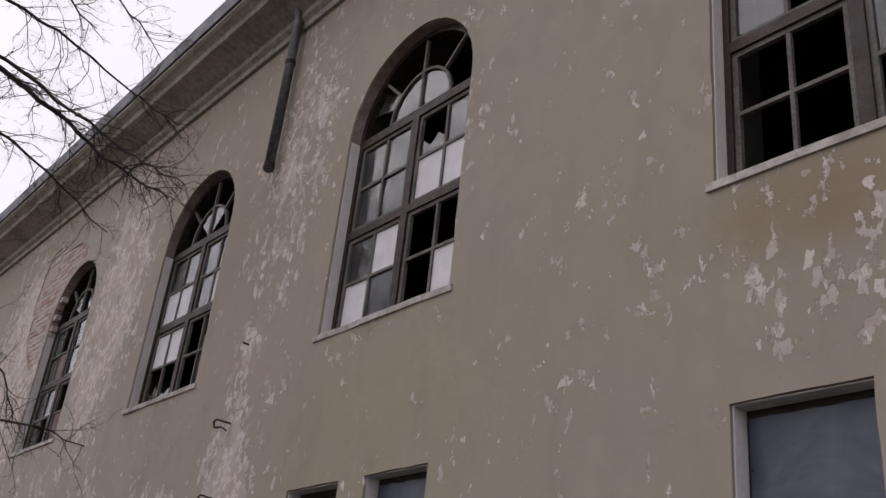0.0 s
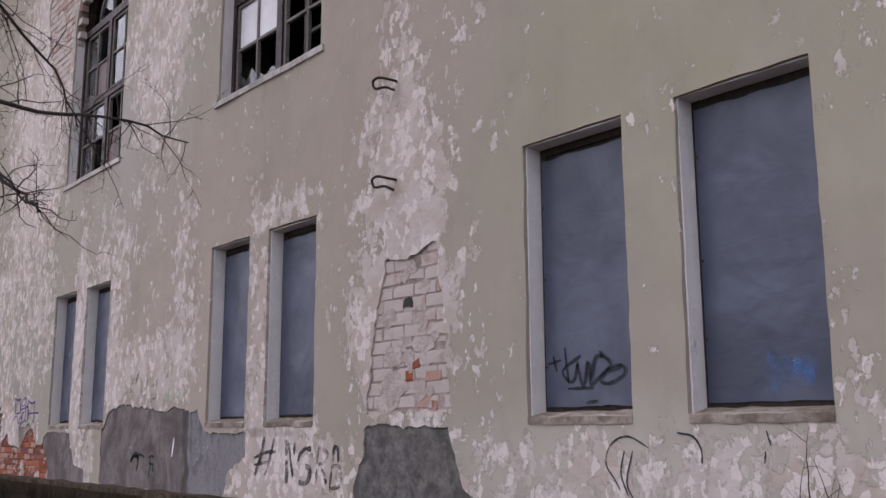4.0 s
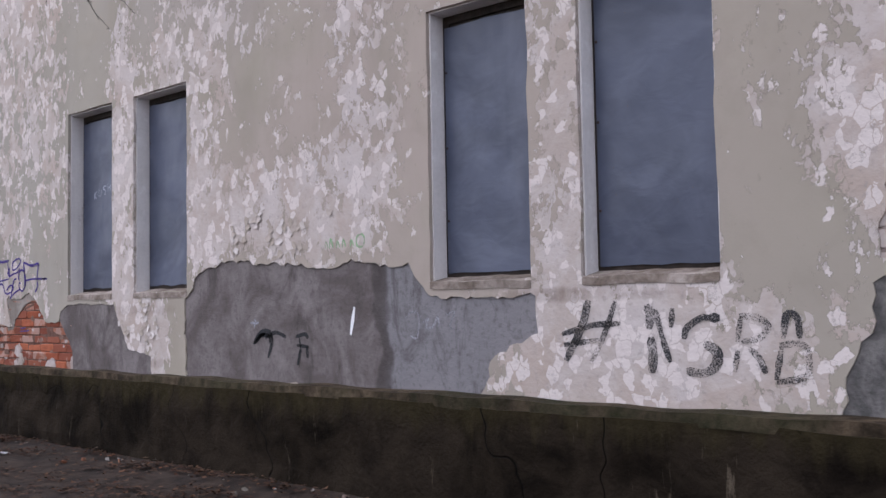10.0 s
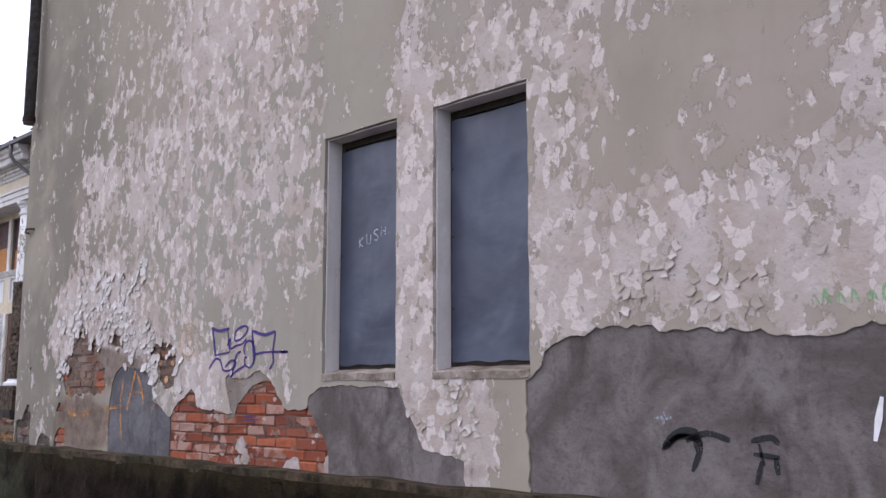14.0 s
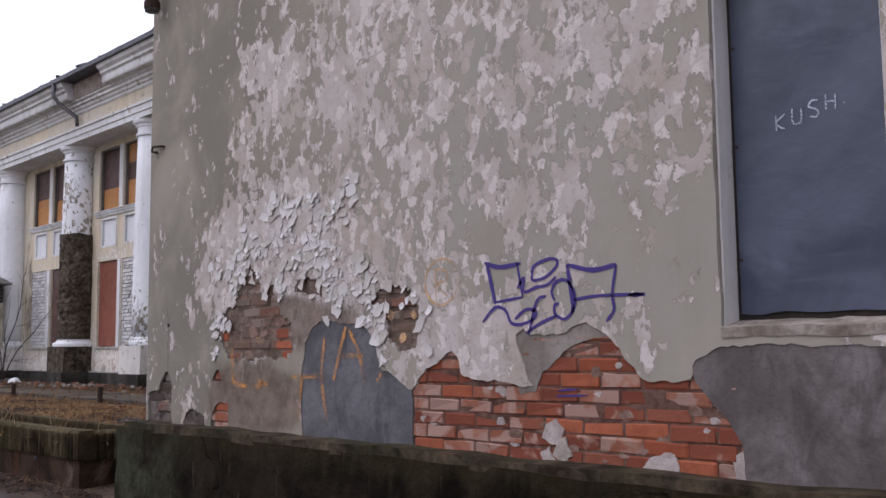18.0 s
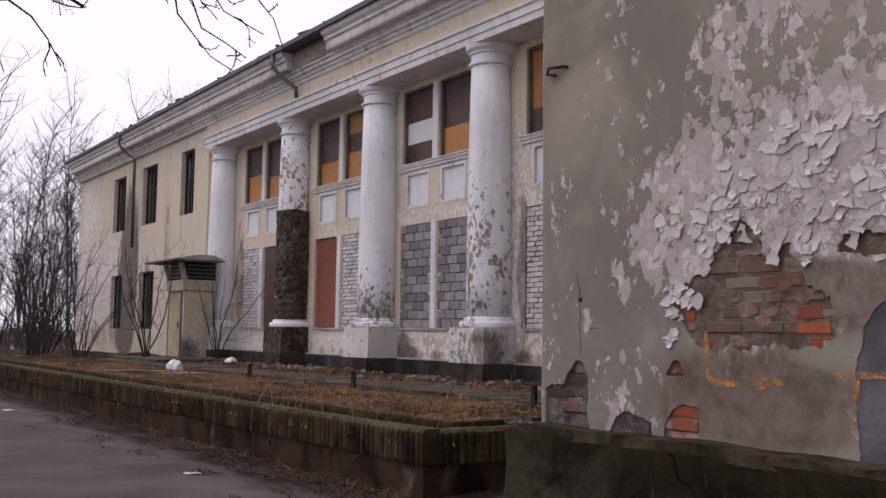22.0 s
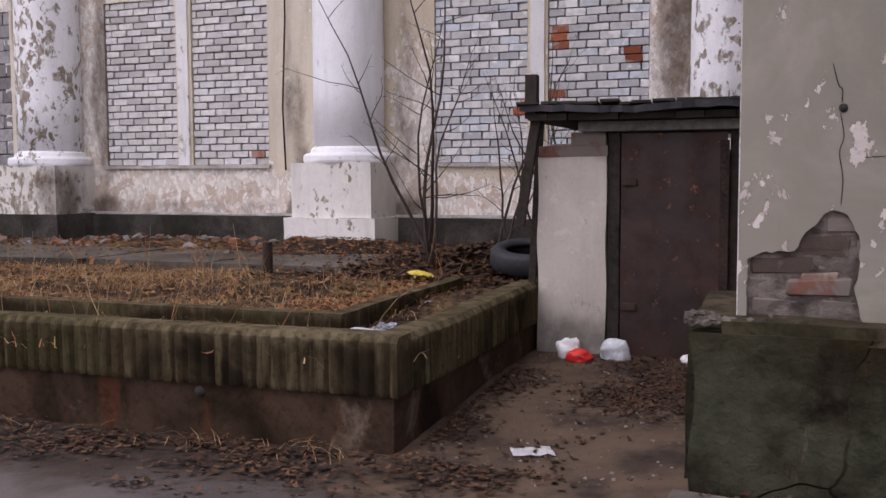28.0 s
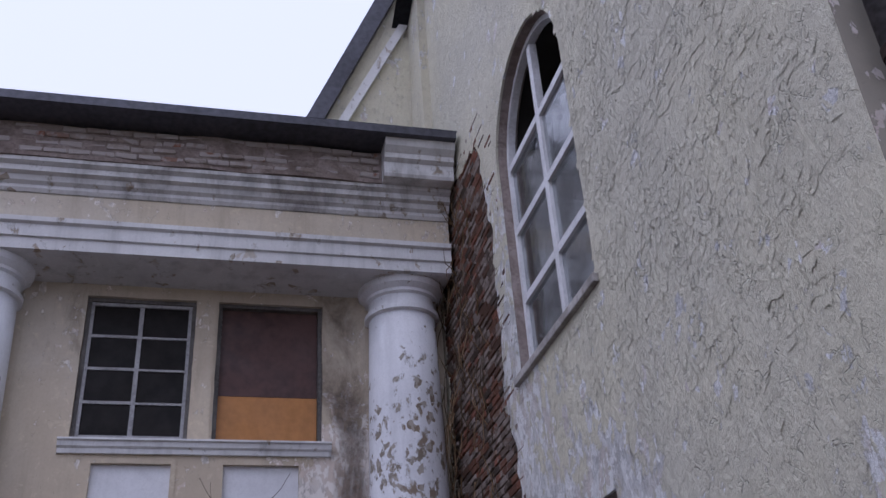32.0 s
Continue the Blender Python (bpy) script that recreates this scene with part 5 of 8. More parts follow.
def arched_window(face, u0, u1, v0, vs, w, pattern, fan, frame_mat, sash_mat, fatness=1.0, flip=True):
    """pattern: rows of panes from the top, as seen from outside: w whitewashed or painted sky glare, g glass, d dark
    board, s shard, . gone.
    """
    r, c = (u1 - u0) / 2, (u0 + u1) / 2
    t = 0.075 * fatness
    vm = v0 + (vs - v0) * 0.5
    outer = arch(u0, u1, v0, vs)
    inner = arch(u0 + t, u1 - t, v0 + t, vs)
    win = part("window", prism(bmesh.new(), face, [outer, inner], w, w + 0.09), frame_mat, hall, "arched wooden window with broken panes")
    bars(win, "mullion", face, [(c - t * 0.8, c + t * 0.8, v0 + t, vs - t)], w + 0.002, w + 0.088, frame_mat)
    bars(win, "transom", face, [(u0 + t, u1 - t, vs - t, vs + t * 0.6), (u0 + t, c - t * 0.8, vm - t * 0.7, vm + t * 0.7), (c + t * 0.8, u1 - t, vm - t * 0.7, vm + t * 0.7)], w + 0.002, w + 0.088, frame_mat)
    # fanlight spokes and inner ring
    s = 0.018 * fatness
    ring = arch(c - r * 0.5, c + r * 0.5, vs + 0.04, vs + 0.05, 14)
    hole = arch(c - r * 0.5 + 2 * s, c + r * 0.5 - 2 * s, vs + 0.04 + 2 * s, vs + 0.05, 14)
    part("fanlight_ring", prism(bmesh.new(), face, [ring, hole], w + 0.022, w + 0.058), sash_mat, win)
    for deg, start in ((90, 0.0), (45, 0.5), (135, 0.5)):
        q = math.radians(deg)
        du, dv = math.cos(q), math.sin(q)
        corners = [(c + du * k - dv * o * s, vs + 0.04 + dv * k * 0.97 + du * o * s) for k, o in ((start * r, 1), ((r - t), 1), ((r - t), -1), (start * r, -1))]
        part("fanlight_bar", prism(bmesh.new(), face, [corners], w + 0.02, w + 0.06), sash_mat, win)
    rows = pane_rows(pattern)
    for i, (a, b) in enumerate(((u0 + t, c - t * 0.8), (c + t * 0.8, u1 - t))):
        for j, (lo, hi) in enumerate(((v0 + t, vm - t * 0.7), (vm + t * 0.7, vs - t))):
            f = 0.05 * fatness
            mu, mv = (a + b) / 2, (lo + hi) / 2
            sash = part("sash", rim(face, a, b, lo, hi, f, w + 0.025, w + 0.065), sash_mat, win)
            bars(win, "glazing_bar", face, [(mu - s, mu + s, lo + f, hi - f), (a + f, mu - s, mv - s, mv + s), (mu + s, b - f, mv - s, mv + s)], w + 0.027, w + 0.063, sash_mat)
            for ci, (p, q) in enumerate(((a + f, mu - s), (mu + s, b - f))):
                for ri, (lo2, hi2) in enumerate(((lo + f, mv - s), (mv + s, hi - f))):
                    col, row = 2 * i + ci, 3 - (2 * j + ri)
                    kind = rows[row][3 - col if flip else col]
                    if kind == ".":
                        continue
                    bm = bmesh.new()
                    if kind == "s":
                        m = random.uniform(0.25, 0.6)
                        prism(bm, face, [[(p, lo2), (q, lo2), (q, lo2 + (hi2 - lo2) * m), (p + (q - p) * 0.6, lo2 + (hi2 - lo2) * m * 0.4), (p + (q - p) * 0.3, lo2 + (hi2 - lo2) * m * 0.9), (p, lo2 + (hi2 - lo2) * 0.2)]], w + 0.045, w + 0.049)
                    else:
                        face.bar(bm, p - 0.004, q + 0.004, w + 0.045, w + 0.05, lo2 - 0.004, hi2 + 0.004)
                    ob = part("pane", bm, {"w": M_PANE_WHITE, "d": M_BOARD_BR}.get(kind, M_GLASS), win, {"w": "whitewashed pane", "d": "brown board"}.get(kind, ""))
                    if kind in "gs":
                        ob.visible_shadow = False
    for a0, a1, k0, k1 in fan:
        pts = [(c + (r - t) * k * math.cos(math.radians(d)), vs + 0.05 + (r - t) * k * 0.95 * math.sin(math.radians(d))) for k, ds in ((k1, range(a0, a1 + 1, 9)), (k0, range(a1, a0 - 1, -9))) for d in ds]
        if k0 < 0.05:
            pts = pts[:len(pts) // 2] + [(c, vs + 0.05)]
        part("pane", prism(bmesh.new(), face, [pts], w + 0.045, w + 0.049), M_GLASS, win).visible_shadow = False
    return win


# second window, row two: ww paints the sky's reflection as white panes
PATTERNS = ["wwww/g.g./..g./....", "ggsg/ggww/gw../wg.w", "gggg/wwgw/ww../ss..", "g.gg/gdg./gg.g/g.d."]
FANS = [[(0, 90, 0.05, 0.9)], [(0, 180, 0.02, 0.5), (20, 45, 0.55, 0.95)], [(45, 135, 0.02, 0.55)], [(30, 80, 0.02, 0.6), (135, 170, 0.3, 0.7)]]
for (a, b), pat, fan in zip(ARCHES, PATTERNS, FANS):
    win = arched_window(west, a, b, SILL, SPRING, 0.135, pat, fan, M_FRAME, M_FRAME_GREY, 0.85)
    bm = rough_block(XW - 0.02, XW + 0.21, a - 0.05, b + 0.05, SILL - 0.055, SILL + 0.004, 0.1, 0.014, a)
    part("sill", bm, M_SILL, win, "crumbling plastered sill")
# an inner casement left ajar
casement = part("casement", rim(west, 10.55, 11.3, 4.75, 5.6, 0.045, 0.36, 0.4), M_FRAME_GREY, hall)
bars(casement, "glazing_bar", west, [(10.91, 10.94, 4.795, 5.555), (10.595, 10.91, 5.15, 5.18), (10.94, 11.255, 5.15, 5.18)], 0.362, 0.398, M_FRAME_GREY)


def sheet_window(u0, u1, LOW1):
    """A tall opening closed with a buckled metal sheet that stops short of the frame."""
    win = part("window", rim(west, u0 + 0.012, u1 - 0.012, LOW0 + 0.02, LOW1 - 0.012, 0.05, 0.152, 0.215), M_TIMBER, hall, "tall window closed with grey-blue metal sheet")
    nu, nv = 14, 30
    low, high = LOW0 + 0.058, LOW1 - random.uniform(0.06, 0.1)
    verts, faces = [], []
    for j in range(nv + 1):
        for i in range(nu + 1):
            f, g = i / nu, j / nv
            u = u0 + 0.02 + (u1 - u0 - 0.052) * f
            v = low + (high - low) * g + 0.012 * noise.noise((u * 7, u0, g * 2)) * (1 if j in (0, nv) else 0.3)
            edge = min(i, nu - i, j, nv - j) / 3
            deep = min(0.005, 0.014 * noise.noise((u * 1.7, v * 1.3, 3)) + 0.004 * noise.noise((u * 4.5, v * 3.2, u0)))
            verts.append(west.at(u, 0.142 - min(1, edge) * deep, v))
    for j in range(nv):
        for i in range(nu):
            k = j * (nu + 1) + i
            faces.append((k, k + nu + 1, k + nu + 2, k + 1))
    raw("metal_sheet", verts, faces, M_SHEET, win, "buckled grey-blue sheet", True)
    bm = bmesh.new()
    west.bar(bm, u0 + 0.04, u1 - 0.04, 0.17, 0.2, LOW0 + 0.03, LOW1 - 0.05)
    part("backing", bm, M_TIMBER, win)
    for v in (low + 0.3, (low + high) / 2, high - 0.3):
        for u in (u0 + 0.03, u1 - 0.042):
            x, y, z = west.at(u, 0.1405, v + random.uniform(-0.05, 0.05))
            part("nail", lathe([(0.009, -0.002), (0.006, 0.003)], 0, 0, 8), M_IRON, win, m=pose(x, y, z, 0, -90, 0))
    bm = profile(bmesh.new(), [(XW - 0.007, LOW0 - 0.05), (XW - 0.007, LOW0 - 0.004), (XW + 0.165, LOW0 + 0.034), (XW + 0.165, LOW0 - 0.05)], u0 + 0.003, u1 - 0.003)
    for i in range(1, 9):
        bmesh.ops.bisect_plane(bm, geom=bm.verts[:] + bm.edges[:] + bm.faces[:], plane_co=(0, u0 + (u1 - u0) * i / 9, 0), plane_no=(0, 1, 0))
    for q in bm.verts:
        q.co.z += 0.011 * noise.noise((q.co.y * 9, q.co.x * 5, u0))
        q.co.x += 0.006 * noise.noise((q.co.y * 11, 5, q.co.z * 9)) if q.co.x < XW else 0
    part("sill", bm, M_SILL_LOW, win, "chipped plastered sill")
    return win


for (a, b), h in zip(LOWER, HEADS):
    sheet_window(a, b, h)

# end wall window, lower window, door
a, b = E_ARCH
mid = (a + b) / 2
win = part("window", prism(bmesh.new(), north, [arch(a, b, 4.95, 7.3), arch(a + 0.06, b - 0.06, 5.02, 7.3)], 0.12, 0.2), M_FRAME_WHITE, hall, "white arched window with torn curtain")
bars(win, "mullion", north, [(mid - 0.045, mid + 0.045, 5.02, 8.2)], 0.122, 0.198, M_FRAME_WHITE)
for v in (5.72, 6.5, 7.27):
    bars(win, "transom", north, [(a + 0.06, mid - 0.045, v, v + 0.08), (mid + 0.045, b - 0.06, v, v + 0.08)], 0.122, 0.198, M_FRAME_WHITE)
for lo, hi in ((5.02, 5.72), (5.8, 6.5), (6.58, 7.27)):
    for p, q in ((a + 0.06, mid - 0.045), (mid + 0.045, b - 0.06)):
        bm = bmesh.new()
        north.bar(bm, p, q, 0.155, 0.16, lo, hi)
        part("pane", bm, M_GLASS, win).visible_shadow = False
part("sill", slab(E_ARCH[0] - 0.05, E_ARCH[1] + 0.05, YE - 0.14, YE + 0.05, 4.88, 4.955, 0.01), M_SILL, win)
verts, faces = [], []
for j in range(21):
    for i in range(41):
        u, v = E_ARCH[0] + 0.05 + 1.9 * i / 40, 4.97 + 2.4 * j / 20
        verts.append((u, YE - 0.32 + 0.035 * math.sin(u * 26 + 2 * noise.noise((u, v, 0))), v))
for j in range(20):
    for i in range(40):
        k = j * 41 + i
        faces.append((k, k + 1, k + 42, k + 41))
raw("curtain", verts, faces, M_CLOTH, win, "torn pale curtain", True)
a, b = E_LOW
win = part("window", rim(north, a, b, 1.5, 3.37, 0.075, 0.14, 0.22), M_FRAME_WHITE, hall, "white wooden window with a deep transom")
bars(win, "transom", north, [(a + 0.07, b - 0.07, 2.5, 2.68)], 0.142, 0.218, M_FRAME_WHITE)
bars(win, "mullion", north, [(8.57, 8.63, 1.575, 2.5)], 0.142, 0.218, M_FRAME_WHITE)
for k, mat in (((a + 0.07, b - 0.07, 2.68, 3.29), M_GLASS), ((a + 0.07, 8.57, 1.58, 2.5), M_CLOTH), ((8.63, b - 0.07, 1.58, 2.5), M_CLOTH)):
    bm = bmesh.new()
    north.bar(bm, k[0], k[1], 0.18, 0.186, k[2], k[3])
    part("pane", bm, mat, win)
a, b = E_DOOR
door = part("door", prism(bmesh.new(), north, [[(a, 0.12), (a + 0.08, 0.12), (a + 0.08, 2.15), (b - 0.08, 2.15), (b - 0.08, 0.12), (b, 0.12), (b, 2.25), (a, 2.25)]], 0.12, 0.24), M_TIMBER, hall, "narrow door boarded with dark planks")
for i in range(7):
    bm = bmesh.new()
    u = a + 0.085 + i * 0.118
    north.bar(bm, u, u + 0.112, 0.17 + 0.006 * (i % 2), 0.2, 0.14, 2.14)
    part("plank", bm, plain("door_plank", (0.11, 0.06, 0.052), 0.8, 0, 0.35, 14, 0.5) if i == 0 else bpy.data.materials["door_plank"], door)
part("threshold", slab(a - 0.1, b + 0.1, YE - 0.2, YE + 0.12, -0.1, 0.12, 0.015), M_PLINTH_TOP, hall)

# downpipes and iron brackets of the hall
for y, z0, z1 in ((9.42, 7.15, 9.75), (22.5, 4.32, 9.8)):
    dp = pipe("downpipe", [(4.3, y, z1 + 0.12), (4.42, y, z1 - 0.05), (4.5, y, z1 - 0.3), (4.5, y, z0)], 0.062, M_PIPE, hall, "broken grey zinc downpipe", 12)
    for z in (z0 + 0.06, (z0 + z1) / 2 + 0.3):
        part("collar", lathe([(0.071, z - 0.03), (0.071, z + 0.03)], 4.5, y, 14), M_IRON, dp)
for y, z, s in ((9.3, 4.02, 1), (9.3, 3.22, 1), (9.25, 4.9, 0), (5.0, 1.63, 2), (4.98, 1.13, 2)):
    pts = smooth_line([(4.63, y, z), (4.53, y, z), (4.49, y + 0.08, z + 0.025), (4.49, y + 0.15, z + 0.01), (4.5, y + 0.13, z - 0.05), (4.53, y + 0.04, z - 0.055), (4.55, y - 0.05, z - 0.1)], 4) if s == 1 else [(4.63, y, z), (4.57, y, z), (4.55, y - 0.03, z - 0.03), (4.56, y - 0.07, z - 0.06)] if s else [(4.63, y, z), (4.54, y, z + 0.01)]
    pipe("bracket", pts, 0.011, M_IRON, hall, "bent rusty iron bracket", 6)
pipe("bracket", [(4.63, 22.42, 3.1), (4.585, 22.44, 3.105), (4.575, 22.58, 3.12), (4.575, 22.6, 3.08), (4.585, 22.52, 3.06)], 0.011, M_IRON, hall, "bent rusty iron bracket", 6)
# a near-black plug stands for the shade inside the hole
part("putlog_hole", prism(bmesh.new(), west, [ragged(arch(9.11, 9.22, 2.22, 2.24), 0.02, 0.014, 77)], 0.0105, 0.04), M_DARK, plaster, "dark plug painted as a ragged hole in the brickwork")

# ---- columned wing ----
XF = 12.36
wing = thing("columned_building", (12.36, 35.0, 0.3), "low derelict neoclassical building with white columns and bricked-up windows", "building")
front = Face("x", XF)
BAYS = [25.58, 30.78, 35.3, 39.62, 44.4]
COLUMNS = [23.25, 28.06, 32.98, 37.3, 41.8, 46.85]
BASE = 0.28
lights, holes = [], []
for c in BAYS:
    for side in (-1, 1):
        a, b = sorted((c + side * 0.13, c + side * 1.37))
        lights.append((a, b))
        holes += [rect(a, b, 1.43, 3.8), rect(a, b, 5.2, 6.97), rect(a + (0.24 if side < 0 else 0.13), b - (0.13 if side < 0 else 0.24), 4.22, 4.97)]
wing_wall = part("wall", prism(bmesh.new(), front, [rect(YE + 0.02, 47.4, 0.2, 8.2)] + [chip(h, 0.006, 60 + i) for i, h in enumerate(holes)], 0, 0.2), M_WING, wing, "cream plastered wall")
part("inner_wall", slab(XF + 0.55, XF + 0.8, YE + 0.02, 47.4, 0.2, 8.2), M_DARK, wing)
part("plinth", rough_block(XF - 0.13, XF + 0.02, YE + 0.03, 47.0, 0.15, 0.72, 0.4, 0.012, 9), M_DARKBASE, wing, "damp grey plinth")
part("plinth_band", slab(XF - 0.09, XF + 0.01, YE + 0.03, 47.0, 0.722, 0.76, 0.01), M_SILL, wing)

silicate = brick_shapes("white_brick", 0.244, 0.1, 0.086, M_WHITE_BRICK, 8, 0.007)
silicate_far = brick_shapes("white_brick_far", 0.242, 0.1, 0.085, M_WHITE_FAR, 6, 0.008)
blocks = brick_shapes("cinder_block", 0.382, 0.12, 0.182, M_BLOCK, 4, 0.01)


def boards(win, a, b, lo, hi, bands, face=front, w=0.12):
    """Sheets of ply, one above the other."""
    v = lo + 0.04
    for share, mat in bands:
        h = (hi - lo - 0.08) * share
        bm = bmesh.new()
        face.bar(bm, a + 0.05, b - 0.05, w + random.uniform(0, 0.01), w + 0.03, v, v + h - 0.006)
        part("board", bm, mat, win, "orange plywood board" if mat is M_BOARD_OR else "brown board" if mat is M_BOARD_BR else "")
        v += h


O, B, W = M_BOARD_OR, M_BOARD_BR, M_PANEL
UPPER = {0: [[(0.34, O), (0.66, B)], None], 1: [[(0.4, B), (0.6, B)], [(0.3, B), (0.7, O)]], 2: [[(0.38, O), (0.62, B)], [(0.28, B), (0.3, W), (0.42, B)]],
         3: [[(0.42, O), (0.28, B), (0.3, O)], [(0.36, O), (0.64, B)]], 4: [[(0.4, O), (0.6, B)], [(0.5, O), (0.5, B)]]}
for i, (a, b) in enumerate(lights):
    bay, side = divmod(i, 2)
    win = part("window", rim(front, a, b, 5.2, 6.97, 0.047, 0.05, 0.15), M_FRAME_GREY, wing, "upper window closed with plywood" if UPPER[bay][side] else "white gridded window with dark panes")
    # a near-black sheet stands for the unlit room behind
    bm = bmesh.new()
    front.bar(bm, a, b, 0.205, 0.22, 5.2, 6.97)
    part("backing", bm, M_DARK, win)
    if UPPER[bay][side]:
        boards(win, a, b, 5.2, 6.97, UPPER[bay][side])
    else:
        mid = (a + b) / 2
        sash = part("sash", rim(front, a + 0.045, b - 0.045, 5.25, 6.92, 0.04, 0.07, 0.11), M_SASH_DULL, win, "white glazing bars")
        bars(win, "glazing_bar", front, [(mid - 0.025, mid + 0.025, 5.29, 6.88)], 0.072, 0.108, M_SASH_DULL)
        for k in range(1, 4):
            v = 5.25 + 1.63 * k / 4
            bars(win, "glazing_bar", front, [(a + 0.085, mid - 0.025, v, v + 0.026), (mid + 0.025, b - 0.085, v, v + 0.035)], 0.072, 0.108, M_SASH_DULL)
        for k in range(4):
            for p, q in ((a + 0.085, mid - 0.025), (mid + 0.025, b - 0.085)):
                bm = bmesh.new()
                front.bar(bm, p, q, 0.09, 0.095, 5.285 + 1.63 * k / 4, 5.25 + 1.63 * (k + 1) / 4)
                part("pane", bm, M_DARK_GLASS, win)
    # white sunk panel
    c = BAYS[bay]
    p, q = (a + 0.24, b - 0.13) if side == 0 else (a + 0.13, b - 0.24)
    bm = bmesh.new()
    front.bar(bm, p, q, 0.05, 0.09, 4.22, 4.97)
    pan = part("sunk_panel", bm, M_PANEL, wing, "white sunk wall panel")
    bm = prism(bmesh.new(), front, [rect(p - 0.035, q + 0.035, 4.185, 5.005), rect(p + 0.02, q - 0.02, 4.24, 4.95)], -0.012, 0.045)
    part("moulding", bm, M_WING if bay < 1 else M_TRIM, pan)
    # lower light
    bm = bmesh.new()
    front.bar(bm, a, b, 0.1, 0.19, 1.43, 3.8)
    kind = {5: "block", 4: "block", 7: "red", 8: "dark"}.get(i, "white")
    fill = part("blocked_window", bm, M_MORTAR_DARK if kind in ("white", "block") else M_TIMBER, wing, {"white": "window walled up with white brick", "block": "window walled up with grey cinder blocks", "red": "window closed with a red-brown board", "dark": "window closed with a dark board"}[kind])
    if kind == "white" and bay == 0:
        lay("brick", fill, front, 0.075, courses(a, b, 1.43, 3.8, 0.26, 0.0985, 0.2), silicate, 0.26, 0.016, 0.006)
    elif kind == "white":
        lay_joined("brickwork", fill, front, 0.075, courses(a, b, 1.43, 3.8, 0.26, 0.0985, 0.25), silicate_far, 0.26, M_WHITE_FAR, 0.026, jog=0.012, label="uneven white brick courses")
    elif kind == "block":
        lay("cinder_block", fill, front, 0.07, courses(a, b, 1.43, 3.8, 0.4, 0.197, 0.3), blocks, 0.4)
        for k in range(23):
            for u, odds in ((a + 0.065, 0.35), (b - 0.065, 0.5)):
                if (k // 2) % 2 and random.random() < odds + 0.3:
                    x, y, z = front.at(u, 0.064 + random.uniform(-0.004, 0.004), 1.43 + 0.103 * (k + 0.5))
                    hang("brick", random.choice(silicate), fill, pose(x, y, z, 0, 0, 90) @ Matrix.Diagonal((0.52, 1, 1, 1)), "white brick making up the course")
    else:
        bm = bmesh.new()
        front.bar(bm, a + 0.03, b - 0.03, 0.06, 0.09, 1.45, 3.78)
        part("board", bm, M_BOARD_RED if kind == "red" else M_BOARD_BR, fill)

# a few red bricks among the white ones
red_shapes = brick_shapes("red_brick", 0.26, 0.1, 0.088, M_RED)
for u, v in ((25.3, 3.05), (25.32, 2.95), (25.3, 2.86), (25.34, 2.26), (25.85, 2.16), (25.8, 2.07), (24.42, 2.74), (24.4, 2.65), (24.3, 1.78), (29.6, 1.55)):
    x, y, z = front.at(u, 0.068, round((v - 1.43) / 0.09875) * 0.09875 + 1.43 + 0.049)
    hang("brick", random.choice(red_shapes), wing_wall, pose(x, y, z, 0, 0, 90) @ Matrix.Diagonal((0.8, 1, 1, 1)), "red brick")

for i, c in enumerate(BAYS):
    bm = bmesh.new()
    front.bar(bm, c - 0.09, c + 0.09, -0.03, 0.05, 1.43, 3.8)
    part("mullion", bm, M_TRIM, wing, "white painted pier")
    bm = bmesh.new()
    front.bar(bm, c - 0.1, c + 0.1, -0.02, 0.05, 5.2, 6.97)
    part("mullion", bm, M_TRIM if i else M_WING, wing)
    part("sill", profile(bmesh.new(), [(XF + 0.02, 5.05), (XF - 0.04, 5.05), (XF - 0.05, 5.1), (XF - 0.08, 5.12), (XF - 0.09, 5.17), (XF - 0.12, 5.18), (XF - 0.12, 5.2), (XF + 0.02, 5.21)], c - 1.47, c + 1.47), M_TRIM, wing, "moulded white sill course")
    part("sill", rough_block(XF - 0.05, XF + 0.07, c - 1.4, c + 1.4, 1.385, 1.432, 0.15, 0.01, i), M_SILL, wing)

for i, y in enumerate(COLUMNS):
    x = 12.12 if i else 12.2
    col = part("column", lathe([(0.46, 1.62), (0.465, 2.4), (0.455, 4.0), (0.43, 5.6), (0.405, 6.72)], x, y), M_COLUMN, wing, "white engaged column with flaking paint", True)
    part("base", lathe([(0.585, 1.44), (0.6, 1.47), (0.6, 1.53), (0.575, 1.56), (0.51, 1.57), (0.5, 1.62), (0.46, 1.65)], x, y), M_COLUMN, col, "", False)
    part("capital", lathe([(0.405, 6.7), (0.455, 6.72), (0.46, 6.77), (0.41, 6.79), (0.41, 6.93), (0.45, 6.95), (0.45, 6.99), (0.52, 7.04), (0.535, 7.09), (0.535, 7.12)], x, y), M_COLUMN, col)
    ped = part("pedestal", rough_block(x - 0.56, XF + 0.01, y - 0.56, y + 0.56, 0.74, 1.44, 0.2, 0.008, i), M_DAMP if i == 4 else M_PEDESTAL, col, "blackened crumbling pedestal" if i == 4 else "stained white pedestal")
    part("pedestal_step", rough_block(x - 0.64, XF + 0.012, y - 0.64, y + 0.64, BASE - 0.12, 0.738, 0.2, 0.012, i + 20), M_PEDESTAL if i == 1 else M_DARKBASE, col)

# the rotten shaft of one column
bm = lathe([(0.466 + random.uniform(-0.012, 0.012), 1.66 + k * 0.0865) for k in range(34)], 12.09, 41.74, 32)
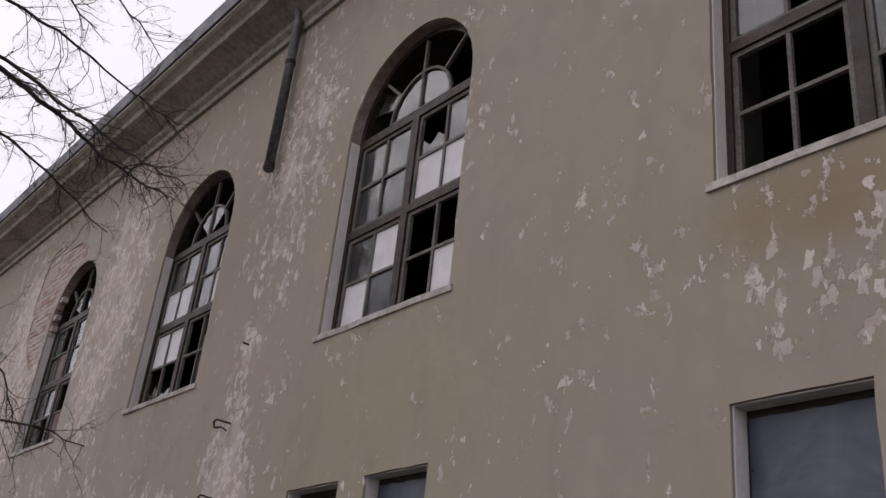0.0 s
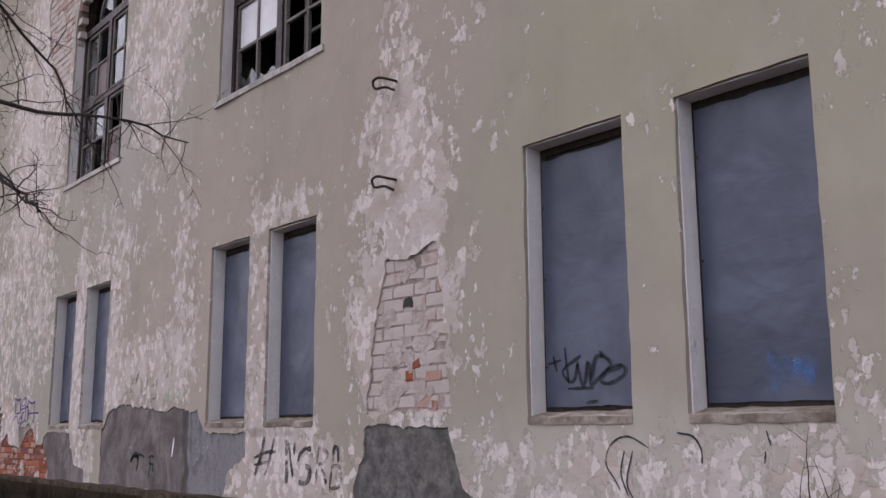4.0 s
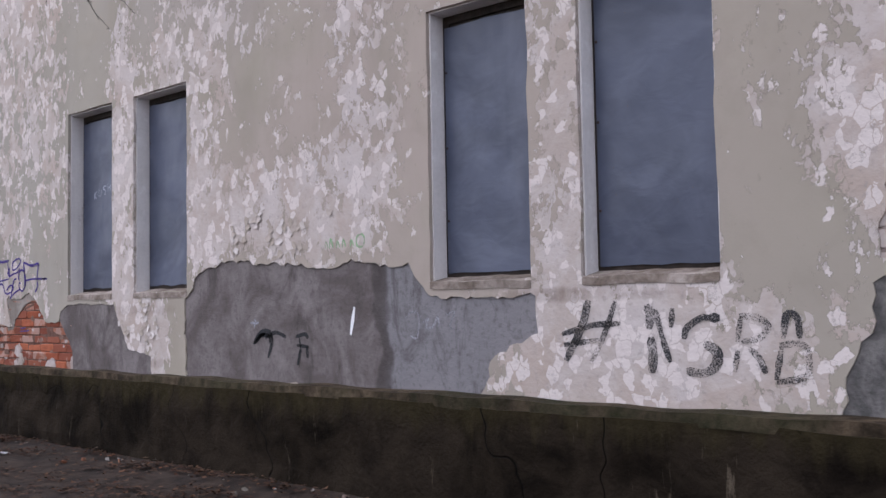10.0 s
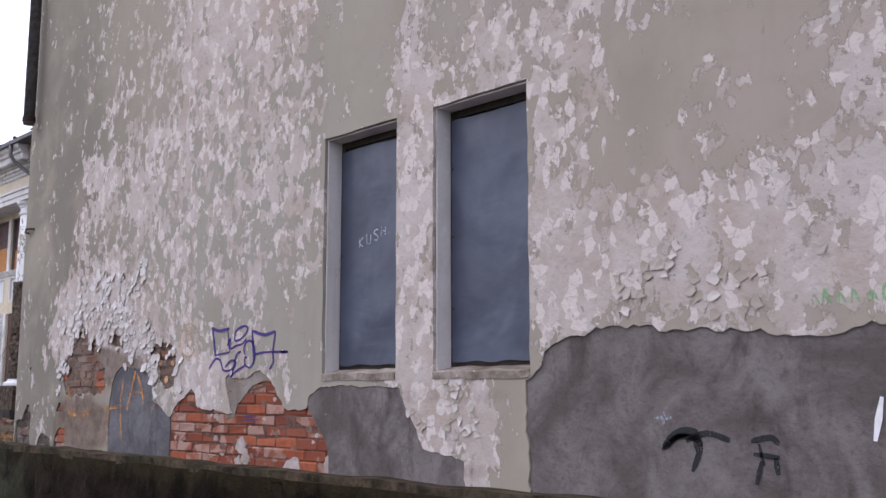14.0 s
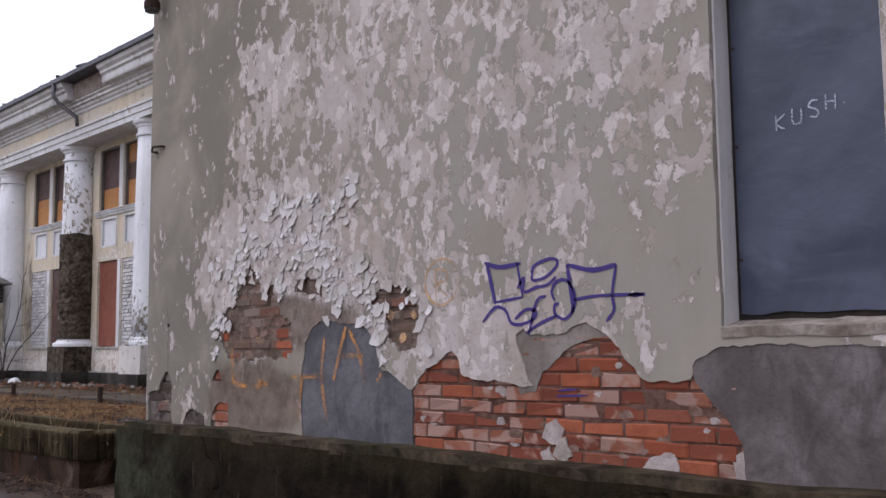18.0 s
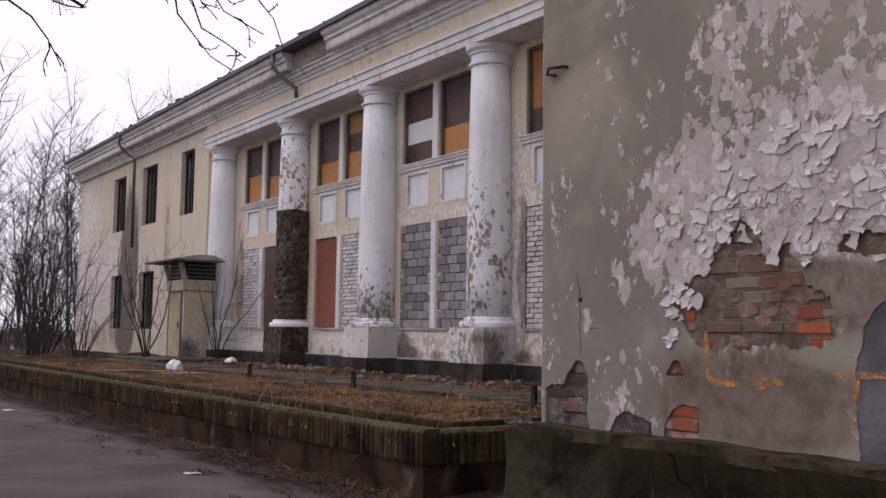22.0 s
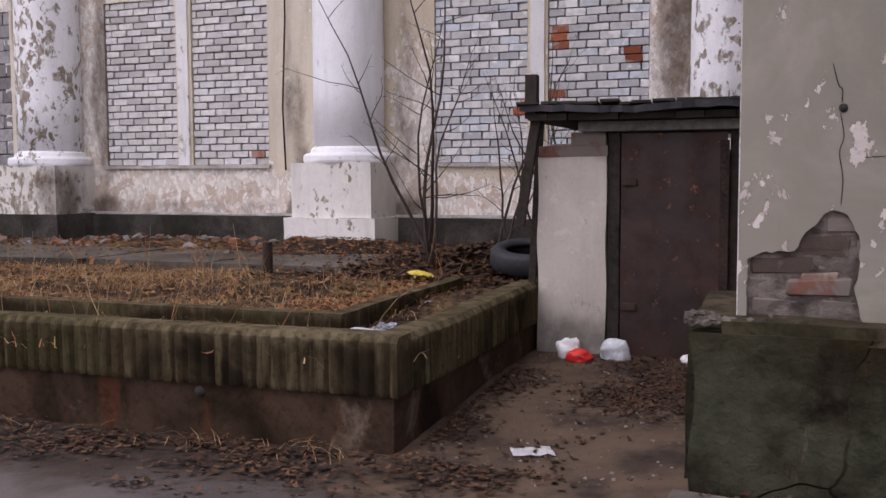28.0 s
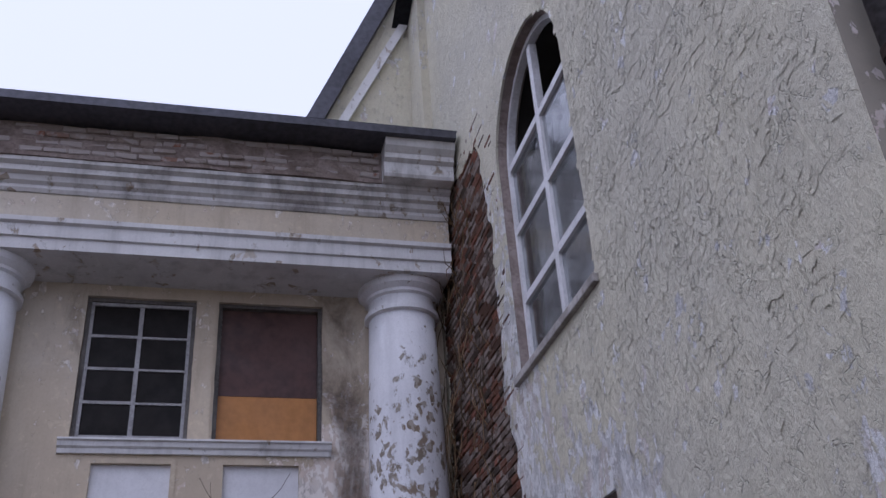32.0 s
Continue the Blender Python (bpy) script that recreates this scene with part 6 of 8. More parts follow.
for q in bm.verts:
    n = Vector((q.co.x - 12.09, q.co.y - 41.74, 0))
    q.co += n * (0.07 * noise.noise(q.co * 2.6) + 0.1 * noise.noise(q.co * 9)) + Vector((0, 0, 0.25 * noise.noise(q.co * 1.7) if q.co.z > 4.0 else 0))
part("exposed_core", bm, M_DAMP, wing, "blackened rubble core where plaster fell off")

# entablature and eaves
EN0, EN1 = YE + 0.05, 47.25
part("architrave", profile(bmesh.new(), [(XF + 0.01, 7.12), (11.6, 7.12), (11.6, 7.26), (11.57, 7.27), (11.57, 7.42), (11.53, 7.44), (11.53, 7.5), (XF + 0.01, 7.5)], EN0, EN1), M_TRIM, wing, "white architrave with two fasciae")
part("frieze", profile(bmesh.new(), [(XF + 0.01, 7.502), (11.62, 7.502), (11.62, 7.86), (XF + 0.01, 7.86)], EN0, EN1), M_WING, wing, "plain cream frieze")
part("bed_moulding", profile(bmesh.new(), [(XF + 0.01, 7.862), (11.6, 7.862), (11.57, 7.9), (11.57, 7.94), (11.52, 7.97), (11.5, 8.03), (11.44, 8.05), (11.44, 8.12), (11.38, 8.15), (11.38, 8.2), (XF + 0.01, 8.2)], EN0, 62.5), M_TRIM, wing, "stepped white bed moulding")
CORONA = [(XF + 0.01, 8.202), (11.2, 8.202), (11.18, 8.24), (11.18, 8.4), (11.12, 8.43), (11.12, 8.5), (11.04, 8.56), (11.02, 8.66), (XF + 0.01, 8.66)]
for y0, y1 in ((EN0, 23.6), (28.3, 38.4), (40.6, 62.5)):
    part("cornice", profile(bmesh.new(), CORONA, y0, y1), M_TRIM, wing, "white projecting cornice")
for y0, y1 in ((23.602, 28.298), (38.402, 40.598)):
    part("bare_cornice", rough_block(11.36, XF + 0.01, y0, y1, 8.202, 8.655, 0.12, 0.03, y0), M_MORTAR, wing, "cornice core with its plaster gone")
part("gutter", profile(bmesh.new(), [(10.93, 8.66), (11.02, 8.662), (XF, 8.664), (XF, 8.75), (10.93, 8.77)], EN0, 62.7), M_FASCIA, wing, "dark metal roof edge")
bm = bmesh.new()
v = [bm.verts.new(c) for c in ((10.93, YE + 0.03, 8.775), (10.93, 62.9, 8.775), (22, 62.9, 9.9), (22, YE + 0.03, 9.9))]
bm.faces.new(v)
bmesh.ops.solidify(bm, geom=bm.faces[:], thickness=-0.08)
part("roof", bm, M_ROOF, wing, "dark felt roof")
verts, faces = [], []
for k in range(60):
    y = random.uniform(27, 63)
    tube(verts, faces, [(10.95 + random.random() * 0.4, y, 8.83), (11.0 + random.random() * 0.4, y + random.uniform(0.1, 0.6), 8.84 + random.random() * 0.05)], [0.05, 0.03], 5)
tagged(raw("roof_debris", verts, faces, M_ROOF, wing), kind="stuff")
bm = bmesh.new()
block(bm, XF + 0.8, 22, YE + 0.02, YE + 0.2, 0, 8.6)
block(bm, 21.8, 22, YE + 0.2, 62.5, 0, 9.7)
block(bm, 11.7, 21.8, 62.3, 62.5, 0, 8.6)
part("rear_wall", bm, M_WING, wing)

# plain end of the wing, beyond the columns
XP = 11.72
plainf = Face("x", XP)
P_UP = [(48.5, 49.75), (52.2, 53.85), (55.9, 57.5)]
P_LOW = [(52.2, 53.85), (55.95, 57.4)]
part("wall", prism(bmesh.new(), plainf, [rect(47.252, 62.3, 0.2, 7.86)] + [rect(a, b, 5.2, 7.38) for a, b in P_UP] + [rect(a, b, 1.35, 3.45) for a, b in P_LOW], 0, 0.3), M_WING, wing, "stained cream plastered wall")
part("return_wall", slab(XP + 0.01, XF + 0.2, 47.25, 47.5, 0.2, 7.1), M_WING, wing)
for a, b, lo, hi in [(a, b, 5.2, 7.38) for a, b in P_UP] + [(a, b, 1.35, 3.45) for a, b in P_LOW]:
    # near-black sheet painted in for the darkness of the empty room
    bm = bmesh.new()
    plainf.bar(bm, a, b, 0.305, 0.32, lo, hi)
    win = part("window", bm, M_DARK, wing, "empty window, its dark room painted as a sheet")
    fr = part("window_frame", rim(plainf, a, b, lo, hi, 0.07, 0.16, 0.22), M_FRAME, win)
    bars(win, "glazing_bar", plainf, [((a + b) / 2 - 0.03, (a + b) / 2 + 0.03, lo + 0.07, hi - 0.07), (a + 0.07, (a + b) / 2 - 0.03, lo + 1.3, lo + 1.36)], 0.162, 0.218, M_FRAME)
for y, z0 in ((41.0, 7.5), (54.6, 4.4)):
    pipe("downpipe", [(10.98, y, 8.66), (10.98, y, 8.35), (11.1, y - 0.05, 8.15), (11.5, y - 0.35, 7.75), (11.52, y - 0.36, z0)], 0.055, M_PIPE, wing, "broken zinc downpipe")
pipe("crack_pipe", [(12.3, 29.1, 6.3), (12.31, 29.1, 3.4), (12.3, 29.15, 2.2), (12.31, 29.12, 1.35)], 0.012, M_IRON, wing, "thin dark cable")

# steep gable that rises behind
gable = Face("x", 12.9)
G = [(YE + 0.001, 8.5), (24.75, 8.5), (24.75, 9.5), (23.2, 12.75), (YE + 0.001, 13.9)]
part("gable_wall", prism(bmesh.new(), gable, [G], 0, 0.35), M_END, hall, "pale gable wall above the lower roof")
bm = bmesh.new()
prism(bm, gable, [[(24.55, 9.3), (24.75, 9.4), (23.25, 12.9), (22.7, 14.1), (22.7, 13.6), (23.05, 12.7)]], -0.14, 0.3)
part("verge", bm, M_FASCIA, hall, "dark ragged roof edge")
bm = bmesh.new()
prism(bm, gable, [[(24.2, 9.4), (24.32, 9.45), (22.9, 12.4), (22.78, 12.35)]], -0.07, 0.02)
part("raking_moulding", bm, M_TRIM, hall)
part("pilaster", slab(12.2, 12.9, YE - 0.3, YE + 0.12, 8.6, 13.6), M_END, hall, "pale corner pilaster")

# ---- porch booth at the wing ----
booth = thing("porch_booth", (11.2, 46.9, 0.4), "small stained plaster porch booth with a hipped sheet roof", "porch")
part("body", rough_block(10.72, 11.71, 46.3, 47.7, 0.3, 2.52, 0.3, 0.012, 61), M_BOOTH, booth, "stained cream plaster body")
part("header", slab(10.66, 11.71, 46.24, 47.76, 2.525, 2.86, 0.02), M_BOOTH, booth, "plain plastered header")
# near-black core stands for the shade behind the louvres
part("louvred_top", slab(10.74, 11.71, 46.32, 47.68, 2.862, 3.38), M_DARK, booth, "dark louvred upper band")
for y0, y1 in ((46.26, 46.38), (47.62, 47.74)):
    bm = slab(10.66, 10.8, y0, y1, 2.862, 3.38)
    for q in bm.verts:
        if q.co.z > 3.2:
            q.co.x -= 0.14
    part("corner_post", bm, M_BOOTH, booth, "splayed corner bracket")
for k in range(4):
    part("louvre", slab(10.7, 10.74, 46.38, 47.62, 2.92 + 0.12 * k, 2.97 + 0.12 * k, 0.006), M_FRAME_GREY, booth)
    part("louvre", slab(10.8, 11.7, 46.27, 46.31, 2.92 + 0.12 * k, 2.97 + 0.12 * k, 0.006), M_FRAME_GREY, booth)
bm = bmesh.new()
low = [bm.verts.new(c) for c in ((10.12, 45.6, 3.39), (11.71, 45.6, 3.39), (11.71, 48.35, 3.39), (10.12, 48.35, 3.39))]
edge = [bm.verts.new((q.co.x, q.co.y, 3.44)) for q in low]
ridge = [bm.verts.new(c) for c in ((11.2, 46.5, 3.66), (11.71, 46.5, 3.66), (11.71, 47.4, 3.66), (11.2, 47.4, 3.66))]
bm.faces.new(low[::-1])
bm.faces.new(ridge)
for a, b in ((low, edge), (edge, ridge)):
    for k in range(4):
        bm.faces.new([a[k], a[(k + 1) % 4], b[(k + 1) % 4], b[k]])
part("roof", bm, M_FRAME_GREY, booth, "weathered grey sheet roof")
door = part("door", slab(10.685, 10.715, 46.5, 47.5, 0.45, 2.45, 0.006), M_BOOTH_DOOR, booth, "ochre flush door with damp stains")
part("door_handle", slab(10.655, 10.685, 46.58, 46.62, 1.4, 1.55, 0.004), M_IRON, door)
part("door_frame", rim(Face("x", 10.68), 46.42, 47.58, 0.35, 2.52, 0.075, 0.0, 0.045), M_FRAME_GREY, booth)

# ---- raised bed in front of the wing ----
terrace = thing("raised_bed", (4.6, 24.3, 0.0), "raised bed of soil and dry grass behind a low mossy wall", "planting bed", kind="structure")
tagged(terrace, kind="structure")


def soil_height(x, y):
    h = 0.38 + 0.035 * noise.noise((x * 0.9, y * 0.9, 1)) + 0.02 * noise.noise((x * 3, y * 3, 2))
    h += 0.22 * math.exp(-((x - 9.2) / 1.1) ** 2 - ((y - 25.0) / 0.9) ** 2)
    h += 0.2 * math.exp(-((x - 10.7) / 0.8) ** 2) * max(0.0, 0.35 + 1.2 * noise.noise((y * 0.45, 3, 0)))
    h += 0.07 * math.exp(-((x - 7.0) / 1.2) ** 2) * (0.3 + noise.noise((x * 1.3, y * 0.8, 5)))
    return h


def soil():
    verts, faces = [], []
    nx, ny = 44, 150
    for j in range(ny + 1):
        for i in range(nx + 1):
            x, y = 4.75 + 7.65 * i / nx, 24.3 + 40 * (j / ny) ** 1.25
            verts.append((x, y, soil_height(x, y) - (0.1 if x < 5.0 or y < 24.5 else 0)))
    for j in range(ny):
        for i in range(nx):
            k = j * (nx + 1) + i
            faces.append((k, k + 1, k + nx + 2, k + nx + 1))
    return raw("soil", verts, faces, M_SOIL, terrace, "dark soil with leaf mould", True)


soil()
part("retaining_wall", rough_block(4.695, 5.02, 24.225, 60.0, -0.2, 0.3, 0.4, 0.012, 14), M_KERB, terrace, "damp rendered retaining wall")
part("retaining_wall", rough_block(5.025, 7.35, 24.225, 24.5, -0.2, 0.3, 0.3, 0.012, 15), M_KERB, terrace, "mossy retaining wall")


for y in (25.3, 27.1, 28.9, 31.2, 33.6, 36.4):
    x, z = 4.692, 0.17 + random.uniform(-0.02, 0.02)
    # solid dark plug, painted in place of a shaded opening
    pipe("weep_hole", [(x - 0.012, y, z), (x + 0.06, y, z)], 0.026, M_DARK, terrace, "dark plug painted as a weep hole", 10)


def ribbed(name, along, start, end, fixed, depth, z0, z1, inward):
    """A capping with an upright corrugated face."""
    pitch, k = 0.08, 8
    n = int((end - start) / pitch * k)
    prof = []
    for i in range(n + 1):
        s = start + (end - start) * i / n
        prof.append((s, fixed + inward * (0.006 + 0.011 * math.cos(2 * math.pi * s / pitch) + 0.004 * math.cos(4 * math.pi * s / pitch))))
    verts, faces = [], []
    for s, f in prof:
        sag = 0.012 * noise.noise((s * 0.8, fixed, 4))
        for w, z in ((f + inward * 0.005, z0), (f, z0 + 0.02), (f, z1 - 0.03), (f + inward * 0.03, z1), (fixed + inward * depth, z1), (fixed + inward * depth, z0)):
            verts.append((w, s, z + sag) if along == "y" else (s, w, z + sag))
    for i in range(len(prof) - 1):
        for q in range(6):
            r = (q + 1) % 6
            faces.append((i * 6 + q, i * 6 + r, i * 6 + 6 + r, i * 6 + 6 + q))
    faces += [tuple(range(6)), tuple(len(verts) - 6 + q for q in range(6))]
    ob = raw(name, verts, faces, M_CAP, terrace, "mossy ribbed concrete capping", False)
    bm = bmesh.new()
    bm.from_mesh(ob.data)
    bmesh.ops.recalc_face_normals(bm, faces=bm.faces[:])
    bm.to_mesh(ob.data)
    bm.free()
    return ob


ribbed("capping", "y", 24.19, 60.0, 4.66, 0.17, 0.23, 0.52, 1)
ribbed("capping", "x", 4.835, 7.35, 24.19, 0.17, 0.23, 0.515, 1)
part("inner_kerb", rough_block(5.42, 5.52, 24.86, 46.0, 0.3, 0.5, 0.3, 0.012, 16), M_CAP, terrace, "thin inner concrete kerb")
part("inner_kerb", rough_block(5.525, 7.5, 24.86, 24.96, 0.3, 0.5, 0.3, 0.012, 17), M_CAP, terrace, "thin inner concrete kerb")
for k in range(14):
    y = 26.4 + 1.5 * k
    part("paving_slab", rough_block(8.5 + 0.1 * random.random(), 10.0, y, y + 1.46, 0.3, 0.425 + 0.02 * random.random(), 0.4, 0.012, k), M_SLAB, terrace, "wet concrete paving slab")
part("landing", rough_block(9.0, 11.6, 43.5, 47.4, 0.3, 0.52, 0.4, 0.02, 40), M_SLAB, terrace, "low concrete landing")

# ---- lean-to shed ----
shed = thing("lean_to_shed", (7.3, 23.5, 0.0), "low lean-to shed with rusty steel door and tarred roof", "shed")
part("pier", rough_block(7.18, 7.5, 23.71, 24.19, -0.05, 1.4, 0.12, 0.012, 21), M_PIER, shed, "pale plastered brick pier")
part("pier_head", rough_block(7.17, 7.5, 23.7, 24.18, 1.402, 1.48, 0.1, 0.015, 22), M_DUSTY, shed, "crumbled red brick pier head")
for x0, x1, y0, y1 in ((7.19, 7.45, 23.72, 23.96),):
    part("brick", rough_block(x0, x1, y0, y1, 1.482, 1.57, 0.1, 0.008, 23), M_DUSTY, shed)
part("side_wall", slab(7.5, 9.9, 24.0, 24.18, -0.05, 1.5, 0.01), M_MORTAR, shed)
part("side_wall", slab(9.75, 9.9, 22.7, 24.0, -0.05, 1.5), M_MORTAR, shed)
part("door_frame", slab(7.2, 7.28, 23.62, 23.7, 0.0, 1.56, 0.006), M_TIMBER, shed)
part("door_frame", slab(7.22, 7.3, 22.72, 22.9, 0.0, 1.62, 0.006), M_TIMBER, shed)
part("lintel", slab(7.14, 7.26, 22.74, 23.9, 1.57, 1.64, 0.008), plain("grey_beam", (0.13, 0.12, 0.11), 0.85, 0, 0.3, 20, 0.5), shed, "grey weathered beam")
door = part("door", slab(7.19, 7.215, 22.915, 23.61, 0.03, 1.555, 0.004), M_RUST, shed, "rusty brown steel door")
part("door_edge", slab(7.175, 7.19, 22.9, 22.96, 0.03, 1.5, 0.004), M_IRON, door)
part("hinge", slab(7.17, 7.19, 23.5, 23.6, 1.2, 1.25, 0.004), M_IRON, door)
part("hinge", slab(7.17, 7.19, 23.5, 23.6, 0.35, 0.4, 0.004), M_IRON, door)
y, k = 22.72, 0
while y < 24.15:
    d = random.uniform(0.12, 0.2)
    part("roof_board", rough_block(7.03 + random.uniform(-0.02, 0.02), 9.9, y, min(y + d, 24.24), 1.645, 1.69, 0.2, 0.008, k), M_TIMBER, shed, "dark roof board")
    y, k = y + d + 0.006, k + 1
bm = rough_block(6.97, 9.95, 22.72, 24.27, 1.695, 1.74, 0.08, 0.014, 24)
for q in bm.verts:
    q.co.z += 0.012 * math.sin((q.co.y - 22.7) * 5.2) + 0.012 * noise.noise((q.co.x * 2, q.co.y * 6, 2)) + (0.015 * noise.noise((q.co.x * 5, q.co.y * 14, 2)) if q.co.x < 7.2 else 0)
    if q.co.x < 7.05:
        q.co.x += 0.08 * noise.noise((q.co.y * 7, 4, 2))
part("roof_felt", bm, M_ROOF, shed, "ragged black roofing felt")
y = 22.74
while y < 24.2:
    d = random.uniform(0.07, 0.17)
    m = pose(6.98 + random.uniform(-0.03, 0.03), y + d / 2, 1.755 + random.uniform(-0.012, 0.02), 0, random.uniform(4, 16), random.uniform(-4, 4))
    part("shingle", rough_block(0, random.uniform(0.35, 0.5), -d / 2, d / 2, -0.009, 0.009, 0.1, 0.006, y), M_TIMBER, shed, "charred curled shingle", m=m)
    y += d + random.uniform(-0.005, 0.015)
part("roof_post", rough_block(7.05, 7.13, 24.17, 24.25, 1.66, 1.96, 0.1, 0.01, 3), M_TIMBER, shed)
bm = slab(-0.02, 0.02, -0.035, 0.035, 0.0, 0.82, 0.006)
part("loose_plank", bm, M_TIMBER, shed, "charred loose plank", m=pose(7.1, 24.3, 0.92, 9, 0, 0))
part("loose_plank", slab(-0.015, 0.015, -0.025, 0.025, 0.0, 1.2, 0.006), M_TIMBER, shed, m=pose(7.2, 24.24, 0.45, 3, 0, 0))

# ---- trees ----
def bend(p, d, length, steps, wild, lift):
    """A crooked line that leaves p along d."""
    pts, d = [Vector(p)], Vector(d).normalized()
    for _ in range(steps):
        d = (d + Vector((random.uniform(-wild, wild), random.uniform(-wild, wild), random.uniform(-wild, wild) + lift))).normalized()
        pts.append(pts[-1] + d * length / steps)
    return pts


def sprout(store, pts, r0, level, dense=1.0, wild=0.3, lift=0.0, sides=5):
    """Twigs along a branch, and twigs on those."""
    if level <= 0:
        return
    n = len(pts)
    total = sum((b - a).length for a, b in zip(pts, pts[1:]))
    for k in range(max(2, int(total * 4.2 * dense))):
        i = random.randint(max(0, n // 5), n - 2)
        p = pts[i].lerp(pts[i + 1], random.random())
        along = (pts[i + 1] - pts[i]).normalized()
        side = Vector((random.uniform(-1, 1), random.uniform(-1, 1), random.uniform(-0.8, 0.7)))
        d = along * 0.9 + side.normalized() * 0.95
        length = total * random.uniform(0.12, 0.34) * (1 - 0.4 * i / n)
        r = max(0.0022, r0 * 0.42 * (1 - 0.5 * i / n))
        sub = bend(p, d, length, 5, wild, lift)
        tube(store[0], store[1], sub, [r, r * 0.85, r * 0.7, r * 0.55, r * 0.4, 0.0015], sides if level > 1 else 3)
        sprout(store, sub, r, level - 1, dense, wild, lift, 4)


def street_tree(x, y, height, limbs, label, seed):
    random.seed(seed)
    tree = thing("tree", (x, y, 0), label, "tree")
    v, f = [], []
    pts = [(x, y, -0.1), (x + 0.02, y, 0.3), (x, y + 0.05, 2.0), (x + 0.1, y, 4.2), (x + 0.05, y + 0.1, height * 0.75), (x + 0.1, y, height)]
    tube(v, f, pts, [0.3, 0.22, 0.18, 0.14, 0.08, 0.02], 12)
    raw("trunk", v, f, M_BARK, tree, "", True)
    for ctrl, r in limbs:
        line = smooth_line(ctrl)
        for q in range(1, len(line) - 1):
            line[q] = line[q] + Vector((random.uniform(-0.03, 0.03), random.uniform(-0.03, 0.03), random.uniform(-0.03, 0.03)))
        v, f = [], []
        n = len(line)
        tube(v, f, line, [0.72 * r * (1 - 0.86 * i / n) for i in range(n)], 7)
        sprout((v, f), line[n // 4:], r * 0.4, 3, 2.9 if max(p.z for p in line) > 6.5 else 1.9, 0.45, -0.03)
        raw("limb", v, f, M_BARK, tree, "", True)
    return tree


street_tree(-1.8, 10.3, 9.5, [
    ([(-1.75, 10.3, 3.0), (-0.4, 10.7, 4.0), (1.0, 11.6, 4.35), (1.7, 11.9, 4.0), (2.4, 11.6, 3.35), (2.6, 11.4, 3.05)], 0.07),
    ([(-1.7, 10.3, 3.8), (0.3, 10.9, 4.5), (1.5, 11.2, 4.15), (2.4, 11.4, 3.9), (3.2, 11.4, 3.95), (3.9, 11.5, 3.9)], 0.05),
    ([(-1.7, 10.4, 5.4), (0.2, 10.7, 7.6), (1.4, 11.0, 7.85), (2.3, 11.0, 7.6), (3.2, 11.0, 7.25), (4.0, 11.1, 7.15)], 0.075),
    ([(-1.7, 10.2, 6.0), (0.2, 10.0, 8.3), (1.3, 10.2, 8.8), (2.4, 10.6, 8.7)], 0.06),
    ([(-1.7, 10.4, 4.6), (0.3, 11.8, 4.9), (1.2, 12.6, 4.3), (2.0, 13.0, 3.7), (2.5, 13.2, 3.2)], 0.06),
    ([(-1.7, 10.5, 5.0), (0.8, 12.5, 5.2), (2.2, 13.8, 4.6), (2.9, 14.1, 4.1), (3.3, 14.0, 3.7)], 0.06),
    ([(-1.7, 10.5, 5.2), (0.6, 11.6, 5.8), (1.8, 12.4, 5.6), (3.0, 13.0, 5.0), (3.5, 13.3, 4.4)], 0.05),
    ([(-1.7, 10.4, 6.8), (0.2, 12.0, 7.6), (1.6, 13.4, 7.5), (2.6, 14.6, 6.8)], 0.05),
    ([(-1.8, 10.2, 3.6), (-3.6, 9.4, 5.6), (-4.6, 8.8, 6.4)], 0.07),
    ([(-1.7, 10.4, 5.6), (0.6, 10.6, 6.9), (2.2, 10.8, 6.8), (3.3, 10.9, 6.3)], 0.045),
    ([(-1.7, 10.3, 7.0), (0.2, 10.2, 9.2), (1.2, 10.4, 9.9), (2.2, 10.8, 10.2)], 0.05),
    ([(-1.7, 10.4, 5.8), (0.4, 10.8, 7.8), (1.6, 10.9, 7.9), (2.6, 10.5, 7.35), (3.2, 9.95, 6.85), (3.5, 9.3, 6.45)], 0.05),
    ([(-1.7, 10.4, 6.2), (0.4, 10.6, 8.3), (1.8, 10.7, 8.5), (2.8, 10.4, 8.0), (3.5, 10.0, 7.55)], 0.045),
    ([(-1.7, 10.4, 6.4), (0.2, 10.3, 8.9), (1.4, 10.5, 9.4), (2.6, 10.7, 9.3), (3.3, 10.8, 8.9)], 0.045),
    ([(-1.7, 10.4, 4.2), (0.1, 11.3, 4.6), (1.0, 12.3, 4.9), (1.6, 13.4, 4.6)], 0.045),
], "bare tree with dark drooping twiggy branches", 5)
street_tree(-2.2, 20.6, 8.0, [
    ([(-2.1, 20.6, 2.6), (-0.9, 20.3, 2.9), (0.1, 20.0, 2.75), (0.7, 19.9, 2.4), (0.95, 19.95, 2.25), (1.1, 20.0, 2.2)], 0.035),
    ([(-2.1, 20.6, 3.0), (-0.6, 20.0, 3.1), (0.4, 19.7, 2.75), (0.8, 19.75, 2.55), (1.1, 19.8, 2.5)], 0.032),
    ([(-2.1, 20.6, 2.4), (-0.9, 20.3, 2.5), (0.0, 20.05, 2.2), (0.5, 20.0, 2.1), (0.85, 20.05, 2.08)], 0.03),
    ([(-2.1, 20.7, 3.6), (-0.4, 22.0, 4.4), (0.9, 24.0, 4.5), (1.9, 25.5, 4.2)], 0.045),
    ([(-2.1, 20.6, 4.0), (-3.4, 20.0, 5.6), (-4.4, 19.6, 6.2)], 0.07),
], "bare tree with thin branches over the drive", 9)


